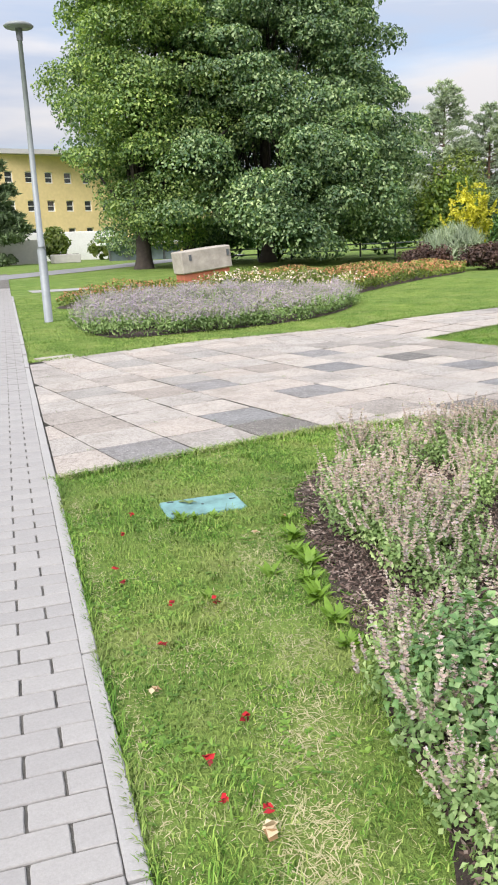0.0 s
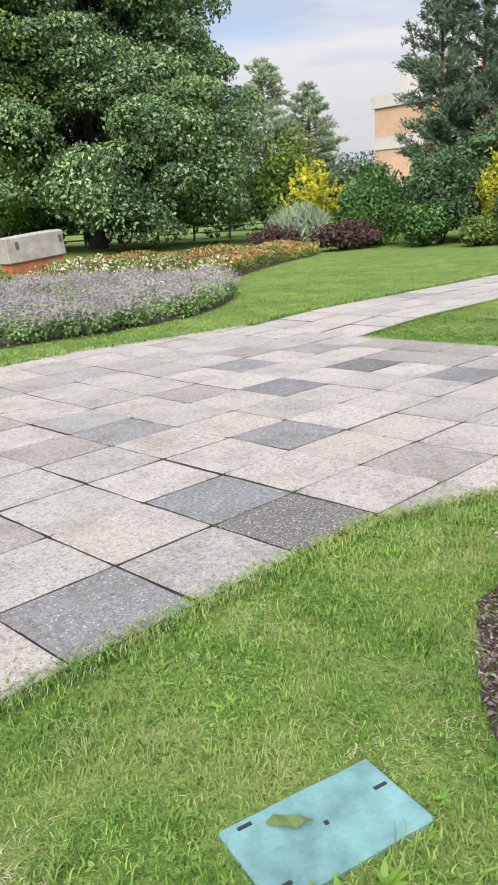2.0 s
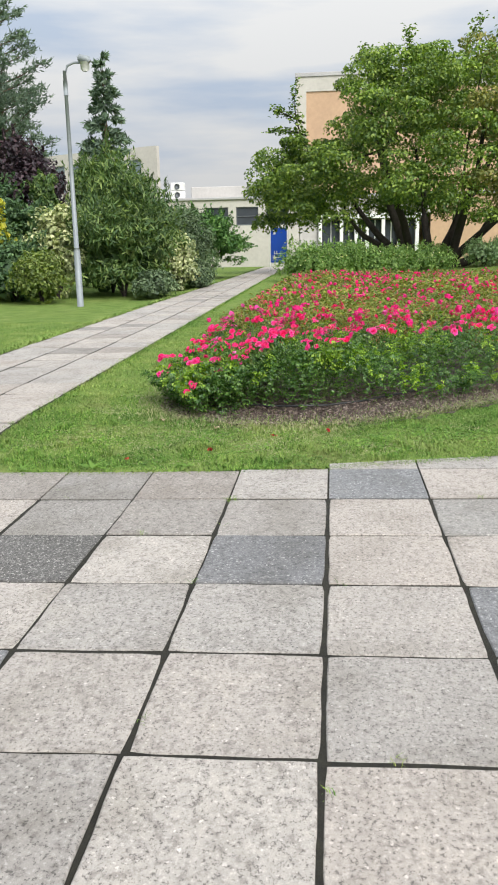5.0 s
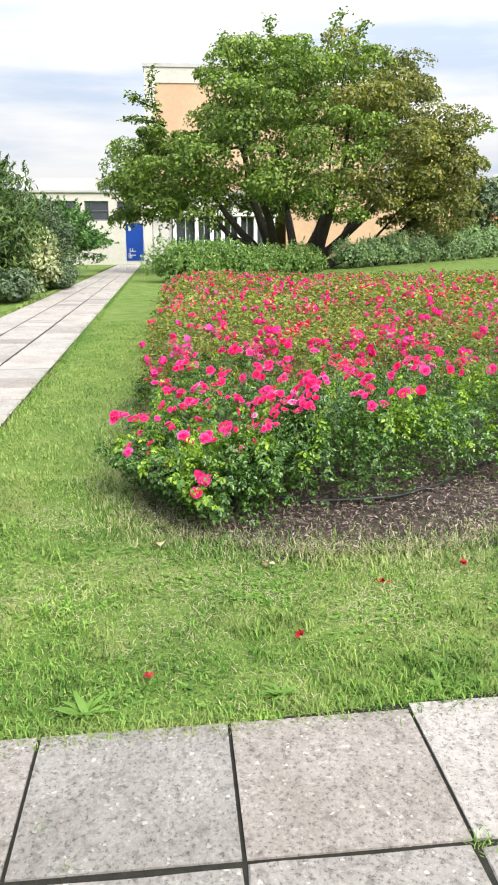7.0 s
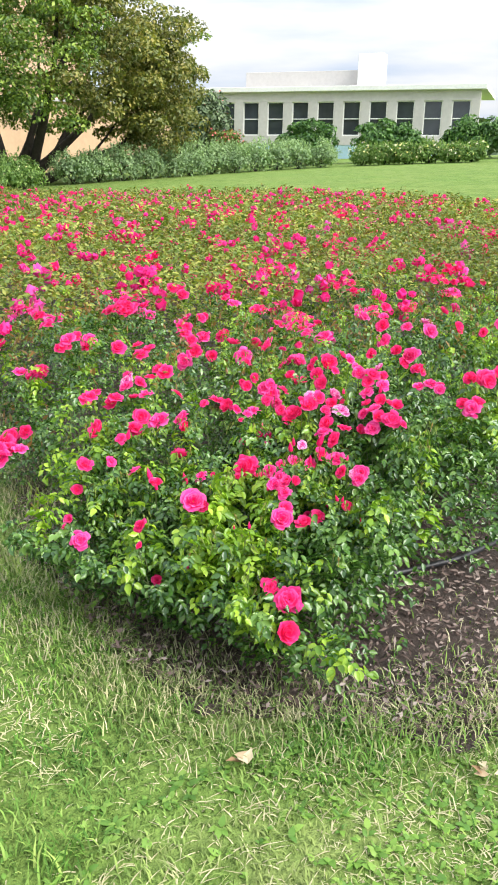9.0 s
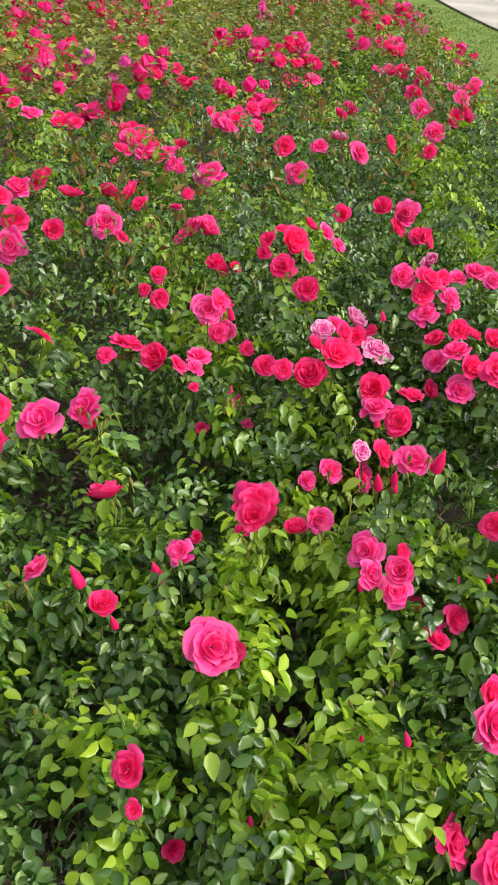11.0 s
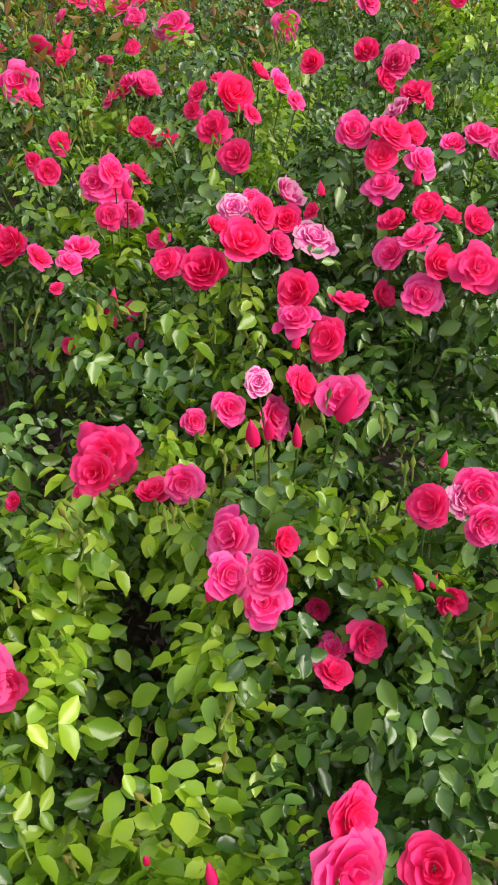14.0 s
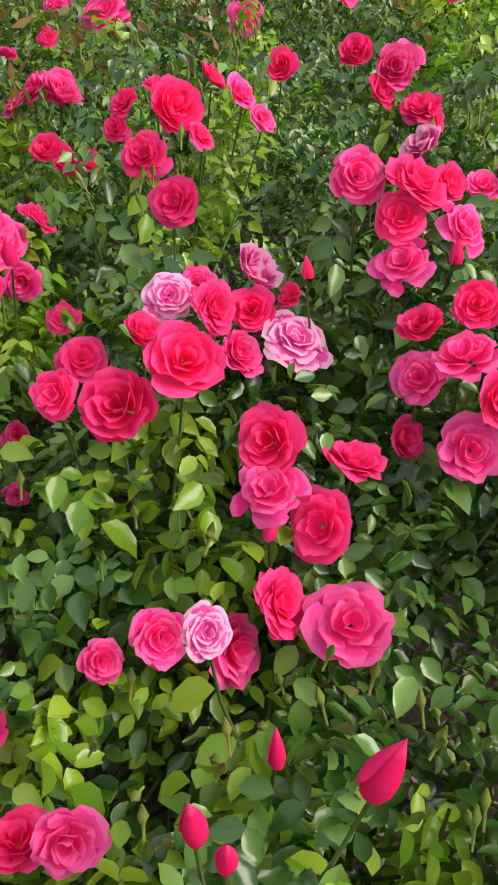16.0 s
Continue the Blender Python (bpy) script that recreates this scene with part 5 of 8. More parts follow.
# farther roses: foliage and blooms joined
rose_mass = empty("rose_planting", 12, -1, gz(12, -1), "long bed of hot pink shrub roses in full bloom", "roses", "", "stuff")
org = np.array(rose_mass.location)
rf = np.random.default_rng(21)
q = scatter(ROSE_PLANTS, 2100, rf)
q = q[q[:, 0] > 8.25]
q = q + np.c_[0.05 * np.sin(q[:, 1] * 7.0 + q[:, 0] * 3.0), 0.055 * np.sin(q[:, 0] * 5.3) + 0.05 * np.sin(q[:, 0] * 3.1 + 1.0)]
q = q[rf.random(len(q)) > 0.72 * smooth(8.5, 14, q[:, 0])]
n = len(q)
z = ground_z(q[:, 0], q[:, 1]) + canopy(q[:, 0], q[:, 1]) * (0.30 + 0.90 * rf.random(n) ** 0.6)
k = 0.036 + 0.034 * smooth(8.5, 15, q[:, 0])
v, f = cards(np.c_[q, z], rand_dirs(n, rf) * np.array([1, 1, 0.4]), unit(np.array([0, 0, 1.0]) + rf.normal(size=(n, 3)) * 0.5), k * rf.uniform(0.8, 1.3, n), k * 0.55 * rf.uniform(0.8, 1.2, n), 0.2)
fast_mesh("foliage", v - org, f, ROSE_LEAF_FAR, rose_mass)
# upright reddish shoots
q = scatter(ROSE_PLANTS, 50, rf)
q = q[q[:, 0] > 7.0]
n = len(q)
z = ground_z(q[:, 0], q[:, 1]) + canopy(q[:, 0], q[:, 1])
pos = np.repeat(np.c_[q, z + 0.02], 7, 0) + rf.normal(size=(n * 7, 3)) * np.array([0.025, 0.025, 0.045])
v, f = cards(pos, rand_dirs(n * 7, rf) + np.array([0, 0, 0.9]), rand_dirs(n * 7, rf), rf.uniform(0.02, 0.042, n * 7), rf.uniform(0.007, 0.014, n * 7))
fast_mesh("red_shoots", v - org, f, RED_SHOOT, rose_mass, "bronze-red young shoots")
# bloom clusters
for kd, mat, dens in (("blooms_red", PETAL_RED, 1.3), ("blooms_pink", PETAL_PINK, 3.6), ("blooms_pale", PETAL_PALE, 0.5)):
    q = scatter(ROSE_PLANTS, dens, rf)
    q = q[(q[:, 0] > 8.0)]
    num = rf.integers(1, 8, len(q))
    c = np.repeat(q, num, 0) + rf.normal(size=(num.sum(), 2)) * 0.05
    n = len(c)
    z = ground_z(c[:, 0], c[:, 1]) + canopy(c[:, 0], c[:, 1]) + 0.04 + rf.normal(size=n) * 0.035
    size = rf.uniform(0.05, 0.085, n)
    pet = 8
    pos = np.repeat(np.c_[c, z], pet, 0)
    d = rand_dirs(n * pet, rf) * np.array([1, 1, 0.7])
    pos = pos + unit(d) * np.repeat(size, pet)[:, None] * 0.28
    v, f = cards(pos, np.cross(unit(d), rand_dirs(n * pet, rf)), unit(d + np.array([0, 0, 0.5])), np.repeat(size, pet) * 0.75, np.repeat(size, pet) * 0.7, -0.2)
    fast_mesh(kd, v - org, f, mat, rose_mass)

# an old cane that leans out over the bare soil
v, f = tube([(6.90, 1.37, 0.30), (6.83, 1.345, 0.255), (6.767, 1.314, 0.20), (6.725, 1.285, 0.155), (6.691, 1.262, 0.10), (6.675, 1.25, 0.0)], [0.006, 0.007, 0.0085, 0.009, 0.010, 0.012], 8)
tagged(fast_mesh("rose_cane", v, f, STEM, None, "", True), "bare olive-green rose cane leaning over the soil", "cane")

# drip hose on the mulch
hose_pts = [(6.55, 1.30, 0.05), (6.36, 1.34, 0.035), (6.28, 1.20, 0.03), (6.20, 1.0, 0.03), (6.19, 0.78, 0.035), (6.24, 0.58, 0.03), (6.42, 0.30, 0.03), (6.9, -0.15, 0.03), (7.6, -0.85, 0.03)]
hp = np.array(hose_pts)
tt = np.linspace(0, len(hp) - 1, 50)
hp = np.stack([np.interp(tt, np.arange(len(hp)), hp[:, i]) for i in range(3)], 1)
v, f = tube(hp, np.full(50, 0.009), 7)
tagged(fast_mesh("drip_hose", v, f, BLACK, None, "", True), "thin black irrigation hose lying on the rose bed mulch", "hose")


# ---------------------------------------------------------------- bark chips, catmint, lavender
def chips(name, poly, density, r, parent, size=0.03):
    q = scatter(poly, density, r)
    n = len(q)
    pos = np.c_[q, ground_z(q[:, 0], q[:, 1]) + 0.016 + 0.02 * r.random(n)]
    v, f = cards(pos, rand_dirs(n, r) * np.array([1, 1, 0.25]), unit(np.array([0, 0, 1.0]) + r.normal(size=(n, 3)) * 0.5), size * r.uniform(0.5, 1.6, n), size * r.uniform(0.2, 0.5, n), 0.1)
    return tagged(fast_mesh(name, v, f, CHIPS, parent), kind="stuff")


def near_part(poly, x0, x1, y0, y1):
    q = list(poly)
    for px, py, nx, ny in ((x0, 0, 1, 0), (x1, 0, -1, 0), (0, y0, 0, 1), (0, y1, 0, -1)):
        out_ = []
        for (ax, ay), (bx, by) in zip(q, q[1:] + q[:1]):
            a, b = (ax - px) * nx + (ay - py) * ny, (bx - px) * nx + (by - py) * ny
            if a >= 0:
                out_.append((ax, ay))
            if a * b < 0:
                t = a / (a - b)
                out_.append((ax + (bx - ax) * t, ay + (by - ay) * t))
        q = out_
    return q


rc = np.random.default_rng(31)
chips("bark_chips", near_part(ROSE_BED, 5.4, 7.2, -1.2, 2.2), 4200, rc, rose_soil, 0.020)
chips("bark_chips", near_part(CATMINT, -2.0, 0.5, -5.0, -1.0), 6000, rc, catmint_soil, 0.024)


def spiked_planting(name, poly, label, category, leaf_mat, spike_mat, r, bushes_per, height, spike_n, whorls, leaf_size, leaves_per, rim=(), per=4, sparse_rim=0):
    """Mounds of small leaves with upright flower spikes."""
    c = np.array(poly).mean(0)
    ob = empty(name, c[0], c[1], gz(*c), label, category, "", "stuff")
    o = np.array(ob.location)
    q = scatter(poly, bushes_per, r)
    q = q + r.normal(size=q.shape) * 0.3 * 0.55 / math.sqrt(bushes_per)
    if len(rim):
        q = np.concatenate([q, np.array(rim)])
    hs = height * r.uniform(0.75, 1.15, len(q))
    zz = ground_z(q[:, 0], q[:, 1])
    rad = 0.55 / math.sqrt(bushes_per)
    lob = np.c_[q, zz + hs * 0.38, np.full(len(q), rad), np.full(len(q), rad), hs * 0.42]
    v, f = lobe_leaves(lob, leaves_per, leaf_size, leaf_size * 0.6, r, 0.6, 0.35)
    fast_mesh("foliage", v - o, f, leaf_mat, ob)
    m = len(q) * spike_n
    b = np.repeat(np.arange(len(q)), spike_n)
    # bushes along the rim carry few spikes
    b = b[(b < len(q) - len(rim) * sparse_rim) | (r.random(m) < 0.3)]
    m = len(b)
    off = r.normal(size=(m, 2)) * rad * 0.42
    root = np.c_[q[b] + off, zz[b] + hs[b] * 0.45]
    lean = unit(np.c_[off * 0.9 / rad + r.normal(size=(m, 2)) * 0.30, np.full(m, 1.6)])
    ln = hs[b] * r.uniform(0.35, 0.65, m)
    t = np.linspace(0.25, 1.0, whorls)
    pos = root[:, None] + lean[:, None] * (ln[:, None] * t[None])[..., None]
    pos = np.repeat(pos.reshape(-1, 3), per, 0)
    sz = np.repeat(np.repeat(ln, whorls) / whorls * np.tile(1.15 - 0.55 * t, m), per)
    d = rand_dirs(len(pos), r) * np.array([1, 1, 0.35]) + np.array([0, 0, 0.35])
    sz = sz * r.uniform(0.7, 1.3, len(sz))
    v, f = cards(pos + unit(d) * (sz * 0.35)[:, None], d, rand_dirs(len(pos), r), sz * 1.2, sz * 0.65, 0.3)
    fast_mesh("flower_spikes", v - o, f, spike_mat, ob)
    return ob


spiked_planting("catmint_planting", near_part(CATMINT_PLANTS, -2.0, 2.5, -5.0, -0.9), "fading mauve catmint with grey-green leaves along the grass edge", "catmint", CATMINT_LEAF, CATMINT_SPIKE, rc, 24, 0.31, 17, 11, 0.021, 640, CATMINT_RIM, 5)
# fresh leafy shoots at the front of the catmint
clump = np.array([(-1.34, -3.62, 0.16, 0.20, 0.20, 0.17), (-1.18, -3.55, 0.19, 0.20, 0.20, 0.18), (-1.24, -3.78, 0.17, 0.20, 0.18, 0.16), (-1.05, -3.70, 0.18, 0.18, 0.18, 0.18)])
v, f = lobe_leaves(clump, 780, 0.029, 0.020, rc, 0.7, 0.55, 0.1)
tagged(fast_mesh("catmint_shoots", v, f, CATMINT_FRESH), "fresh green leafy catmint shoots among the faded spikes", "catmint", "", "stuff")
lavender_edge = np.array(LAVENDER_BED + LAVENDER_BED[:1], float)
lavender_run = np.r_[0, np.cumsum(np.linalg.norm(np.diff(lavender_edge, axis=0), axis=1))]
lavender_s = np.arange(0, lavender_run[-1], 0.24)
lavender_rim = np.c_[np.interp(lavender_s, lavender_run, lavender_edge[:, 0]), np.interp(lavender_s, lavender_run, lavender_edge[:, 1])]
lavender_rim = lavender_rim + 0.13 * unit(np.mean(lavender_edge, 0) - lavender_rim) + rc.normal(size=lavender_rim.shape) * 0.05
lavender_rim = lavender_rim[lavender_rim[:, 1] < 8.5]
spiked_planting("lavender_planting", LAVENDER_BED, "broad bed of mauve lavender with green lower growth", "lavender", CATMINT_LEAF, LAVENDER, rc, 9, 0.40, 36, 7, 0.042, 230, lavender_rim, 2, 1)


def flower_drift(name, poly, label, category, leaf_mat, flower_mat, r, height, leaf_n, flower_n, leaf_size=0.09, flower_size=0.06):
    c = np.array(poly).mean(0)
    ob = empty(name, c[0], c[1], gz(*c), label, category, "", "stuff")
    o = np.array(ob.location)
    for nm, num, size, lo, mat in (("foliage", leaf_n, leaf_size, 0.15, leaf_mat), ("flowers", flower_n, flower_size, 0.75, flower_mat)):
        q = scatter(poly, num, r)
        k = len(q)
        hh = height * (0.8 + 0.3 * np.sin(q[:, 0] * 2.1) * np.sin(q[:, 1] * 2.7))
        pos = np.c_[q, ground_z(q[:, 0], q[:, 1]) + hh * (lo + (1.05 - lo) * r.random(k))]
        v, f = cards(pos, rand_dirs(k, r) + np.array([0, 0, 0.5]), unit(np.array([0, 0, 0.8]) + r.normal(size=(k, 3)) * 0.6), size * r.uniform(0.7, 1.4, k), size * 0.7 * r.uniform(0.7, 1.3, k))
        fast_mesh(nm, v - o, f, mat, ob)
    return ob


flower_drift("orange_flower_drift", near_part(FLOWER_BED, 8.9, 20, 8.0, 20), "low drift of dusty orange summer flowers", "flowers", OLIVE, ORANGE_FLOWER, rc, 0.40, 480, 260, 0.07, 0.06)
flower_drift("white_flower_drift", near_part(FLOWER_BED, 6.3, 9.2, 8.0, 13.5), "white and pale pink summer flowers", "flowers", OLIVE, WHITE_FLOWER, rc, 0.50, 460, 62, 0.07, 0.075)
flower_drift("mixed_flower_drift", near_part(FLOWER_BED, 2.0, 6.6, 11.0, 17.0), "thin orange flowers and grasses behind the lavender", "flowers", OLIVE, ORANGE_FLOWER, rc, 0.35, 330, 110, 0.07, 0.055)


# ---------------------------------------------------------------- trees and shrubs
def tree(name, x, y, label, category, trunks, lobes, mats, per, leaf, r, limbs=12, limb_r=0.07, bark=None, group="", width=0.62, droop=0.2, shell=0.5):
    """trunks: rows of points with radii; lobes: leaf masses; mats: leaf materials with a function that picks the lobes."""
    z0 = gz(x, y)
    ob = empty(name, x, y, z0, label, category, group)
    pieces = []
    for pts, rad in trunks:
        pieces.append(tube(pts, rad, 9))
    tops = [np.array(pts[-1]) for pts, _ in trunks]
    bases = [np.array(pts[len(pts) // 2]) for pts, _ in trunks]
    pick = r.permutation(len(lobes))[:limbs]
    for i in pick:
        c = lobes[i, :3]
        j = int(np.argmin([np.linalg.norm(c - t) for t in tops]))
        a = bases[j] if r.random() < 0.5 else tops[j]
        mid = (a + c) / 2 + np.array([0, 0, -0.12 * np.linalg.norm(c - a)]) * r.uniform(-0.5, 1.0) + r.normal(size=3) * 0.15
        pieces.append(tube([a, (a + mid) / 2 + r.normal(size=3) * 0.08, mid, (mid + c) / 2, c], [limb_r, limb_r * 0.85, limb_r * 0.65, limb_r * 0.4, limb_r * 0.15], 6))
    v, f = joined(pieces)
    fast_mesh("trunk", v, f, bark or BARK, ob, "", True)
    left = np.ones(len(lobes), bool)
    for k, (mat, test) in enumerate(mats):
        m = left & (test(lobes) if test else True)
        left &= ~m
        if m.any():
            v, f = lobe_leaves(lobes[m], per, leaf, leaf * width, r, 0.55, shell, droop)
            fast_mesh("crown" if k == 0 else "crown_tone", v, f, mat, ob)
    return ob


rt = np.random.default_rng(41)


def linden(x, y, h, rad, label, mats, low, seed, per=300, n=230, bell=0.0, cut=None, leaf=0.15, shift=(0, 0)):
    """A linden: flattened boughs round a short trunk; with bell, the lower boughs spread as a skirt down to the grass."""
    r = np.random.default_rng(seed)
    c = (0, 0, low + (h - low) * 0.50)
    lob = crown_lobes(c, (rad, rad, (h - low) * 0.52), n, 1.22, r, -0.98, 0.45, 0.46)
    if bell:
        u = np.clip((lob[:, 2] - low) / (h - low), 0, 1)
        e = np.sqrt(np.clip(1 - (2 * u - 1) ** 2, 0.12, 1))
        lob[:, :2] *= np.where(u < 0.5, (1 + bell * (0.5 - u)) / e, 1 - 0.9 * bell * (u - 0.5))[:, None]
        # low boughs on the open side
        a = r.uniform(-2.3, 0.9, 80)
        q = rad * r.uniform(0.75, 1.22, 80)
        low_s = 0.62 + 0.5 * r.random(80)
        lob = np.concatenate([lob, np.c_[np.cos(a) * q, np.sin(a) * q, low + 0.9 + r.random(80) ** 1.3 * 4.2, 1.3 * low_s, 1.3 * low_s, 0.75 * low_s]])
    lob[:, :2] += np.array(shift) * smooth(0.5, 3.0, lob[:, 2])[:, None]
    lob = lob[lob[:, 2] > low - 0.3]
    if cut:
        # the crown is pruned up towards one side
        side_ = lob[:, 0] * cut[0] + lob[:, 1] * cut[1]
        lob = lob[lob[:, 2] > 0.95 + np.maximum(side_, 0) * cut[2]]
    trunk = [([(0, 0, -0.1), (0.03, 0, 0.5), (0.05, 0.02, 1.4), (0, 0.05, 3.0), (0.1, 0.0, h * 0.55)], [0.48, 0.34, 0.31, 0.27, 0.12])]
    return tree("linden_tree", x, y, label, "tree", trunk, lob, mats, per, leaf, r, 26, 0.10, None, "", 0.62, 0.35, 0.70)


linden(11.15, 27.0, 13.2, 3.1, "broad linden with yellow-green foliage and a short dark trunk", [(LINDEN_SUN, None)], 0.5, 51, 760, 135, 0.0, (-0.86, 0.50, 1.15), 0.14, (0.50, -0.30))
linden(17.2, 26.6, 14.6, 5.4, "large dark linden with silvery leaves among the dark ones", [(LINDEN, None)], 0.55, 52, 700, 310, 0.66)
linden(15.6, 31.5, 13.5, 5.2, "tall dark linden standing behind two others", [(LINDEN, None)], 2.2, 53, 260, 110, 0.0, None, 0.19)


def conifer(name, x, y, h, rad, label, mat, r, whorls=26, per=34, needle=(0.30, 0.05), bark=PINE_BARK, start=0.12, gaps=0.0, tips=True, power=0.8, up=0.15):
    """A conifer: a straight trunk with whorls of boughs that carry needle sprays."""
    z0 = gz(x, y)
    ob = empty(name, x, y, z0, label, "conifer")
    pieces = [tube([(0, 0, -0.1), (0.03, 0, h * 0.5), (0, 0.02, h)], [0.02 * h, 0.012 * h, 0.01], 7)]
    P_, D_ = [], []
    for w in range(whorls):
        t = start + (1 - start) * (w + r.random() * 0.6) / whorls
        L = rad * (1 - t) ** power * (0.8 + 0.4 * r.random()) + 0.15
        for b in range(int(r.integers(4, 7))):
            if r.random() < gaps:
                continue
            a = r.random() * 6.28
            d = np.array([math.cos(a), math.sin(a), up + 0.25 * (t - 0.4)])
            base_ = np.array([0, 0, h * t])
            tip = base_ + d * L * r.uniform(0.75, 1.1)
            pieces.append(tube([base_, (base_ + tip) / 2 + np.array([0, 0, -0.03 * L]), tip], [0.006 * h * (1.1 - t), 0.004 * h * (1.1 - t), 0.006], 4))
            m = max(6, int(per * L / rad * 1.3))
            s_ = 0.18 + 0.85 * r.random(m) ** 0.6
            wob = r.normal(size=(m, 3)) * np.array([0.16, 0.16, 0.09]) * (0.35 + 0.3 * L)
            P_.append(base_ + (tip - base_) * s_[:, None] + wob)
            D_.append(unit(d + r.normal(size=(m, 3)) * 0.55 + np.array([0, 0, 0.15])))
    v, f = joined(pieces)
    fast_mesh("trunk", v, f, bark, ob, "", True)
    p_, d_ = np.concatenate(P_), np.concatenate(D_)
    per_t = 3
    p_, d_ = np.repeat(p_, per_t, 0), np.repeat(d_, per_t, 0)
    d_ = unit(d_ + r.normal(size=d_.shape) * 0.5)
    k = 0.7 + 0.6 * r.random(len(p_))
    v, f = cards(p_ + d_ * needle[0] * 0.3, d_, rand_dirs(len(p_), r), needle[0] * k, needle[1] * k, 0.2)
    fast_mesh("crown", v, f, mat, ob)
    return ob


def shrub(name, x, y, w, d, h, label, category, mat, r, n=40, per=90, leaf=0.10, aspect=0.6, lobe=0.32, low=-0.3, flat=0.8, accents=None, droop=0.2, turn=0.0, shoots=None):
    """A shrub of many leafy lobes on a few short stems."""
    z0 = gz(x, y)
    ob = empty(name, x, y, z0, label, category)
    lob = crown_lobes((0, 0, h * 0.42), (w / 2 * 0.86, d / 2 * 0.86, h * 0.5), n, lobe * min(w, h) * 0.6, r, low, 0.35, flat)
    lob[:, 2] = np.maximum(lob[:, 2], lob[:, 5] * 0.7)
    kc = 0.36 if flat > 0.5 else 0.26
    core = np.array([[0, 0, h * 0.38, w * kc, d * kc, h * kc]])
    if turn:
        c_, s_ = math.cos(turn), math.sin(turn)
        lob[:, :2] = lob[:, :2] @ np.array([[c_, s_], [-s_, c_]])
    v, f = lobe_leaves(lob, int(per * 0.62), leaf * 1.12, leaf * aspect * 1.12, r, 0.5, 0.55, droop)
    if shoots:
        # shoots that break the outline: leaves along short twigs out of the lobes
        num, ln, rise = shoots
        i = r.integers(0, len(lob), num)
        dd = rand_dirs(num, r) + np.array([0, 0, 0.3])
        start_ = lob[i, :3] + unit(dd) * lob[i, 3:] * 0.8
        way = unit(unit(lob[i, :3] - np.array([0, 0, h * 0.3])) * (1 - rise) + np.array([0, 0, rise]) + r.normal(size=(num, 3)) * 0.25)
        m_ = 26
        t_ = r.random((num, m_))
        pos = (start_[:, None] + way[:, None] * (ln * t_ * r.uniform(0.6, 1.2, (num, 1)))[..., None] + r.normal(size=(num, m_, 3)) * 0.035 * ln * (1.3 - t_)[..., None] * 2).reshape(-1, 3)
        dv = unit(np.repeat(way, m_, 0) + r.normal(size=(num * m_, 3)) * 0.6)
        sv, sf = cards(pos, dv, rand_dirs(num * m_, r), leaf * r.uniform(0.7, 1.2, num * m_), leaf * aspect * r.uniform(0.7, 1.2, num * m_))
        v, f = joined([(v, f), (sv, sf)])
    per = max(20, per // 2)
    v2, f2 = lobe_leaves(core, per * 6, leaf * 1.6, leaf * 1.2, r, 0.2, 0.7)
    fast_mesh("foliage", *joined([(v, f), (v2, f2)]), mat, ob)
    pieces = [tube([(0, 0, -0.05), (r.normal() * 0.1 * w, r.normal() * 0.1 * d, h * 0.3), (r.normal() * 0.2 * w, r.normal() * 0.2 * d, h * 0.6)], [0.03, 0.02, 0.01], 5) for _ in range(5)]
    tagged(fast_mesh("stem", *joined(pieces), BARK, ob), kind="stuff")
    if accents:
        am, num, size = accents
        i = r.integers(0, len(lob), num)
        dd = rand_dirs(num, r)
        dd[:, 2] = np.abs(dd[:, 2])
        pos = lob[i, :3] + dd * lob[i, 3:] * 1.05
        v, f = cards(pos, rand_dirs(num, r), dd, size * r.uniform(0.7, 1.3, num), size * r.uniform(0.7, 1.3, num))
        tagged(fast_mesh("flowers", v, f, am, ob), kind="stuff")
    return ob


# row of evergreens behind the lawn
shrub("yew", 20.3, 14.4, 2.1, 2.0, 2.55, "dense dark green yew cone", "shrub", YEW, rt, 60, 260, 0.13, 0.35, 0.34, -0.6, 1.1, None, -0.4, shoots=(150, 0.45, 0.65))
shrub("juniper", 21.0, 12.2, 2.6, 2.4, 2.9, "dark green juniper with layered sprays", "shrub", JUNIPER, rt, 46, 240, 0.15, 0.4, 0.42, -0.6, 0.32, shoots=(110, 0.5, 0.3))
shrub("juniper", 24.0, 12.2, 8.0, 3.2, 3.7, "wide blue-green juniper with spreading tiers", "shrub", JUNIPER, rt, 110, 240, 0.17, 0.4, 0.36, -0.3, 0.28, None, 0.1, 1.4, shoots=(220, 0.8, 0.12))
shrub("golden_shrub", 21.3, 10.0, 1.7, 1.6, 3.1, "golden yellow shrub with upright shoots", "shrub", GOLDEN, rt, 46, 170, 0.13, 0.5, 0.3, -0.5, 1.0, None, -0.3, shoots=(70, 0.6, 0.75))
shrub("variegated_shrub", 21.6, 8.2, 1.7, 1.6, 2.7, "shrub with white-edged variegated leaves", "shrub", VARIEGATED, rt, 40, 130, 0.11, 0.6, 0.3, -0.5, 0.9)
shrub("juniper", 20.4, 8.9, 2.0, 1.6, 1.7, "low grey and green juniper bush", "shrub", JUNIPER, rt, 36, 170, 0.12, 0.4, 0.32, -0.4, 0.7, shoots=(80, 0.45, 0.2))
shrub("low_shrub", 19.4, 9.9, 2.4, 1.0, 0.8, "low reddish-green ground cover shrub", "shrub", OLIVE, rt, 34, 150, 0.09, 0.5, 0.5, -0.3, 0.7)
shrub("low_shrub", 19.3, 7.8, 1.5, 1.0, 1.2, "rounded light green shrub beside the lamp post", "shrub", OLIVE, rt, 34, 170, 0.09, 0.5, 0.5, -0.3, 0.8)
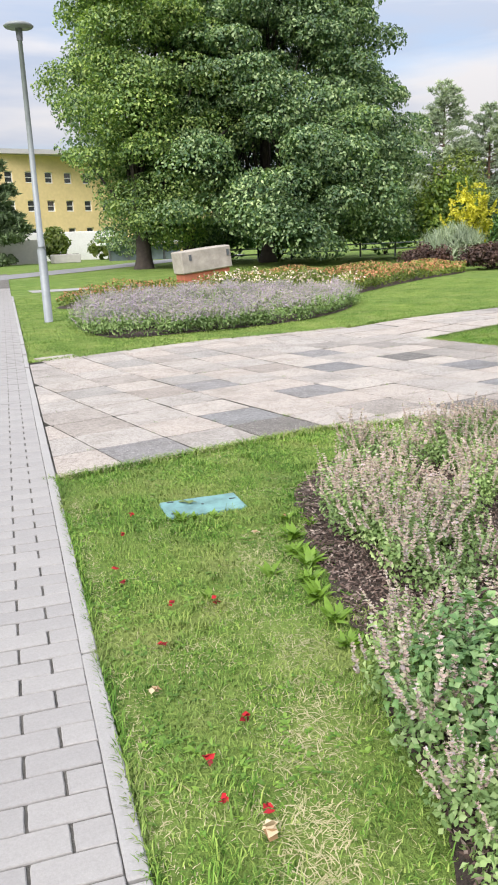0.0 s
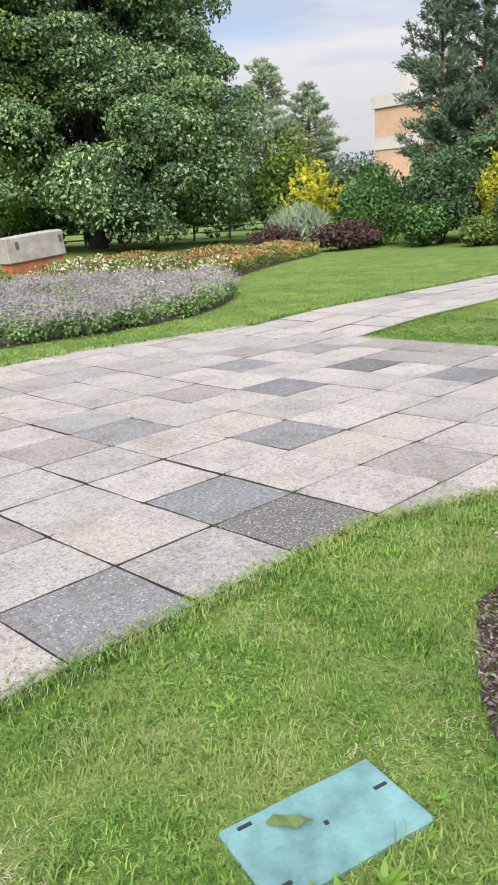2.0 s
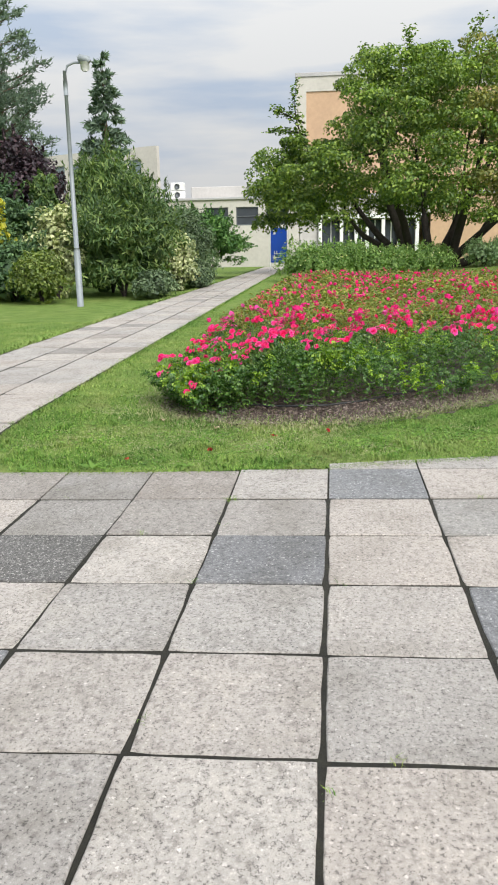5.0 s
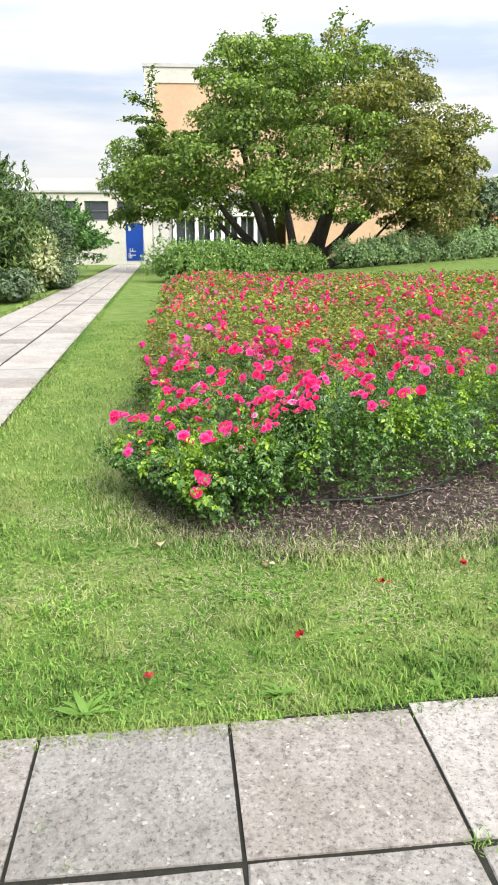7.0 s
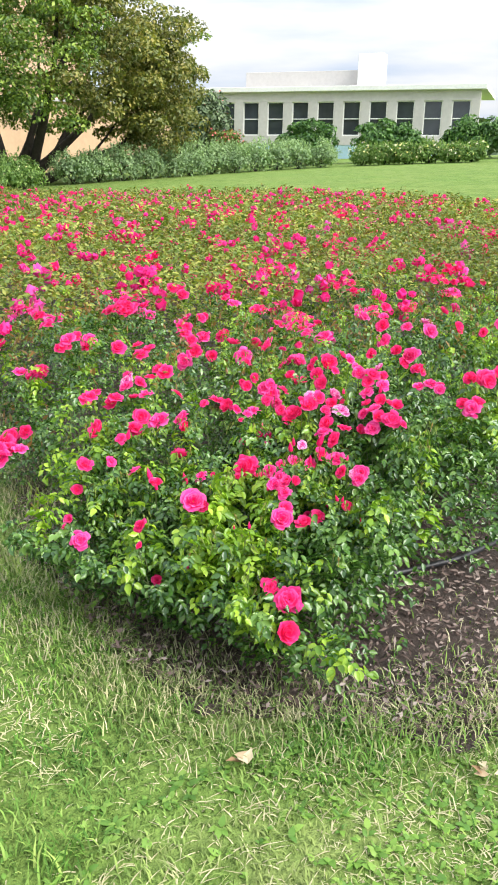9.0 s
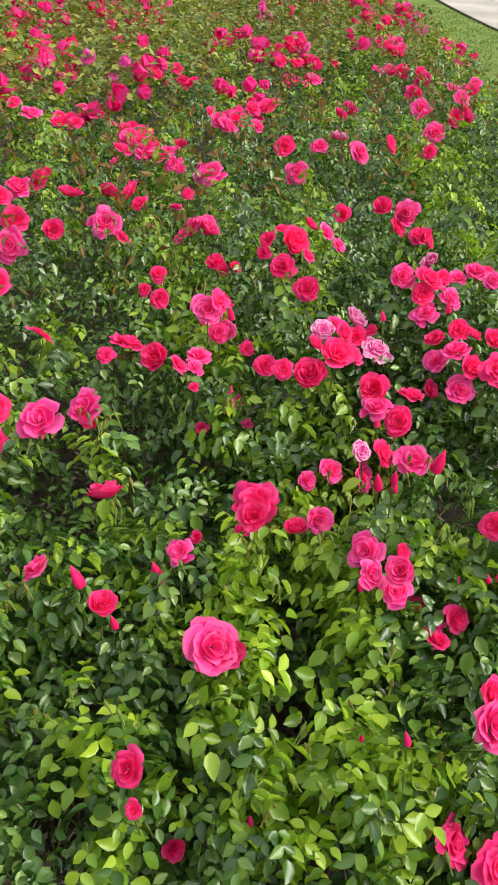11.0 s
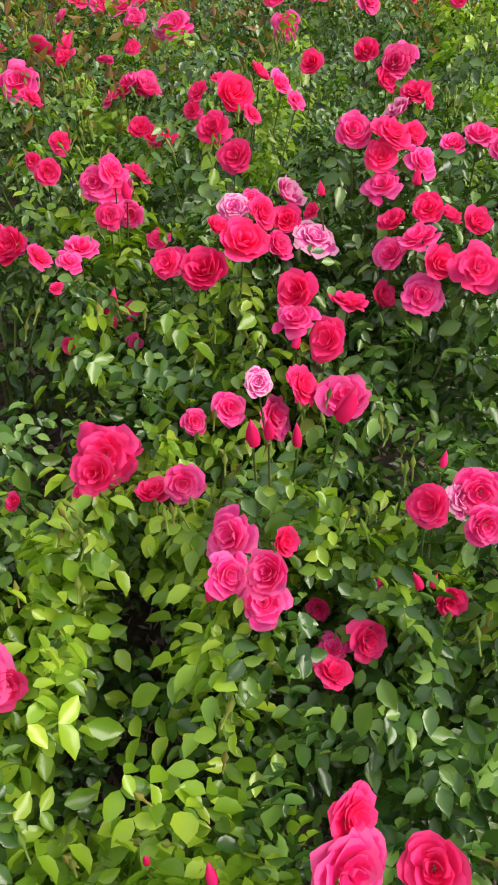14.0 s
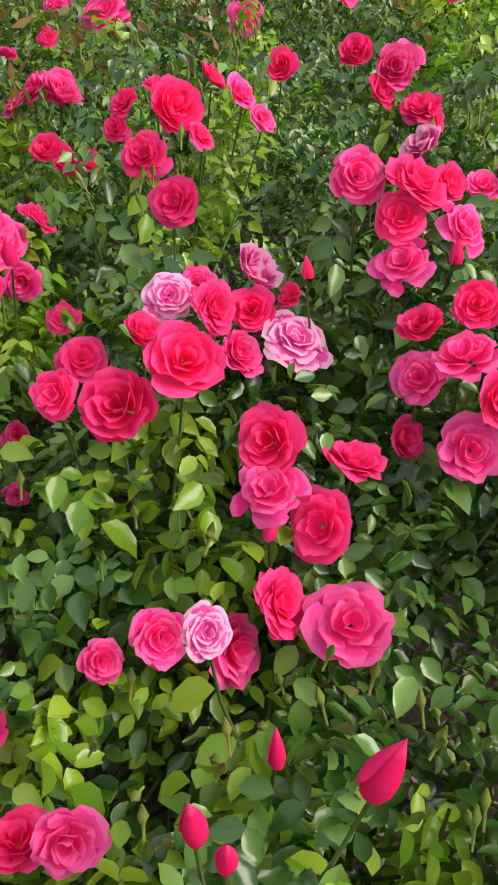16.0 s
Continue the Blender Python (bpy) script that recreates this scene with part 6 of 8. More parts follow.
shrub("low_shrub", 19.3, 11.9, 1.8, 1.2, 1.3, "glossy green broadleaf shrub", "shrub", YEW, rt, 34, 170, 0.11, 0.6, 0.5, -0.3, 0.8)
shrub("mugo_pine", 22.2, 6.5, 3.0, 2.6, 3.5, "bushy mountain pine with bright candles", "shrub", MUGO, rt, 64, 280, 0.17, 0.24, 0.36, -0.6, 0.36, None, -0.5, shoots=(160, 0.5, 0.8))
shrub("mugo_pine", 24.5, 7.5, 3.6, 2.6, 4.2, "tall bushy pine with yellow-green upright shoots", "shrub", MUGO, rt, 60, 180, 0.19, 0.2, 0.26, -0.4, 1.0, None, -0.7, shoots=(140, 0.7, 0.9))
shrub("low_shrub", 21.3, 5.4, 3.0, 0.9, 0.75, "low dark evergreen edging by the footpath", "shrub", SPRUCE, rt, 40, 170, 0.09, 0.5, 0.5, -0.3, 0.7)
shrub("variegated_shrub", 25.2, 5.5, 1.3, 1.2, 1.85, "pale yellow variegated euonymus", "shrub", VARIEGATED, rt, 34, 140, 0.10, 0.6, 0.3, -0.5, 0.9)
shrub("dome_yew", 28.0, 6.2, 3.0, 2.8, 2.7, "clipped dark green dome", "shrub", SPRUCE, rt, 90, 240, 0.10, 0.4, 0.28, -0.6, 0.9)
shrub("low_shrub", 27.0, 5.2, 3.2, 0.9, 0.7, "low dark evergreen edging by the footpath", "shrub", SPRUCE, rt, 40, 170, 0.09, 0.5, 0.5, -0.3, 0.7)
shrub("juniper", 36.0, 6.6, 5.2, 3.6, 3.3, "spreading dark juniper beside the footpath", "shrub", YEW, rt, 80, 200, 0.16, 0.4, 0.32, -0.4, 0.32, shoots=(150, 0.7, 0.2))
shrub("juniper", 33.0, 8.6, 4.2, 3.6, 3.6, "dark green cloud-shaped juniper", "shrub", JUNIPER, rt, 60, 200, 0.16, 0.4, 0.34, -0.4, 0.32, shoots=(120, 0.7, 0.15))
shrub("thuja", 28.6, 9.4, 1.6, 1.5, 4.8, "slender light green thuja column", "shrub", MUGO, rt, 40, 200, 0.15, 0.35, 0.3, -0.8, 1.2, None, -0.6, shoots=(60, 0.5, 0.8))
shrub("thuja", 26.4, 10.2, 1.5, 1.5, 4.3, "slender yellow and green thuja column", "shrub", MUGO, rt, 40, 200, 0.15, 0.35, 0.3, -0.8, 1.2, None, -0.6, shoots=(60, 0.5, 0.8))

# the far left group by the flower bed
shrub("barberry", 18.1, 13.9, 3.4, 1.5, 0.85, "low dark purple barberry bush", "shrub", BARBERRY, rt, 44, 200, 0.08, 0.6, 0.5, -0.3, 0.8)
shrub("barberry", 16.9, 15.8, 2.4, 1.3, 0.8, "low purple and brown barberry bush", "shrub", BARBERRY, rt, 36, 180, 0.08, 0.6, 0.5, -0.3, 0.8)
shrub("ornamental_grass", 18.9, 16.5, 2.4, 1.5, 1.35, "tuft of arching grey-green grass", "grass", GREY_GRASS, rt, 40, 170, 0.42, 0.06, 0.5, -0.1, 1.0, None, -1.2)
shrub("yellow_tree", 21.7, 18.2, 2.2, 2.0, 3.3, "bright yellow-leaved young tree", "tree", BRIGHT_YELLOW, rt, 22, 80, 0.12, 0.6, 0.22, -0.3, 0.4, None, 0.2, 0.0, (40, 0.6, 0.5))
shrub("rust_shrub", 23.7, 21.6, 3.8, 3.0, 3.6, "olive green tall shrub with rusty tips", "shrub", MAPLE_LEAF, rt, 60, 150, 0.18, 0.6, 0.3, -0.5, 0.8, shoots=(80, 0.7, 0.6))
shrub("thuja", 26.0, 23.6, 5.0, 3.6, 4.6, "broad bright green thuja hedge tree", "shrub", OLIVE, rt, 70, 170, 0.18, 0.4, 0.3, -0.6, 0.9)
shrub("dark_shrub", 26.0, 19.6, 3.4, 3.0, 3.6, "small dark green conifer", "conifer", SPRUCE, rt, 50, 170, 0.16, 0.4, 0.3, -0.6, 0.9)
for sx, sy, sw, sh in ((19.0, 34.0, 5.0, 2.4), (23.5, 33.0, 5.0, 2.6), (28.0, 31.0, 5.0, 3.2), (32.0, 29.0, 5.0, 3.6)):
    shrub("hedge_shrub", sx, sy, sw, 2.5, sh, "dark green shrub behind the trees", "shrub", YEW, rt, 40, 130, 0.20, 0.6, 0.3, -0.4, 0.8)
shrub("thuja", 20.0, 30.5, 1.9, 1.6, 1.5, "light green feathery shrub under the trees", "shrub", OLIVE, rt, 30, 150, 0.14, 0.5, 0.3, -0.5, 1.0)

# the haze over these two lies in their leaf colour
conifer("larch", 41.5, 40.2, 11.6, 4.0, "tall conifer in the distance, its grey-green paled with haze", LARCH_HAZED, rt, 36, 120, (0.34, 0.065), PINE_BARK, 0.08, 0.12, True, 0.6, 0.2)
conifer("larch", 43.7, 37.8, 9.8, 3.2, "slender conifer in the distance", LARCH_HAZED, rt, 32, 100, (0.34, 0.065), PINE_BARK, 0.08, 0.12, True, 0.6, 0.2)
for px, py, ph, pr in ((35.0, 21.2, 11.6, 2.7), (36.8, 19.9, 12.2, 2.4), (39.0, 18.7, 13.6, 2.6), (41.0, 17.6, 15.2, 3.0)):
    conifer("pine", px, py, ph, pr, "tall pine with dark blue-green needle tufts", PINE, rt, 25, 84, (0.33, 0.050), PINE_BARK, 0.26, 0.24, True, 0.42, 0.45)
shrub("brown_pine", 37.0, 18.0, 7.0, 4.0, 6.6, "thin brownish inner branches of the pines", "tree", PINE_BROWN, rt, 60, 90, 0.30, 0.2, 0.3, -0.3, 0.8)
shrub("purple_plum", 37.5, 15.2, 4.2, 3.6, 7.4, "dark purple-leaved plum tree", "tree", PLUM, rt, 70, 160, 0.2, 0.6, 0.28, -0.6, 0.9, shoots=(120, 0.8, 0.6))
conifer("spruce", 44.5, 13.2, 11.6, 1.7, "slim spruce with drooping boughs", PINE, rt, 30, 34, (0.42, 0.12), PINE_BARK, 0.05, 0.1, True, 0.75, -0.15)

# the many-stemmed maple before the entrance
MX, MY = 42.0, -4.2
stems_ = []
rm = np.random.default_rng(61)
for k, (a, lean, ln) in enumerate(((0.3, 0.5, 5.5), (1.2, 0.9, 5.0), (1.9, 1.25, 5.0), (2.6, 0.75, 5.6), (3.5, 0.5, 6.0), (4.2, 1.0, 5.0), (4.75, 1.3, 5.6), (5.3, 1.15, 5.2), (1.57, 0.35, 6.5), (4.6, 0.55, 6.2))):
    d = np.array([math.cos(a) * math.sin(lean), math.sin(a) * math.sin(lean), math.cos(lean)])
    b0 = np.array([math.cos(a) * 0.25, math.sin(a) * 0.5 + rm.uniform(-0.6, 0.6), 0.0])
    pts = [b0, b0 + d * ln * 0.25 + np.array([0, 0, 0.15]), b0 + d * ln * 0.5 + np.array([0, 0, 0.25]) + rm.normal(size=3) * 0.12, b0 + d * ln * 0.75 + np.array([0, 0, 0.6]) + rm.normal(size=3) * 0.15, b0 + d * ln + np.array([0, 0, 1.3])]
    stems_.append((pts, [0.27, 0.22, 0.18, 0.13, 0.06]))
ml = crown_lobes((0, 0.2, 5.3), (6.0, 8.6, 5.2), 440, 0.85, rm, -0.62, 0.45, 0.5)
ml = ml[ml[:, 2] > 1.9]
ml = ml[~((ml[:, 1] > 4.5) & (ml[:, 2] > 5.4))]
side_l = crown_lobes((0, 7.1, 3.7), (2.2, 1.9, 2.5), 46, 0.72, rm, -0.8, 0.4, 0.6)
side_r = crown_lobes((0, -7.0, 3.5), (2.6, 2.1, 2.6), 60, 0.75, rm, -0.8, 0.4, 0.55)
spray = crown_lobes((0, 6.2, 5.9), (1.2, 1.5, 0.9), 12, 0.5, rm, -0.8, 0.3, 0.6)
maple = tree("maple_tree", MX, MY, "wide many-stemmed maple with green and bronzed foliage", "tree", stems_, np.concatenate([ml, side_l, side_r, spray]),
     [(MAPLE_LEAF, lambda L: L[:, 1] > -2.2 + 1.5 * np.sin(L[:, 2] * 2.0)), (MAPLE_BRONZE, None)], 230, 0.17, rm, 16, 0.07, None, "", 0.62, 0.3, 0.62)
# long bare-tipped shoots that stand out of the crown
twigs, tips_ = [], []
for a0, a1, bow in (((0, 6.3, 5.8), (0, 6.9, 9.0), 0.35), ((0, 6.5, 7.2), (0, 8.0, 7.9), 0.2), ((0, 6.4, 6.6), (0, 8.2, 6.9), -0.1), ((0, 1.2, 9.6), (0, 1.5, 11.3), 0.1), ((0, -1.2, 9.8), (0, -1.9, 11.6), 0.15), ((0, -2.2, 9.8), (0, -3.0, 11.2), 0.1), ((0, 3.2, 8.8), (0, 3.6, 10.6), 0.1), ((0, -8.0, 6.0), (0, -9.4, 6.7), 0.2)):
    a0, a1 = np.array(a0, float), np.array(a1, float)
    line = [a0 + (a1 - a0) * t + np.array([0, bow, 0.1]) * math.sin(t * 3.14) for t in np.linspace(0, 1, 5)]
    twigs.append(tube(line, [0.05, 0.04, 0.03, 0.02, 0.01], 5))
    for t in np.linspace(0.15, 1.0, 9):
        c = a0 + (a1 - a0) * t + np.array([0, bow, 0.1]) * math.sin(t * 3.14)
        tips_.append(c + rm.normal(size=(16, 3)) * np.array([0.18, 0.18, 0.10]))
tips_ = np.concatenate(tips_)
fast_mesh("shoot", *joined(twigs), BARK, maple, "", True)
fast_mesh("shoot_leaves", *cards(tips_, rand_dirs(len(tips_), rm) * np.array([1, 1, 0.5]), unit(np.array([0, 0, 1.0]) + rm.normal(size=(len(tips_), 3)) * 0.5), np.full(len(tips_), 0.22), np.full(len(tips_), 0.13)), MAPLE_LEAF, maple)
shrub("dark_shrub", 47.0, -15.2, 4.0, 3.4, 4.6, "dark rhododendron behind the maple", "shrub", SPRUCE, rt, 50, 170, 0.2, 0.6, 0.3, -0.5, 0.8, (CORAL_FLOWER, 0 + 120, 0.12))
shrub("rose_shrub", 44.5, -15.8, 3.4, 2.0, 2.2, "shrub with orange-red flowers", "shrub", OLIVE, rt, 36, 120, 0.14, 0.6, 0.3, -0.4, 0.8, (CORAL_FLOWER, 220, 0.14))


# ---------------------------------------------------------------- the curved hedge round the far lawn
def hedge_run(name, pts, step, w, h, label, mat, accents=None, leaf=0.13):
    p = np.array(pts, float)
    seg_ = np.r_[0, np.cumsum(np.linalg.norm(np.diff(p, axis=0), axis=1))]
    for s_ in np.arange(step / 2, seg_[-1], step):
        x, y = np.interp(s_, seg_, p[:, 0]), np.interp(s_, seg_, p[:, 1])
        hh = h * rt.uniform(0.9, 1.1)
        ob = shrub(name, x, y, w * rt.uniform(0.95, 1.1), w * rt.uniform(0.95, 1.1), hh, label, "hedge plant", mat, rt, 22, 140, leaf * 0.85, 0.4, 0.5, -0.5, 0.85, accents, -0.3, 0.0, (40, 0.35, 0.8))
        tagged(ob, group=name + " row")


hedge_run("potentilla", [(30.5, 2.1), (33.5, 0.4), (36.5, -2.2), (38.8, -4.8)], 1.15, 1.9, 1.30, "rounded green potentilla with small yellow flowers", HEDGE_GREEN, (YELLOW_FLOWER, 40, 0.06))
hedge_run("grey_shrub", [(39.4, -5.8), (40.6, -9.5), (41.4, -13.5), (41.9, -18.0), (41.6, -20.4)], 1.25, 2.0, 1.45, "rounded grey-green clipped shrub", HEDGE_GREY)
hedge_run("daylily", [(41.2, -21.5), (39.0, -24.4), (36.5, -26.4)], 1.1, 1.7, 1.0, "clump with pale yellow flowers", HEDGE_GREEN, (YELLOW_FLOWER, 90, 0.11))
hedge_run("coral_flower", [(35.6, -27.0), (33.0, -28.9)], 0.9, 1.5, 1.0, "clump with coral red flowers", HEDGE_GREEN, (CORAL_FLOWER, 110, 0.12))
hedge_run("low_box", [(32.2, -29.4), (29.8, -31.6)], 0.9, 1.5, 0.85, "low clipped yellow-green shrub", OLIVE)
for hx_, hy_ in ((46.0, -21.5), (44.0, -25.5), (41.0, -29.5), (38.0, -33.0)):
    shrub("dark_shrub", hx_, hy_, 5.0, 4.0, 2.4, "spreading dark evergreen behind the flower border", "shrub", YEW, rt, 50, 130, 0.2, 0.5, 0.3, -0.3, 0.6)


# ---------------------------------------------------------------- buildings
def wall_with_windows(parent, a, b, z0, z1, depth, mat, windows, frame_mat, glass, sill=None, name="wall"):
    """A wall from a to b with real openings: (start, end, bottom, top) along the wall; the panes sit back in them."""
    a, b = Vector(a), Vector(b)
    L = (b - a).length
    ang_ = math.atan2(b.y - a.y, b.x - a.x)
    base_ = Matrix.Translation((a.x, a.y, 0)) @ Matrix.Rotation(ang_, 4, "Z")
    xs = sorted({0.0, L, *[w[0] for w in windows], *[w[1] for w in windows]})
    zs = sorted({z0, z1, *[w[2] for w in windows], *[w[3] for w in windows]})
    bm = bmesh.new()
    for x0, x1 in zip(xs, xs[1:]):
        for y0, y1 in zip(zs, zs[1:]):
            mx, mz = (x0 + x1) / 2, (y0 + y1) / 2
            if any(w[0] < mx < w[1] and w[2] < mz < w[3] for w in windows):
                continue
            box_bm(x0, -depth / 2, y0, x1, depth / 2, y1, 0, bm)
    bmesh.ops.remove_doubles(bm, verts=bm.verts[:], dist=0.001)
    ob = part(name, bm, mat, parent)
    ob.matrix_basis = base_
    for x0, x1, y0, y1 in windows:
        win = part("window", box_bm(x0, 0.02, y0, x1, 0.05, y1), glass, parent)
        win.matrix_basis = base_
        bm = bmesh.new()
        t = 0.06
        for q in ((x0, y0, x0 + t, y1), (x1 - t, y0, x1, y1), (x0 + t, y1 - t, x1 - t, y1), (x0 + t, y0, x1 - t, y0 + t * 1.5), (x0 + t, (y0 + y1) / 2 - t / 2, x1 - t, (y0 + y1) / 2 + t / 2)):
            box_bm(q[0], -0.07, q[1], q[2], 0.018, q[3], 0, bm)
        fr = part("window_frame", bm, frame_mat, win)
        fr.matrix_basis = Matrix.Identity(4)
    return ob


def building(name, x, y, label):
    return empty(name, x, y, 0, label, "building")


def block(parent, name, x0, y0, z0, x1, y1, z1, mat, bevel=0.0, label=""):
    o = parent.location
    return part(name, box_bm(x0 - o.x, y0 - o.y, z0 - o.z, x1 - o.x, y1 - o.y, z1 - o.z, bevel), mat, parent, label)


def rel(parent, p):
    return (p[0] - parent.location.x, p[1] - parent.location.y, 0)


# entrance wing and the low wing on its north side
hall = building("entrance_building", 62, 5, "low cream building with a glazed entrance and white posts")
wins = [(1.2 + i * 2.3, 2.9 + i * 2.3, 3.1, 4.45) for i in range(5)]
wall_with_windows(hall, rel(hall, (62, 16.5)), rel(hall, (62, 3.6)), -0.5, 5.0, 0.3, PLASTER, wins, DARK_GREY, GLASS_DARK)
block(hall, "roof", 61.7, 3.4, 5.0, 74, 16.7, 5.2, ROOF_METAL, 0.03)
block(hall, "roof_box", 64, 5.4, 5.2, 70, 12.2, 6.15, PLASTER_GREY, 0.03)
block(hall, "roof_duct", 63.2, 5.0, 5.2, 64, 7.5, 5.75, STEEL, 0.2)
block(hall, "side_wall", 62.2, 16.2, -0.5, 74, 16.5, 5.0, PLASTER, 0)
for k in range(2):
    ac = block(hall, "ventilation_unit", 62.4, 12.5 + k * 0.0, 5.2 + k * 0.62, 63.1, 13.5, 5.78 + k * 0.62, WHITE_PAINT, 0.03)
    v, f = tube([(0.36, 8.0, 5.49 + k * 0.62), (0.33, 8.0, 5.49 + k * 0.62)], [0.21, 0.19], 14)
    fast_mesh("fan_grille", v, f, DARK_GREY, ac)
posts_y = (2.0, 0.4, -0.7, -1.5, -2.7, -3.9, -5.2)
for py in posts_y:
    block(hall, "post", 61.6, py - 0.13, 0.1, 61.9, py + 0.13, 3.4, WHITE_PAINT, 0.02)
for y0, y1 in zip(posts_y, posts_y[1:]):
    g_ = block(hall, "glazing", 62.1, y1 + 0.15, 0.25, 62.16, y0 - 0.15, 3.3, GLASS_DARK)
    fast_mesh("glazing_bar", *tube([(0.05, (y0 + y1) / 2 - 5, 0.3), (0.05, (y0 + y1) / 2 - 5, 3.3)], [0.04, 0.04], 4), WHITE_PAINT, g_)
block(hall, "lintel", 61.5, -5.5, 3.4, 62.3, 3.3, 3.75, WHITE_PAINT, 0.02)
block(hall, "wall", 62.0, -6.2, 3.75, 62.4, 3.55, 5.0, PLASTER, 0)
block(hall, "pier", 61.9, 2.2, -0.5, 62.3, 3.55, 3.75, PLASTER_GREY, 0)
block(hall, "steps", 59.6, -1.0, 0.0, 61.5, 3.8, 0.32, KERB, 0.02)
block(hall, "step", 59.2, -1.0, 0.0, 59.6, 3.8, 0.16, KERB, 0.02)
block(hall, "wall", 62.0, -19.5, 0.0, 62.4, -6.2, 5.0, PEACH, 0, "peach rendered wall")
block(hall, "roof", 61.8, -19.7, 5.0, 70, 3.4, 5.2, ROOF_METAL, 0.03)

tower = building("tower_block", 68, -4, "tall cream and peach rendered block behind the entrance")
block(tower, "wall", 68.0, -15.0, 0.5, 82, 4.0, 13.5, PEACH, 0, "peach rendered wall")
block(tower, "parapet", 67.9, -15.1, 13.5, 82.1, 4.1, 14.6, PLASTER, 0)
block(tower, "corner_strip", 67.9, 3.3, 0.5, 68.0, 4.1, 13.5, PLASTER, 0)
block(tower, "coping", 67.8, -15.2, 14.6, 82.2, 4.2, 14.9, ROOF_METAL, 0.02)

# office wing with a row of windows
office = building("office_wing", 57, -28, "long pale office wing with a row of paired windows")
A_, B_ = (62.4, -22.4), (48.5, -36.0)
wins = [(0.9 + i * 1.86, 2.12 + i * 1.86, 3.2, 5.45) for i in range(10)]
wall_with_windows(office, rel(office, A_), rel(office, B_), 2.6, 6.1, 0.35, PLASTER_GREY, wins, WHITE_PAINT, GLASS_DARK)
wall_with_windows(office, rel(office, (62.42, -22.38)), rel(office, (48.52, -35.98)), 1.0, 2.6, 0.3, PALE_BLUE, [], WHITE_PAINT, GLASS_DARK, None, "plinth")
d_ = Vector((B_[0] - A_[0], B_[1] - A_[1])).normalized()
back_ = Vector((-d_.y, d_.x)) if (-d_.y) > 0 else Vector((d_.y, -d_.x))


def rotated_block(parent, name, u0, u1, v0, v1, z0, z1, mat):
    bm = box_bm(u0, v0, z0, u1, v1, z1, 0.02)
    ob = part(name, bm, mat, parent)
    o = rel(parent, A_)
    m = Matrix(((d_.x, back_.x, 0, o[0]), (d_.y, back_.y, 0, o[1]), (0, 0, 1, 0), (0, 0, 0, 1)))
    ob.data.transform(m)
    return ob


rotated_block(office, "roof", -0.4, 19.8, -0.5, 9.0, 6.1, 6.42, WHITE_PAINT)
rotated_block(office, "side_wall", -0.1, 0.1, 0.2, 8.8, 1.0, 6.1, PLASTER_GREY)
rotated_block(office, "roof_box", 2.0, 11.0, 2.5, 7.5, 6.42, 7.7, PLASTER_GREY)
rotated_block(office, "roof_unit", 10.8, 12.6, 1.2, 2.4, 6.42, 8.6, WHITE_PAINT)
block(office, "porch_wall", 44.0, -41.0, 1.0, 50.5, -40.6, 4.6, BROWN_WALL)
for k in range(5):
    block(office, "porch_post", 45.2 + k * 0.9, -38.6 - k * 0.3, 1.4, 45.32 + k * 0.9, -38.48 - k * 0.3, 4.6, WHITE_PAINT)

# peach block on the far left with a taller one behind
left_block = building("apartment_block", 54, 33, "peach and cream rendered apartment block")
block(left_block, "wall", 52.2, 24.0, 0.0, 56.5, 38.3, 8.7, PEACH, 0, "peach rendered wall")
block(left_block, "parapet", 52.0, 23.8, 8.7, 56.6, 38.5, 9.6, PLASTER, 0)
block(left_block, "band", 52.08, 24.0, 5.6, 52.2, 38.3, 6.5, PLASTER, 0)
block(left_block, "tower_wall", 57.0, 31.0, 0.0, 68.0, 39.2, 12.4, PLASTER, 0)
block(left_block, "coping", 56.8, 30.8, 12.4, 68.2, 39.4, 12.75, ROOF_METAL, 0)
porch = building("white_porch", 49, 37, "small white porch with a window beside the block")
wall_with_windows(porch, rel(porch, (49.5, 38.8)), rel(porch, (49.5, 34.5)), 0, 2.6, 0.25, WHITE_PAINT, [(0.9, 1.8, 0.8, 2.1), (2.3, 3.4, 0.8, 2.1)], WHITE_PAINT, GLASS_DARK)
block(porch, "roof", 49.0, 34.2, 2.6, 52.4, 39.0, 2.85, WHITE_PAINT, 0.02)

back_block = building("back_block", 80, 23, "pale building with a band of windows behind the conifers")
wins = [(0.8 + i * 2.3, 2.4 + i * 2.3, 7.0, 9.6) for i in range(6)]
wall_with_windows(back_block, rel(back_block, (80, 31.5)), rel(back_block, (74, 17.0)), 0, 10.6, 0.4, PLASTER, wins, WHITE_PAINT, GLASS_BLUE)

# yellow housing, a white garden wall and a glazed shelter beyond the lane
yellow = building("yellow_house", 20, 71, "yellow rendered apartment house with small windows")
wins = [(1.5 + i * 2.0, 2.3 + i * 2.0, z, z + 1.0) for i in range(12) for z in (1.9, 4.4, 6.9)]
wall_with_windows(yellow, rel(yellow, (13, 68)), rel(yellow, (40, 74)), -2, 9.3, 0.4, YELLOW_WALL, wins, WHITE_PAINT, GLASS_DARK)
block(yellow, "roof", 12.6, 68.0, 9.3, 40.6, 82.0, 9.7, ROOF_METAL, 0)
garden_wall = tagged(part("garden_wall", box_bm(12.6, 54.8, -0.6, 21.2, 55.2, 2.3, 0.03), WHITE_PAINT), "long white rendered garden wall beyond the lane", "wall", "", "structure")
shelter = building("glass_shelter", 18.5, 45, "glazed bus shelter with a flat roof")
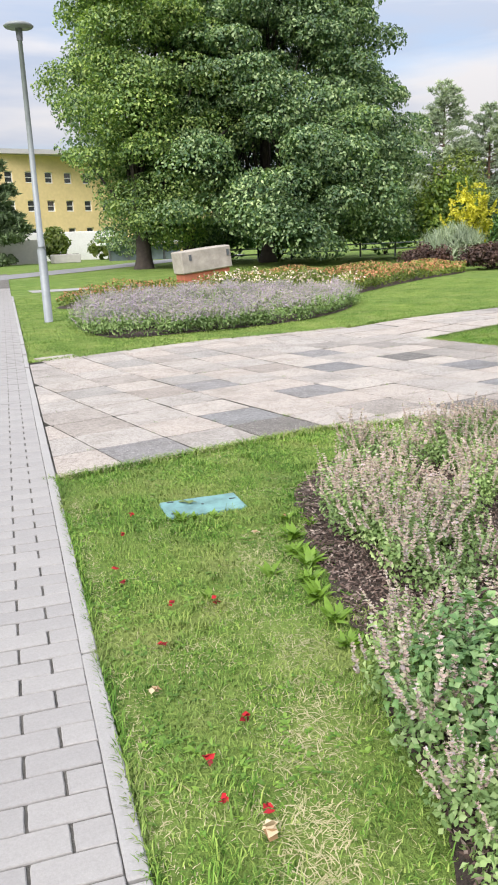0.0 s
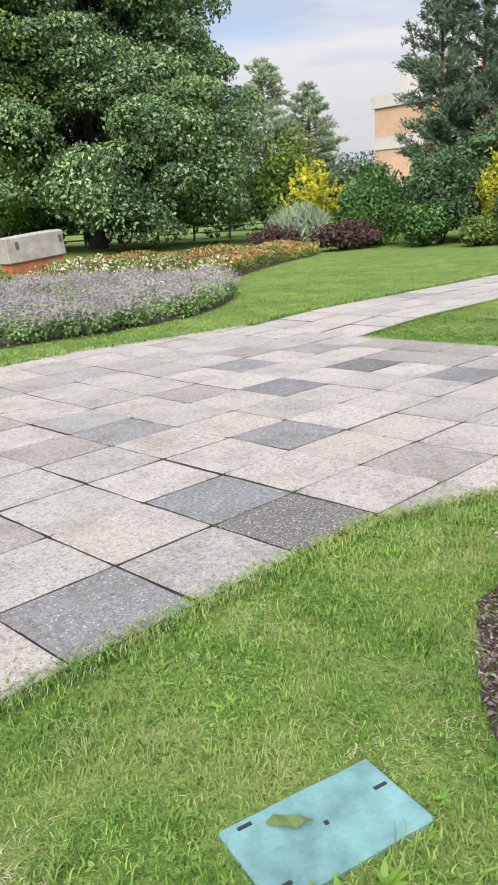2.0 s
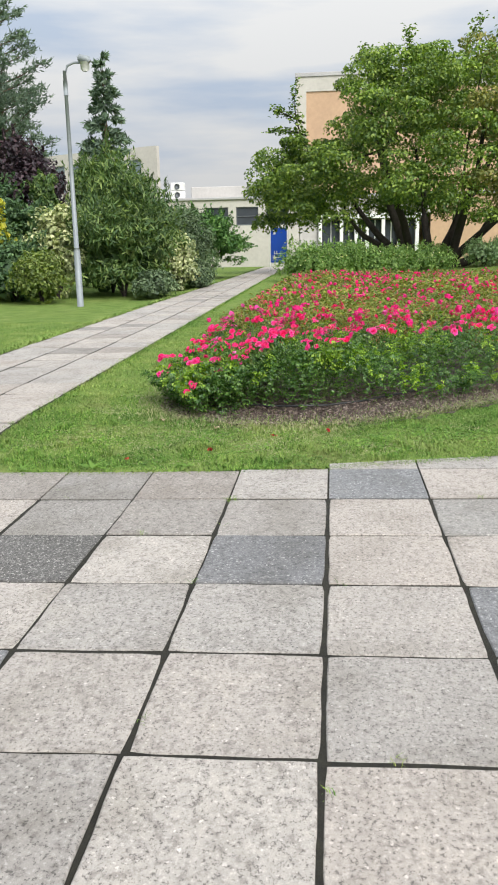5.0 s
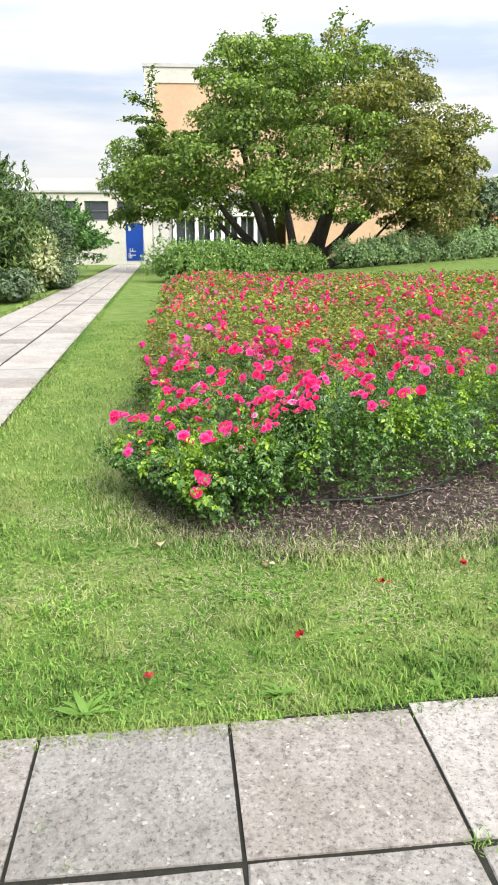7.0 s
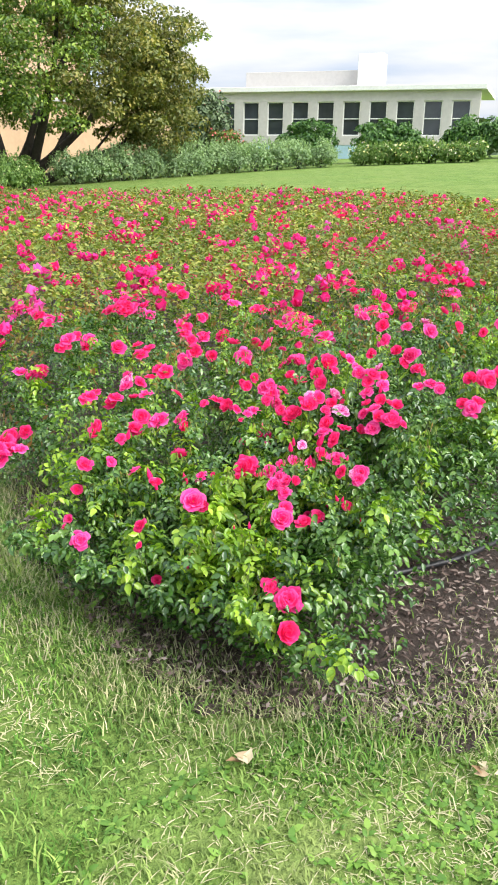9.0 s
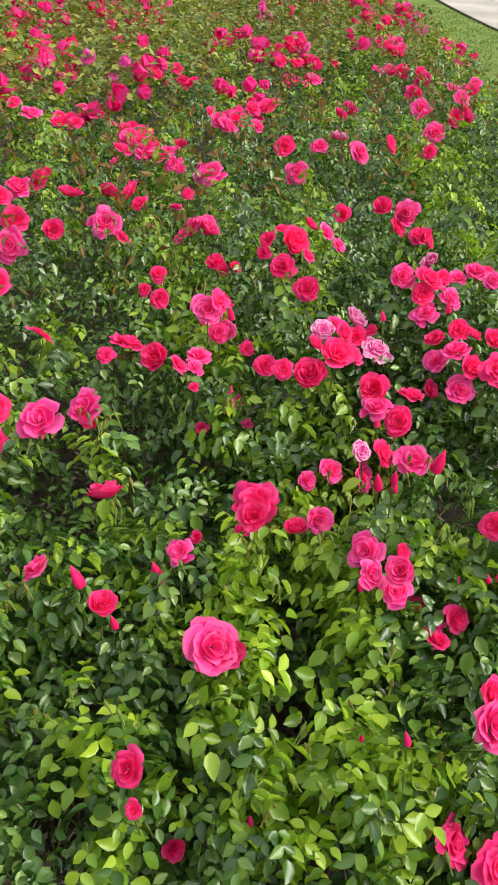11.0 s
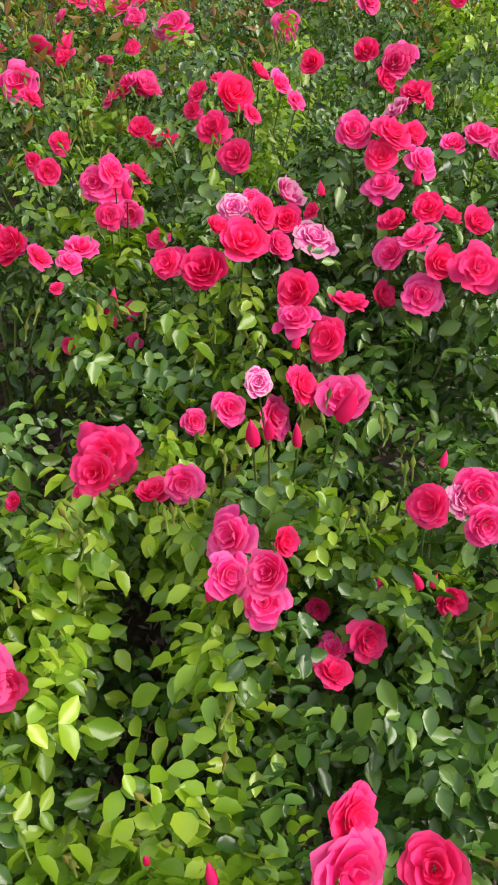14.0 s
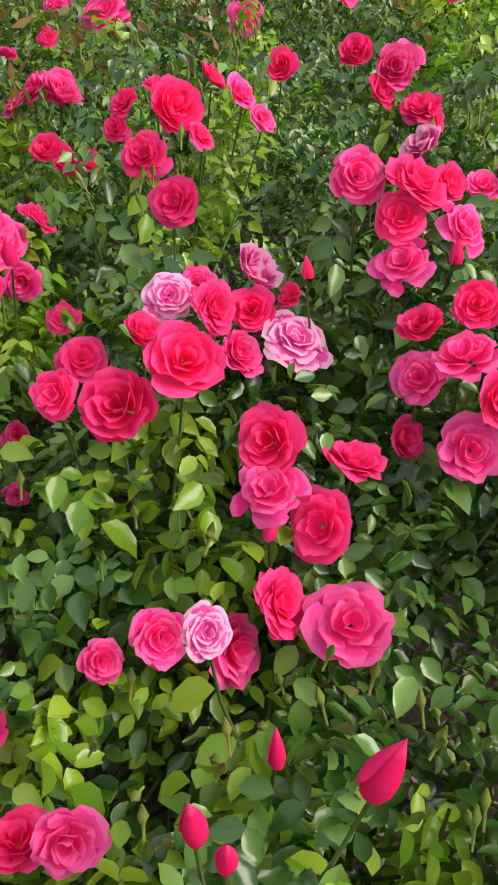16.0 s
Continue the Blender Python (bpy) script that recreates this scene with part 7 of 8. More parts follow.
for k in range(4):
    sx = 16.6 + k * 1.3
    block(shelter, "glass_panel", sx + 0.05, 44.98, -0.3, sx + 1.22, 45.02, 1.15, GLASS_BLUE)
    block(shelter, "post", sx - 0.05, 44.93, -0.4, sx + 0.05, 45.07, 1.2, DARK_GREY)
block(shelter, "roof", 16.2, 44.4, 1.2, 22.4, 46.4, 1.36, WHITE_PAINT, 0.02)
shrub("broom_shrub", 19.4, 52.0, 4.2, 2.0, 1.8, "bright green feathery shrub before the white wall", "shrub", OLIVE, rt, 30, 90, 0.25, 0.3, 0.4, -0.3, 0.8)
shrub("broom_shrub", 14.6, 50.0, 1.9, 1.8, 2.4, "light green young tree before the white wall", "shrub", OLIVE, rt, 30, 90, 0.25, 0.6, 0.4, -0.3, 0.8)
conifer("spruce", 9.6, 46.0, 7.4, 2.2, "dark spruce beyond the lane", SPRUCE, rt, 26, 80, (0.38, 0.09), PINE_BARK, 0.18)
conifer("spruce", 8.4, 49.5, 8.6, 3.0, "broad dark spruce beyond the lane", SPRUCE, rt, 26, 80, (0.38, 0.09), PINE_BARK, 0.16)
for sx, sy in ((9.2, 45.2), (6.4, 46.0)):
    shrub("hedge_shrub", sx, sy, 3.4, 1.6, 0.8, "low dark hedge beyond the lane", "shrub", SPRUCE, rt, 30, 140, 0.14, 0.6, 0.4, -0.3, 0.7)
low_wall = tagged(part("yard_wall", box_bm(5.0, 48.4, -0.4, 13.4, 48.65, 1.75, 0.02), PLASTER_GREY), "low pale grey yard wall beyond the lane", "wall", "", "structure")
planter = empty("planter", 14.0, 46.2, gz(14.0, 46.2), "grey concrete planter beside the lane", "planter")
part("box", box_bm(-0.9, -0.4, 0, 0.9, 0.4, 0.55, 0.03), PLASTER_GREY, planter)
part("soil", box_bm(-0.82, -0.32, 0.5, 0.82, 0.32, 0.57, 0.01), SOIL, planter)
# distance: a low belt of trees all round the far edge
belt = []
rg = np.random.default_rng(77)
for k in range(150):
    a_ = radians(rg.uniform(-75, 105))
    dd = rg.uniform(120, 190)
    hh = rg.uniform(5, 11)
    belt.append((dd * math.cos(a_), dd * math.sin(a_), hh * 0.35, rg.uniform(5, 9), rg.uniform(5, 9), hh * 0.6))
tagged(fast_mesh("distant_woods", *lobe_leaves(belt, 220, 2.0, 1.5, rg), SPRUCE), "hazy belt of distant trees", "woods", "", "stuff")


# ---------------------------------------------------------------- street lamps, sign, fence, stone box
def pole_lamp(x, y, h, label, head, lean=0.0):
    z0 = gz(x, y)
    ob = empty("street_lamp", x, y, z0, label, "street lamp", "street lamps")
    ob.rotation_euler = (0, lean, 0)
    fast_mesh("base_sleeve", *tube([(0, 0, -0.05), (0, 0, 1.25), (0, 0, 1.32)], [0.075, 0.075, 0.055], 14), STEEL, ob, "", True)
    fast_mesh("pole", *tube([(0, 0, 1.25), (0, 0, h)], [0.056, 0.036], 14), STEEL, ob, "", True)
    if head == "disc":
        fast_mesh("collar", *tube([(0, 0, h - 0.16), (0, 0, h + 0.03)], [0.05, 0.06], 12), DARK_GREY, ob, "", True)
        fast_mesh("lamp_head", *tube([(0, 0, h + 0.02), (0, 0, h + 0.03), (0, 0, h + 0.055), (0, 0, h + 0.09), (0, 0, h + 0.12)], [0.05, 0.225, 0.245, 0.20, 0.05], 24), STEEL, ob, "flat grey disc cap", True)
    else:
        arm_ = [(0, 0, h - 0.1), (0.02, -0.06, h + 0.10), (0.03, -0.2, h + 0.16), (0.04, -0.36, h + 0.16)]
        fast_mesh("arm", *tube(arm_, [0.03, 0.028, 0.026, 0.024], 8), STEEL, ob, "", True)
        fast_mesh("collar", *tube([(0, 0, h - 0.5), (0, 0, h - 0.2)], [0.05, 0.05], 10), STEEL, ob, "", True)
        fast_mesh("lamp_head", *tube([(0.04, -0.30, h + 0.24), (0.04, -0.34, h + 0.25), (0.04, -0.52, h + 0.20), (0.04, -0.56, h + 0.16)], [0.05, 0.08, 0.09, 0.05], 12), STEEL, ob, "", True)
        fast_mesh("shade", *tube([(0.04, -0.45, h + 0.16), (0.04, -0.45, h + 0.02), (0.04, -0.45, h - 0.02)], [0.10, 0.095, 0.05], 14), LAMP_GLASS, ob, "", True)
    return ob


pole_lamp(1.47, 9.15, 4.78, "tall grey steel lamp post with flat disc head", "disc")
pole_lamp(18.2, 6.46, 5.05, "grey steel lamp post with curved arm and lantern", "arm")
pole_lamp(6.9, 37.0, 4.4, "thin grey pole beyond the lane", "disc")

sign = empty("banner_sign", 50, 4.25, gz(50, 4.25), "blue upright banner sign in a white metal frame beside the path", "sign")
for yy in (-0.53, 0.53):
    part("frame_post", box_bm(-0.03, yy - 0.03, -0.1, 0.03, yy + 0.03, 2.62, 0.008), WHITE_PAINT, sign)
for zz in (0.40, 2.55):
    part("frame_rail", box_bm(-0.025, -0.5, zz, 0.025, 0.5, zz + 0.05, 0.005), WHITE_PAINT, sign)
panel = part("panel", box_bm(-0.012, -0.495, 0.46, 0.012, 0.495, 2.54, 0.004), BLUE_PANEL, sign, "deep blue printed panel")


def lettering(text, parent, x, y, z, size, mat, turn=0.0):
    cu = bpy.data.curves.new("lettering", "FONT")
    cu.body, cu.size, cu.extrude = text, size, 0.004
    tmp = new("lettering", cu)
    me = bpy.data.meshes.new_from_object(tmp.evaluated_get(bpy.context.evaluated_depsgraph_get()))
    bpy.data.objects.remove(tmp)
    me.materials.append(mat)
    ob = new("lettering", me)
    ob.parent = parent
    ob.matrix_basis = Matrix.Translation((x, y, z)) @ Matrix(((0, 0, -1, 0), (-1, 0, 0, 0), (0, 1, 0, 0), (0, 0, 0, 1))) @ Matrix.Rotation(turn, 4, "Z")
    return ob


lettering("TF", panel, -0.02, -0.05, 0.62, 0.52, WHITE_PAINT, radians(90))
for k in range(3):
    part("print_bar", box_bm(-0.018, 0.18 + k * 0.08, 0.60, -0.012, 0.22 + k * 0.08, 0.80 + 0.05 * k, 0), WHITE_PAINT, panel)
part("print_mark", box_bm(-0.018, 0.20, 2.15, -0.012, 0.34, 2.42, 0), WHITE_PAINT, panel)

fence = empty("rail_fence", 24, 28, gz(24, 28), "grey metal rail fence at the back of the lawn", "fence")
fp_ = np.array([(16.5, 29.5), (20.5, 29.2), (24.5, 28.0), (28.5, 26.2), (31.5, 24.2)])
fr_ = np.r_[0, np.cumsum(np.linalg.norm(np.diff(fp_, axis=0), axis=1))]
ss_ = np.arange(0, fr_[-1], 1.9)
fpos = [np.array([np.interp(s_, fr_, fp_[:, 0]) - 24, np.interp(s_, fr_, fp_[:, 1]) - 28, 0]) for s_ in ss_]
for p_ in fpos:
    fast_mesh("post", *tube([p_ + (0, 0, -0.1), p_ + (0, 0, 0.72)], [0.05, 0.05], 6), DARK_GREY, fence)
for p_, q_ in zip(fpos, fpos[1:]):
    for hh in (0.38, 0.66):
        fast_mesh("rail", *tube([p_ + (0, 0, hh), q_ + (0, 0, hh)], [0.035, 0.035], 5), STEEL, fence)

box_ = empty("stone_box", 9.1, 17.6, gz(9.1, 17.6), "weathered sandstone block on a low red brick base among flowers", "stone block")
TILT = Matrix.Translation((0, 0, 0.34)) @ Matrix.Rotation(radians(-5.5), 4, "Y") @ Matrix.Translation((0, 0, -0.34))
bm = box_bm(-0.80, -0.25, -0.05, 0.80, 0.35, 0.34, 0)
for v_ in bm.verts:
    if v_.co.z > 0.3:
        v_.co.z += math.tan(radians(5.5)) * v_.co.x
part("brick_base", bm, RED_BRICK, box_, "red brick base")
bm = box_bm(-0.88, -0.32, 0.34, 0.88, 0.38, 1.02, 0.03)
bmesh.ops.subdivide_edges(bm, edges=bm.edges[:], cuts=2, use_grid_fill=True)
for v_ in bm.verts:
    v_.co += Vector((noise.noise(v_.co * 3.0), noise.noise(v_.co * 3.0 + Vector((5, 0, 0))), noise.noise(v_.co * 3.0 + Vector((0, 9, 0))))) * 0.02
bm.transform(TILT)
part("stone", bm, STONE, box_, "grey sandstone block lying at a slant")
for px_ in (-0.58, 0.76):
    bm = box_bm(px_ - 0.04, -0.345, 0.72, px_ + 0.04, -0.322, 0.90, 0)
    bm.transform(TILT)
    part("plaque_mark", bm, DARK_GREY, box_)

# ---------------------------------------------------------------- utility cover in the grass
cover = empty("utility_cover", -0.98, -1.46, 0.0, "faded teal plastic utility cover set in the grass", "cover")
cover.rotation_euler = (0, 0, radians(-13))
bm = box_bm(-0.204, -0.117, -0.03, 0.204, 0.117, 0.017, 0.008)
bmesh.ops.subdivide_edges(bm, edges=[e for e in bm.edges if e.calc_length() > 0.1], cuts=3, use_grid_fill=True)
for v_ in bm.verts:
    v_.co.z += 0.003 * noise.noise(v_.co * 12)
part("lid", bm, TEAL, cover, "faded teal lid with scuffs")
for hx_, hy_ in ((-0.15, 0.09), (0.165, 0.02), (-0.165, -0.085)):
    part("lift_slot", box_bm(hx_ - 0.017, hy_ - 0.004, 0.015, hx_ + 0.017, hy_ + 0.004, 0.020), BLACK, cover)
part("centre_screw", box_bm(-0.005, -0.005, 0.015, 0.005, 0.005, 0.019), BLACK, cover)
bm = bmesh.new()
for k, w_ in enumerate((0.004, 0.020, 0.024, 0.012, 0.002)):
    for sgn in (-1, 1):
        bm.verts.new((-0.11 + k * 0.022, 0.065 - k * 0.012 + sgn * w_, 0.023 + 0.008 * (k % 2)))
bm.verts.ensure_lookup_table()
for k in range(4):
    bm.faces.new((bm.verts[2 * k], bm.verts[2 * k + 1], bm.verts[2 * k + 3], bm.verts[2 * k + 2]))
dead = part("fallen_leaf", bm, STEM)
dead.matrix_basis = cover.matrix_basis @ Matrix.Identity(4)
dead.location, dead.rotation_euler = cover.location, cover.rotation_euler
tagged(dead, "dry greenish leaf lying on the teal cover", "leaf")


# ---------------------------------------------------------------- grass
def patchy(q):
    """Smooth, uneven waves over the lawn, between -1 and 1."""
    x, y = q[:, 0], q[:, 1]
    return 0.4 * np.sin(4.1 * x + 1.9 * y + 1.6 * np.sin(2.3 * y)) + 0.35 * np.sin(-2.7 * x + 5.3 * y + 1.3 * np.sin(3.1 * x + 1.0)) + 0.25 * np.sin(7.9 * x + 6.1 * y + 2.0 * np.sin(2.9 * y - x))


def blades(poly_test, region, density, r, length, width, mat, name, lean=0.55, rise=1.0):
    x0, y0, x1, y1 = region
    n = int((x1 - x0) * (y1 - y0) * density)
    q = np.c_[r.uniform(x0, x1, n), r.uniform(y0, y1, n)]
    q = q[poly_test(q)]
    n = len(q)
    clump = 0.85 + 0.55 * patchy(q) * patchy(q * 3.7 + 5.0) + 0.3 * patchy(q * 2.3 + 1.7)
    clump = np.clip(clump, 0.35, 1.9)
    L = length * r.uniform(0.5, 1.25, n) * clump
    W = width * r.uniform(0.7, 1.3, n)
    a = r.uniform(0, 6.28, n)
    t = np.c_[np.cos(a), np.sin(a), np.zeros(n)]
    s_ = np.c_[-np.sin(a), np.cos(a), np.zeros(n)]
    le = lean * r.uniform(0.2, 1.5, n)
    base_ = np.c_[q, ground_z(q[:, 0], q[:, 1]) - 0.002]
    mid = base_ + t * (L * le * 0.35)[:, None] + np.array([0, 0, 1.0]) * (L * 0.6 * rise)[:, None]
    tip = base_ + t * (L * le)[:, None] + np.array([0, 0, 1.0]) * (L * rise * (1.05 - 0.45 * np.minimum(le, 1.2)))[:, None]
    v = np.stack([base_ - s_ * W[:, None] / 2, base_ + s_ * W[:, None] / 2, mid + s_ * W[:, None] * 0.42, mid - s_ * W[:, None] * 0.42, tip], 1)
    f = (np.arange(n)[:, None, None] * 5 + np.array([[0, 1, 2], [0, 2, 3], [3, 2, 4]])[None]).reshape(-1, 3)
    return tagged(fast_mesh(name, v.reshape(-1, 3), f, mat), "fine blades of the lawn", "grass", "", "stuff")


def free_lawn(q, square_margin=0.0):
    x, y = q[:, 0], q[:, 1]
    ok = ~inside(SQUARE, x, y) & ~inside(FOOTPATH, x, y)
    ok &= x > kerb_x(y) + 0.004
    ragged = 0.10 + 0.06 * np.sin(x * 31.0) * np.sin(y * 27.0) + 0.05 * np.sin(x * 11.0 + 2 * np.sin(y * 9.0))
    ok &= ~(inside(ROSE_BED, x, y) & (edge_distance(ROSE_BED, q) > ragged)) & ~(inside(CATMINT, x, y) & (edge_distance(CATMINT, q) > ragged * 0.6))
    ok &= ~inside(CATMINT_PLANTS, x, y) & ~inside(LAVENDER_BED, x, y) & ~inside(FLOWER_BED, x, y)
    dx, dy = x + 0.97, y + 1.45
    c_, s_ = math.cos(radians(13)), math.sin(radians(13))
    ok &= ~((np.abs(dx * c_ - dy * s_) < 0.20) & (np.abs(dx * s_ + dy * c_) < 0.128))
    return ok


def bare(q):
    """Worn strip along the catmint bed and the shoulder of the square, where the grass is thin and dry."""
    x, y = q[:, 0], q[:, 1]
    d1 = np.abs((x + 1.35) - (y + 2.75) * 0.52)
    w1 = np.exp(-(d1 / 0.15) ** 2) * (y < -1.9) * (y > -4.4)
    w1 = w1 + 0.8 * np.exp(-((x - kerb_x(y) - 0.06) / 0.04) ** 2) * (y < -1)
    w2 = np.exp(-((x - 5.35) / 0.45) ** 2) * np.exp(-((y - 1.3) / 1.4) ** 2) * 0.85
    w3 = np.exp(-((y - 2.15) / 0.13) ** 2) * (x > 6.0) * (x < 9) * 0.7
    return np.clip(w1 + w2 + w3, 0, 1) * (0.6 + 0.4 * np.sin(x * 9) * np.sin(y * 8))


rl = np.random.default_rng(91)
lawn_a = lambda q: free_lawn(q) & (rl.random(len(q)) > 0.85 * bare(q) + 0.25 * (patchy(q * 1.7 + 3.0) < -0.45))
lawn_dry = lambda q: free_lawn(q) & (rl.random(len(q)) < 0.03 + 0.9 * bare(q) + 0.25 * (patchy(q * 1.7 + 3.0) < -0.45))
blades(lawn_a, (-2.6, -5.2, 1.4, -0.45), 13000, rl, 0.029, 0.0034, GRASS, "grass", 0.9, 0.8)
blades(lawn_dry, (-2.6, -5.2, 1.4, -0.45), 11000, rl, 0.034, 0.0028, STRAW, "dry_grass", 1.6, 0.35)
blades(lawn_a, (4.4, -1.5, 6.8, 3.1), 12000, rl, 0.029, 0.0036, GRASS, "grass", 0.9, 0.8)
blades(lawn_dry, (4.4, -1.5, 6.8, 3.1), 9000, rl, 0.034, 0.0028, STRAW, "dry_grass", 1.6, 0.35)
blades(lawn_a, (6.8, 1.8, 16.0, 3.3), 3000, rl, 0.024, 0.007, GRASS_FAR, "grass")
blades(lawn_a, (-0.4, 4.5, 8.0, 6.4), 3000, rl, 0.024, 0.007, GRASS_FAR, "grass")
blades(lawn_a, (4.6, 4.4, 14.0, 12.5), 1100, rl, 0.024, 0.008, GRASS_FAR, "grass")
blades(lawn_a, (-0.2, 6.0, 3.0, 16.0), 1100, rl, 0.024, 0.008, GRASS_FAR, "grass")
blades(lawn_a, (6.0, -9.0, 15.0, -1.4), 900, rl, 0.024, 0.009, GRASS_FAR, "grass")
# tufts that hang over the edges of the paving
def fringe(path, density, spread, r):
    p = np.array(path, float)
    sg = np.r_[0, np.cumsum(np.linalg.norm(np.diff(p, axis=0), axis=1))]
    s_ = r.uniform(0, sg[-1], int(sg[-1] * density))
    q = np.c_[np.interp(s_, sg, p[:, 0]), np.interp(s_, sg, p[:, 1])] + r.normal(size=(len(s_), 2)) * spread
    return q


def fringe_blades(q, r, length, width, name, mat=None):
    n = len(q)
    a = r.uniform(0, 6.28, n)
    t, s_ = np.c_[np.cos(a), np.sin(a), np.zeros(n)], np.c_[-np.sin(a), np.cos(a), np.zeros(n)]
    L, W = length * r.uniform(0.5, 1.3, n), width * r.uniform(0.7, 1.3, n)
    b_ = np.c_[q, ground_z(q[:, 0], q[:, 1]) + 0.004]
    mid = b_ + t * (L * 0.25)[:, None] + np.array([0, 0, 1]) * (L * 0.55)[:, None]
    tip = b_ + t * (L * 0.75)[:, None] + np.array([0, 0, 1]) * (L * 0.75)[:, None]
    v = np.stack([b_ - s_ * W[:, None] / 2, b_ + s_ * W[:, None] / 2, mid + s_ * W[:, None] * 0.4, mid - s_ * W[:, None] * 0.4, tip], 1)
    f = (np.arange(n)[:, None, None] * 5 + np.array([[0, 1, 2], [0, 2, 3], [3, 2, 4]])[None]).reshape(-1, 3)
    return tagged(fast_mesh(name, v.reshape(-1, 3), f, mat or GRASS), "longer grass along the edges of the paving", "grass", "", "stuff")


edge_near = fringe(SQUARE_NEAR[:5], 2600, 0.035, rl)
edge_far = fringe([p_ for p_ in SQUARE_FAR if p_[0] < 8.0], 1500, 0.035, rl)
edge_top = fringe([(60, 4.5 + 55.5 * WALK_N), (4.5, 4.5), (2.3, 4.80), (kerb_x(4.55), 4.58)], 350, 0.05, rl)
edge_low = fringe([(4.5, 2.72), (40, 2.72 + 35.5 * WALK_N)], 500, 0.04, rl)
edge_kerb = fringe([KERB_A, (kerb_x(-0.5), -0.5)], 700, 0.014, rl)
edge_kerb = edge_kerb[edge_kerb[:, 0] > kerb_x(edge_kerb[:, 1]) - 0.012]
fringe_blades(np.concatenate([edge_near, edge_far, edge_low]), rl, 0.034, 0.0036, "edge_grass")
fringe_blades(fringe(SQUARE_NEAR[:5], 900, 0.03, rl), rl, 0.030, 0.0028, "edge_straw", STRAW)
fringe_blades(edge_kerb, rl, 0.040, 0.0034, "edge_grass")
fringe_blades(edge_top, rl, 0.05, 0.008, "edge_grass", GRASS_FAR)
# thin grass and straw straying over the soil at the rim of the roses
stray = scatter(near_part(ROSE_BED, 5.4, 9.0, -2.5, 2.2), 22000, rl)
stray = stray[rl.random(len(stray)) < 0.9 * np.exp(-edge_distance(ROSE_BED, stray) / 0.13)]
rim_path = [(9.0, 1.97), (7.5, 1.97), (6.6, 1.98), (6.25, 1.93), (5.98, 1.80), (5.72, 1.55), (5.60, 1.2), (5.56, 0.8), (5.62, 0.4)]
rim = fringe(rim_path, 2400, 0.075, rl)
rim = rim[~inside(ROSE_PLANTS, rim[:, 0], rim[:, 1])]
fringe_blades(rim[::2], rl, 0.034, 0.0032, "rim_grass")
fringe_blades(rim[1::2], rl, 0.032, 0.0026, "rim_straw", STRAW)
fringe_blades(stray[::2], rl, 0.035, 0.003, "stray_grass")
fringe_blades(stray[1::2], rl, 0.034, 0.0026, "stray_straw", STRAW)
# trodden straw along the corner of the bed
corner = scatter([(5.92, 1.64), (6.08, 1.60), (6.26, 1.72), (6.48, 1.86), (6.75, 1.96), (6.6, 2.12), (6.2, 2.02), (5.95, 1.82)], 2600, rl)
fringe_blades(corner[::3], rl, 0.032, 0.003, "stray_grass")
fringe_blades(np.concatenate([corner[1::3], corner[2::3]]), rl, 0.030, 0.0026, "stray_straw", STRAW)
# lusher tufts standing out of the lawn
tc_ = np.concatenate([np.c_[rl.uniform(-2.5, 0.8, 900), rl.uniform(-5.0, -0.6, 900)], np.c_[rl.uniform(4.6, 5.8, 420), rl.uniform(-0.6, 2.7, 420)]])
tc_ = tc_[free_lawn(tc_) & (patchy(tc_ * 1.1 + 4.0) > -0.05) & (bare(tc_) < 0.3)]
tq = np.repeat(tc_, 24, 0) + rl.normal(size=(len(tc_) * 24, 2)) * 0.020
fringe_blades(tq[free_lawn(tq)], rl, 0.040, 0.0036, "lawn_tufts")
joint_spots = [(rl.integers(-3, 9) * PX, rl.uniform(-0.4, 4.2)) for _ in range(34)] + [(rl.uniform(-1.2, 4.4), rl.integers(0, 9) * PY) for _ in range(34)]
tuft = np.concatenate([rl.normal(size=(60, 2)) * 0.022 + c for c in ((4.05, 1.0), (1.02, -0.49), (0.51, 0.0))] + [rl.normal(size=(9, 2)) * 0.010 + c for c in joint_spots])
tuft = tuft[inside(SQUARE, tuft[:, 0], tuft[:, 1])]
fringe_blades(tuft, rl, 0.035, 0.003, "joint_grass")


# ---------------------------------------------------------------- weeds, clover, petals
def weed_clump(x, y, n, size, r, upright=0.6, broad=0.36):
    ob_v = []
    a = r.uniform(0, 6.28, n)
    d = np.c_[np.cos(a), np.sin(a), r.uniform(0.2, 1.0, n) * upright]
    pos = np.c_[x + r.normal(size=n) * size * 0.15, y + r.normal(size=n) * size * 0.15, np.full(n, gz(x, y) + 0.004)]
    nrm = unit(np.c_[-np.cos(a) * upright, -np.sin(a) * upright, np.ones(n)])
    L = size * r.uniform(0.6, 1.2, n)
    return ovate(pos, d, nrm, L, L * broad, 0.12, 0.3)


def rosette(name, x, y, leaves, label, group, mat):
    """A weed whose leaves are parts of their own."""
    ob = empty(name, x, y, gz(x, y), label, "weed", group)
    v, f = leaves
    v = (v - np.array(ob.location)).reshape(-1, 7, 3)
    for leaf in v:
        fast_mesh("leaf", leaf, f[:6], mat, ob)


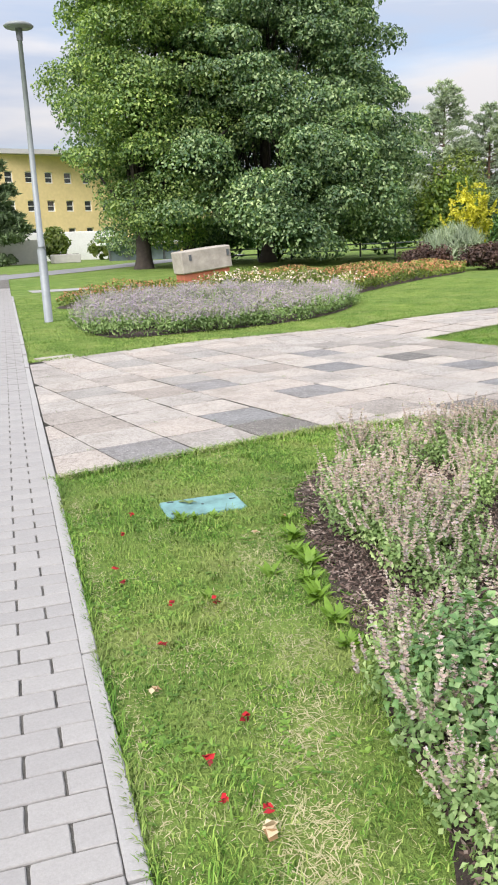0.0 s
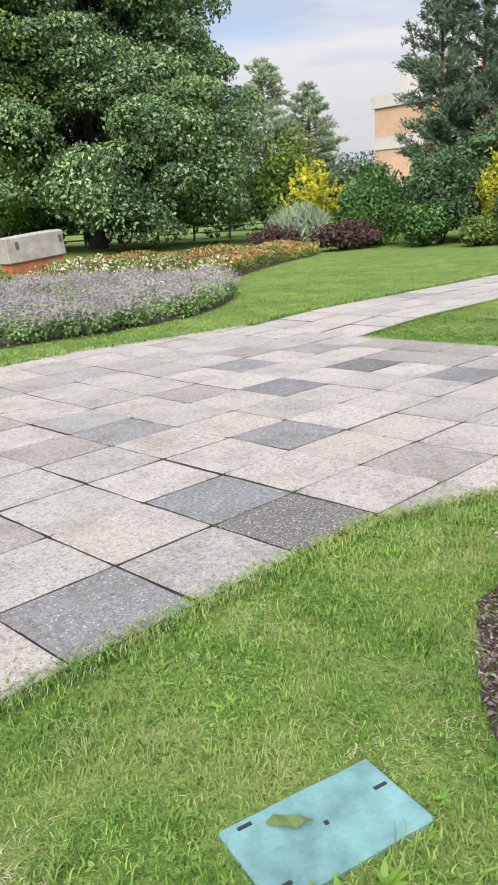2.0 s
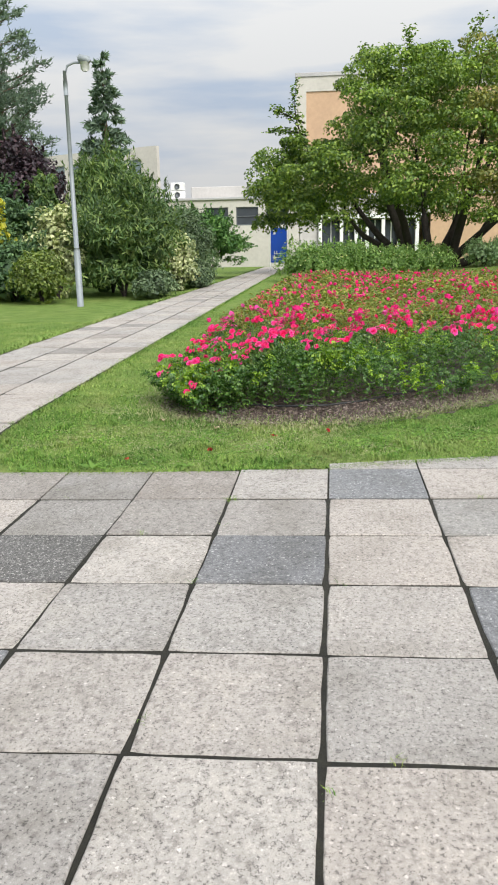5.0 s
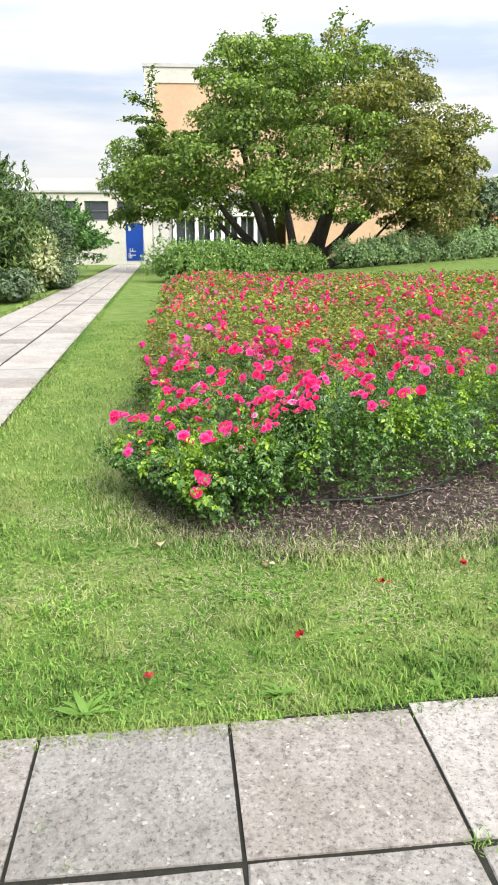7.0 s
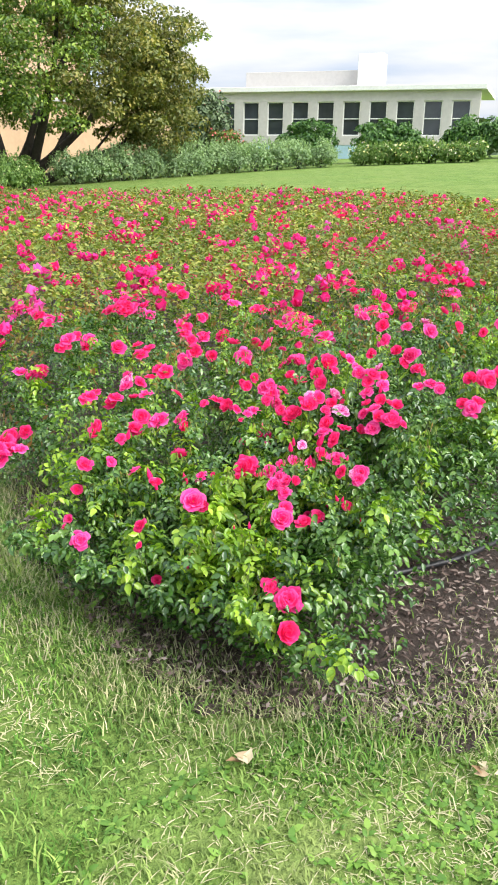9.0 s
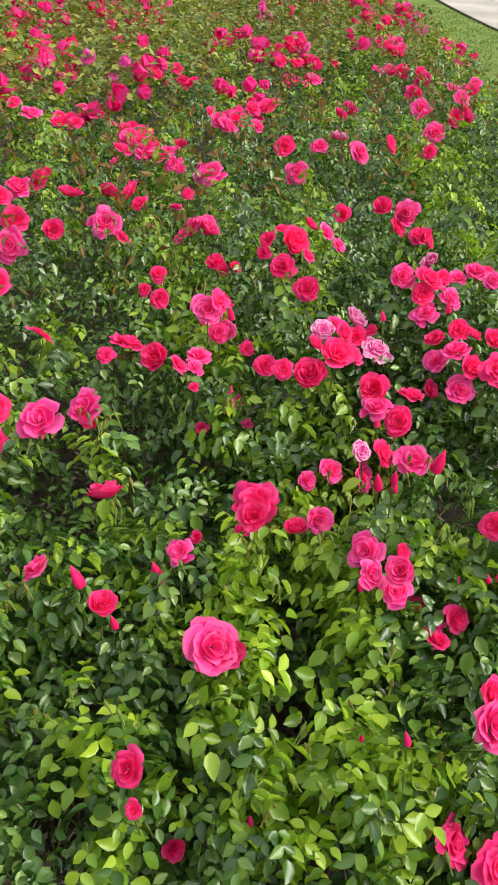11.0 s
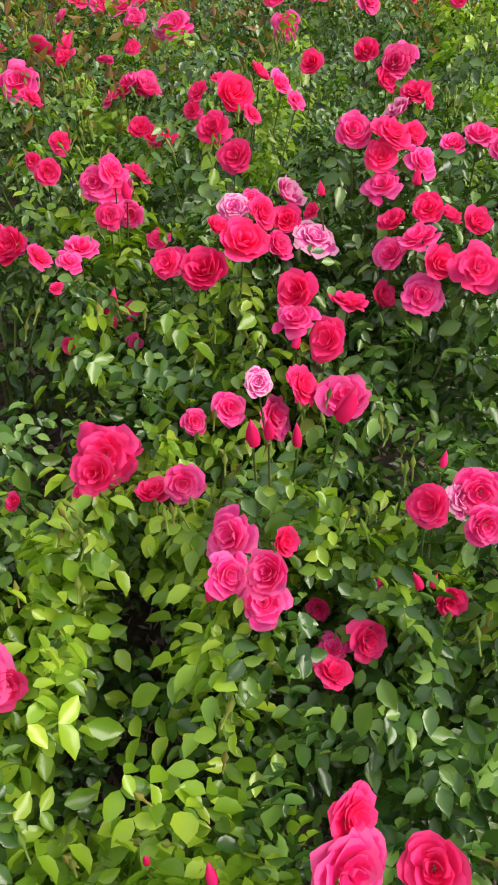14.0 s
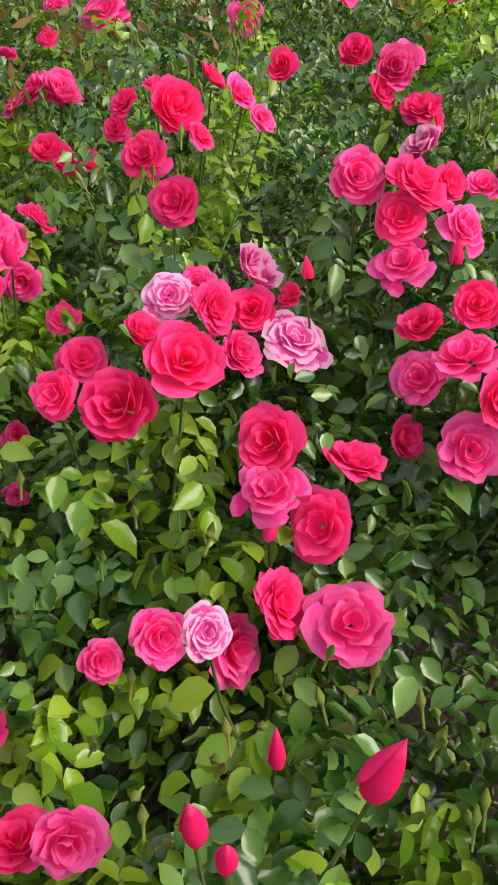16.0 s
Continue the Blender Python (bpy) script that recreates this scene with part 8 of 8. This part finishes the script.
rw = np.random.default_rng(101)
for x, y, n, s_ in ((-0.95, -2.26, 18, 0.110), (-0.97, -2.39, 18, 0.119), (-1.07, -2.52, 18, 0.112), (-1.13, -2.66, 18, 0.125), (-1.15, -2.38, 12, 0.080), (-0.76, -1.90, 16, 0.100), (-0.86, -2.10, 16, 0.106), (-1.46, -2.42, 16, 0.075), (-1.16, -1.58, 14, 0.075), (-1.18, -2.84, 16, 0.112), (-1.24, -3.00, 16, 0.112), (-0.70, -2.02, 14, 0.090), (-1.10, -1.61, 12, 0.085), (-1.02, -1.64, 9, 0.075)):
    rosette("dock_weed", x, y, weed_clump(x, y, int(n * rw.uniform(1.2, 1.7)), s_ * rw.uniform(0.50, 0.75), rw, 2.6, 0.34), "bright green broad-leaved weed at the edge of the bed", "weeds along the catmint bed", WEED)
cl = np.concatenate([np.c_[rw.uniform(-2.4, 0.9, 9000), rw.uniform(-4.9, -0.5, 9000)], np.c_[rw.uniform(4.5, 5.75, 5200), rw.uniform(-0.8, 2.9, 5200)]])
cl = cl[free_lawn(cl) & (patchy(cl * 1.3 + 2.0) + 0.35 * rw.normal(size=len(cl)) > 0.25)]
tagged(fast_mesh("clover", *joined([weed_clump(x, y, int(rw.integers(3, 6)), rw.uniform(0.011, 0.022), rw, 0.9, 0.60) for x, y in cl]), CLOVER), "small clover and plantain leaves in the lawn", "clover", "", "stuff")
br = cl[rw.permutation(len(cl))[:260]]
tagged(fast_mesh("plantain", *joined([weed_clump(x, y, int(rw.integers(5, 9)), rw.uniform(0.020, 0.038), rw, 1.0, 0.26) for x, y in br]), CLOVER), "narrow-leaved plantain rosettes in the lawn", "plantain", "", "stuff")
for x, y, n, s_ in ((4.62, 1.9, 16, 0.10), (4.66, 1.35, 12, 0.09), (4.60, 2.3, 12, 0.09), (4.65, 0.9, 10, 0.08)):
    rosette("dandelion", x, y, weed_clump(x, y, n + 6, s_ * 0.7, rw, 1.3, 0.26), "dandelion rosette by the edge of the slabs", "dandelions along the slabs", CLOVER)


def petal(x, y, size, mat, label, category, name):
    a = rw.uniform(0, 6.28)
    n = 5
    pos = np.c_[np.full(n, x), np.full(n, y), np.full(n, gz(x, y) + 0.028)] + rw.normal(size=(n, 3)) * np.array([size * 0.3, size * 0.3, 0.004])
    v, f = cards(pos, rand_dirs(n, rw) * np.array([1, 1, 0.3]), unit(np.array([0, 0, 1.0]) + rw.normal(size=(n, 3)) * 0.4), np.full(n, size), np.full(n, size * 0.7), 0.25)
    tagged(fast_mesh(name, v, f, mat), label, category)


for x, y in ((-1.68, -2.13), (-1.66, -1.99), (-1.49, -1.64), (-1.34, -1.41), (-1.47, -2.49), (-1.61, -2.41), (-1.77, -2.67), (-1.75, -3.17), (-1.92, -3.28), (-1.96, -3.43), (-1.89, -3.52), (4.76, 1.73), (4.95, 1.25), (5.3, 0.9), (5.42, 0.55)):
    petal(x, y, rw.uniform(0.018, 0.028), PETAL_FALLEN, "fallen dark red rose petals in the grass", "petals", "fallen_petals")
for x, y, s_ in ((-1.92, -3.58, 0.045), (-0.98, -1.98, 0.03), (-0.75, -1.9, 0.03), (-1.9, -2.9, 0.03), (5.72, 1.72, 0.035), (5.5, 1.3, 0.03)):
    petal(x, y, s_, DEAD_LEAF, "pale dry leaf in the grass", "leaf", "dry_leaf")

# ---------------------------------------------------------------- slabs, pavers
def flat_faces(ob):
    ob.data.polygons.foreach_set("use_smooth", np.zeros(len(ob.data.polygons), bool))
    return ob


def slab_mesh(name, w, d, h, mat, bevel=0.006, chip=0.0, seed=0):
    """A slab with a worn arris and a slightly broken outline."""
    r = random.Random(seed)
    ring = []
    for (x0, y0), (x1, y1) in zip(((-1, -1), (1, -1), (1, 1), (-1, 1)), ((1, -1), (1, 1), (-1, 1), (-1, -1))):
        for t in (0.0, 0.14 + r.uniform(-0.06, 0.06), 0.38 + r.uniform(-0.1, 0.1), 0.63 + r.uniform(-0.1, 0.1), 0.87 + r.uniform(-0.06, 0.06)):
            inward = 1 - r.random() ** 2 * chip / (w / 2) - (0.012 if t == 0 else 0)
            ring.append(((x0 + (x1 - x0) * t) * w / 2 * inward, (y0 + (y1 - y0) * t) * d / 2 * inward))
    k = 1 - 2 * bevel / w
    bm = bmesh.new()
    rows = [[bm.verts.new((x * q, y * q, z)) for x, y in ring] for q, z in ((1, -0.045), (1, h - bevel), (k, h))]
    bm.faces.new(rows[2])
    for lo, hi in zip(rows, rows[1:]):
        for i in range(len(ring)):
            j = (i + 1) % len(ring)
            bm.faces.new((lo[i], lo[j], hi[j], hi[i]))
    me = bpy.data.meshes.new(name)
    bm.to_mesh(me)
    bm.free()
    me.materials.append(mat)
    return me


def clip_poly(poly, px, py, nx, ny):
    """The part of a polygon on the side of a line to which (nx, ny) points."""
    out = []
    for (x0, y0), (x1, y1) in zip(poly, poly[1:] + poly[:1]):
        a, b = (x0 - px) * nx + (y0 - py) * ny, (x1 - px) * nx + (y1 - py) * ny
        if a >= 0:
            out.append((x0, y0))
        if a * b < 0:
            t = a / (a - b)
            out.append((x0 + (x1 - x0) * t, y0 + (y1 - y0) * t))
    return out


def cut_slab(poly, z0, z1, mat, parent):
    cx, cy = sum(p[0] for p in poly) / len(poly), sum(p[1] for p in poly) / len(poly)
    bm = bmesh.new()
    low = [bm.verts.new((x - cx, y - cy, z0 + gz(x, y) - gz(cx, cy))) for x, y in poly]
    high = [bm.verts.new((x - cx, y - cy, z1 + gz(x, y) - gz(cx, cy))) for x, y in poly]
    bm.faces.new(high)
    bm.faces.new(low[::-1])
    for i in range(len(poly)):
        j = (i + 1) % len(poly)
        bm.faces.new((low[i], low[j], high[j], high[i]))
    bmesh.ops.recalc_face_normals(bm, faces=bm.faces[:])
    ob = part("slab", bm, mat, parent)
    ob.location = (cx, cy, gz(cx, cy))
    return ob


DARK = {(0, 0), (2, 1), (4, 3), (5, 5), (1, 3), (6, 1), (-2, -1), (-3, 2), (8, 0), (5, -1), (3, -4), (6, -5)}
PALE_GREY = {(2, 5), (4, 6), (7, 1), (-2, 2), (0, 5), (1, 7), (2, 7), (4, 7), (7, -1), (-1, 4), (1, 4), (3, 7), (-1, 6)}
SPECKLED = {(0, -1), (6, 3), (3, -2)}
WORN = {(9, 2), (9, 3), (9, 4), (8, 4), (8, 2), (8, 3), (7, 3), (7, 2), (2, -1), (7, 5), (1, -2), (2, -3), (3, 4), (-2, 1), (6, 6), (0, 3), (4, -2)}
S_WX, S_WY = PX - 0.010, PY - 0.010
variants = {mat: [slab_mesh("slab", S_WX, S_WY, 0.022, mat, 0.004, 0.006, s) for s in range(5)] for mat in (SLAB_LIGHT, SLAB_DARK, SLAB_PALE, SLAB_MID, SLAB_WORN)}
rs = random.Random(5)


def turned(x, y):
    return x * math.cos(TURN) - y * math.sin(TURN), x * math.sin(TURN) + y * math.cos(TURN)


for i in range(-5, 11):
    for j in range(-9, 10):
        cx, cy = turned((i + 0.5) * PX, (j + 0.5) * PY)
        if cx > 5.2 or cy < -4.75 or not inside(SQUARE, np.array([cx]), np.array([cy]))[0] and not (inside(SQUARE, np.array([cx + 0.2]), np.array([cy]))[0] or inside(SQUARE, np.array([cx]), np.array([cy - 0.2]))[0] or inside(SQUARE, np.array([cx - 0.2]), np.array([cy + 0.18]))[0] or i > 0 and cy < 0 and inside(SQUARE, np.array([cx + 0.24, cx - 0.24, cx + 0.24, cx - 0.24]), np.array([cy + 0.24, cy + 0.24, cy - 0.24, cy - 0.24])).any()):
            continue
        mat = SLAB_DARK if (i, j) in DARK else SLAB_PALE if (i, j) in PALE_GREY else SLAB_MID if (i, j) in SPECKLED else SLAB_WORN if (i, j) in WORN else SLAB_LIGHT
        w = S_WX / 2
        poly = [turned((i + 0.5) * PX + a_ * S_WX / 2, (j + 0.5) * PY + b_ * S_WY / 2) for a_, b_ in ((-1, -1), (1, -1), (1, 1), (-1, 1))]
        if cy > 4.35 and cx > kerb_x(cy) + 0.4:
            # the last course is cut along the lawn
            cut = clip_poly(clip_poly(poly, 2.3, 4.80, -0.117, -1.0), 2.3, 4.80, 0.108, -1.0)
            if len(cut) >= 3 and max(q[1] for q in cut) - min(q[1] for q in cut) > 0.06:
                cut_slab(cut, -0.04, 0.021, mat, square)
            continue
        if cx + w > 4.5 and -1.3 < cy < 2.6:
            # the far edge is cut along the curve of the square
            cut = clip_poly(poly, 4.68, 0.49, -0.978, -0.17) if cy < 1.1 else clip_poly(poly, 4.53, 1.05, -1.0, -0.02)
            if len(cut) >= 3 and max(q[0] for q in cut) - min(q[0] for q in cut) > 0.05:
                cut_slab(cut, -0.04, 0.022, mat, square)
            continue
        near_seg = min(zip(SQUARE_NEAR[1:8], SQUARE_NEAR[2:9]), key=lambda ab: math.hypot((ab[0][0] + ab[1][0]) / 2 - cx, (ab[0][1] + ab[1][1]) / 2 - cy))
        (ax_, ay_), (bx_, by_) = near_seg
        if i > 0 and j < -1 and min((q[0] - ax_) * (ay_ - by_) + (q[1] - ay_) * (bx_ - ax_) for q in poly) < 0:
            cut = clip_poly(poly, ax_, ay_, ay_ - by_, bx_ - ax_)
            if len(cut) >= 3:
                cut_slab(cut, -0.04, 0.021, mat, square)
            continue
        if cx - w < kerb_x(cy + w) + 0.02:
            cut = clip_poly(poly, KERB_A[0] + KN.x * 0.012, KERB_A[1] + KN.y * 0.012, KN.x, KN.y)
            if len(cut) < 3:
                continue
            cut_slab(cut, -0.04, 0.021, mat, square)
            continue
        ob = new("slab", rs.choice(variants[mat]))
        ob.parent = square
        ob.location = (cx + rs.uniform(-0.004, 0.004), cy + rs.uniform(-0.004, 0.004), gz(cx, cy) + rs.uniform(-0.003, 0.003))
        lie = Euler((math.atan((gz(cx, cy + 0.2) - gz(cx, cy - 0.2)) / 0.4) + rs.uniform(-0.005, 0.005), -math.atan((gz(cx + 0.2, cy) - gz(cx - 0.2, cy)) / 0.4) + rs.uniform(-0.005, 0.005), 0)).to_matrix()
        ob.rotation_euler = (lie @ Euler((0, 0, TURN + rs.uniform(-0.008, 0.008) + rs.choice((0, 1)) * math.pi)).to_matrix()).to_euler()

# slabs of the footpath: three courses
fp_mesh = [slab_mesh("slab", 0.534, 0.526, 0.020, m, 0.004, 0.004, 7 + s) for s, m in enumerate((SLAB_LIGHT, SLAB_LIGHT, SLAB_WORN))]
ca, sa = math.cos(WALK_N), math.sin(WALK_N)
far_slabs = []
for i in range(99):
    for j in range(3):
        u, v = 0.30 + i * 0.56 - (0.05 if j == 1 else 0.0), 0.28 + j * 0.552
        cx, cy = 4.5 + u * ca - v * sa, 2.74 + u * sa + v * ca
        if i < 60:
            ob = new("slab", rs.choices(fp_mesh, (5, 5, 1))[0])
            ob.parent = footpath
            ob.location = (cx, cy, gz(cx, cy) + rs.uniform(-0.004, 0.004))
            ob.rotation_euler = (math.atan((gz(cx, cy + 0.2) - gz(cx, cy - 0.2)) / 0.4) + rs.uniform(-0.005, 0.005), -math.atan((gz(cx + 0.2, cy) - gz(cx - 0.2, cy)) / 0.4) + rs.uniform(-0.005, 0.005), WALK_N + rs.uniform(-0.006, 0.006))
        else:
            q = np.array([(-0.272, -0.266), (0.272, -0.266), (0.272, 0.266), (-0.272, 0.266)])
            vv = np.concatenate([np.c_[q @ np.array([[ca, sa], [-sa, ca]]) + (cx, cy), np.full(4, z)] for z in (0.0, 0.02)])
            far_slabs.append((vv, np.array([(4, 5, 6, 7), (0, 1, 5, 4), (1, 2, 6, 5), (2, 3, 7, 6), (3, 0, 4, 7)])))
v, f = joined(far_slabs)
tagged(flat_faces(fast_mesh("slab_rows", v, f, SLAB_LIGHT, footpath)), kind="stuff")

# slabs of the curved arm of the square
edge = np.array(SQUARE_FAR[::-1][2:], float)
seg = np.linalg.norm(np.diff(edge, axis=0), axis=1)
run = np.concatenate([[0], np.cumsum(seg)])


def along(s):
    p = np.array([np.interp(s, run, edge[:, 0]), np.interp(s, run, edge[:, 1])])
    q = np.array([np.interp(s + 0.3, run, edge[:, 0]), np.interp(s + 0.3, run, edge[:, 1])]) - np.array([np.interp(s - 0.3, run, edge[:, 0]), np.interp(s - 0.3, run, edge[:, 1])])
    q /= np.linalg.norm(q)
    return p, np.array([q[1], -q[0]]), q


arm = []
s = 0.4
while s < run[-1] - 0.6:
    for row in range(9):
        pts = []
        for ds, dr in ((0.006, 0.0), (0.006, 0.938), (0.594, 0.938), (0.594, 0.0)):
            p, nrm, _ = along(s + ds)
            pts.append(p + nrm * (0.03 + row * 0.95 + dr))
        pts = np.array(pts)
        mid = pts.mean(0)
        if not inside(SQUARE, mid[:1], mid[1:])[0] or (mid[0] < 5.2 and mid[1] > -4.75):
            continue
        z = ground_z(pts[:, 0], pts[:, 1])
        arm.append((np.concatenate([np.c_[pts, z - 0.01], np.c_[pts, z + 0.020]]), np.array([(7, 6, 5, 4), (0, 4, 5, 1), (1, 5, 6, 2), (2, 6, 7, 3), (3, 7, 4, 0)])))
    s += 0.6
v, f = joined(arm)
tagged(flat_faces(fast_mesh("slab_rows", v, f, SLAB_FAR, square)), kind="stuff")

# pavers: running bond across the walk, long side across
brick_me = [slab_mesh("paver", 0.1935, 0.0925, 0.020, BRICK, 0.003, 0.0015, s) for s in range(3)]
half_me = slab_mesh("paver", 0.0940, 0.0925, 0.020, BRICK, 0.003, 0.0015, 9)
ang = math.atan2(KN.y, KN.x)
rows_stuff = []
count = 0
for r_ in range(-10, 260):
    along_d = r_ * 0.0985
    ox, oy = KERB_A[0] + KD.x * along_d - KN.x * 0.050, KERB_A[1] + KD.y * along_d - KN.y * 0.050
    across, k = 0.0, 0
    while across < 2.2:
        w = 0.098 if (r_ % 2 and k == 0) else 0.198
        c = across + w / 2
        cx, cy = ox - KN.x * c, oy - KN.y * c
        if 8 <= r_ < 75 and across < 0.85 and count < 330:
            ob = new("paver", half_me if w < 0.15 else rs.choice(brick_me))
            ob.parent = paver_walk
            ob.location = (cx, cy, gz(cx, cy) + rs.uniform(-0.002, 0.002))
            ob.rotation_euler = (rs.uniform(-0.008, 0.008), rs.uniform(-0.008, 0.008), ang + rs.uniform(-0.006, 0.006))
            count += 1
        else:
            u, d = (w - 0.005) / 2, 0.0465
            q = np.array([(-u, -d), (u, -d), (u, d), (-u, d)]) @ np.array([[KN.x, KN.y], [-KN.y, KN.x]]) + (cx, cy)
            z = gz(cx, cy)
            rows_stuff.append((np.concatenate([np.c_[q, np.full(4, z - 0.01)], np.c_[q, np.full(4, z + 0.019 + rs.uniform(-0.002, 0.002))]]), np.array([(4, 5, 6, 7), (0, 1, 5, 4), (1, 2, 6, 5), (2, 3, 7, 6), (3, 0, 4, 7)])))
        across += w + 0.002
        k += 1
v, f = joined(rows_stuff)
tagged(flat_faces(fast_mesh("paver_rows", v, f, BRICK, paver_walk)), kind="stuff")
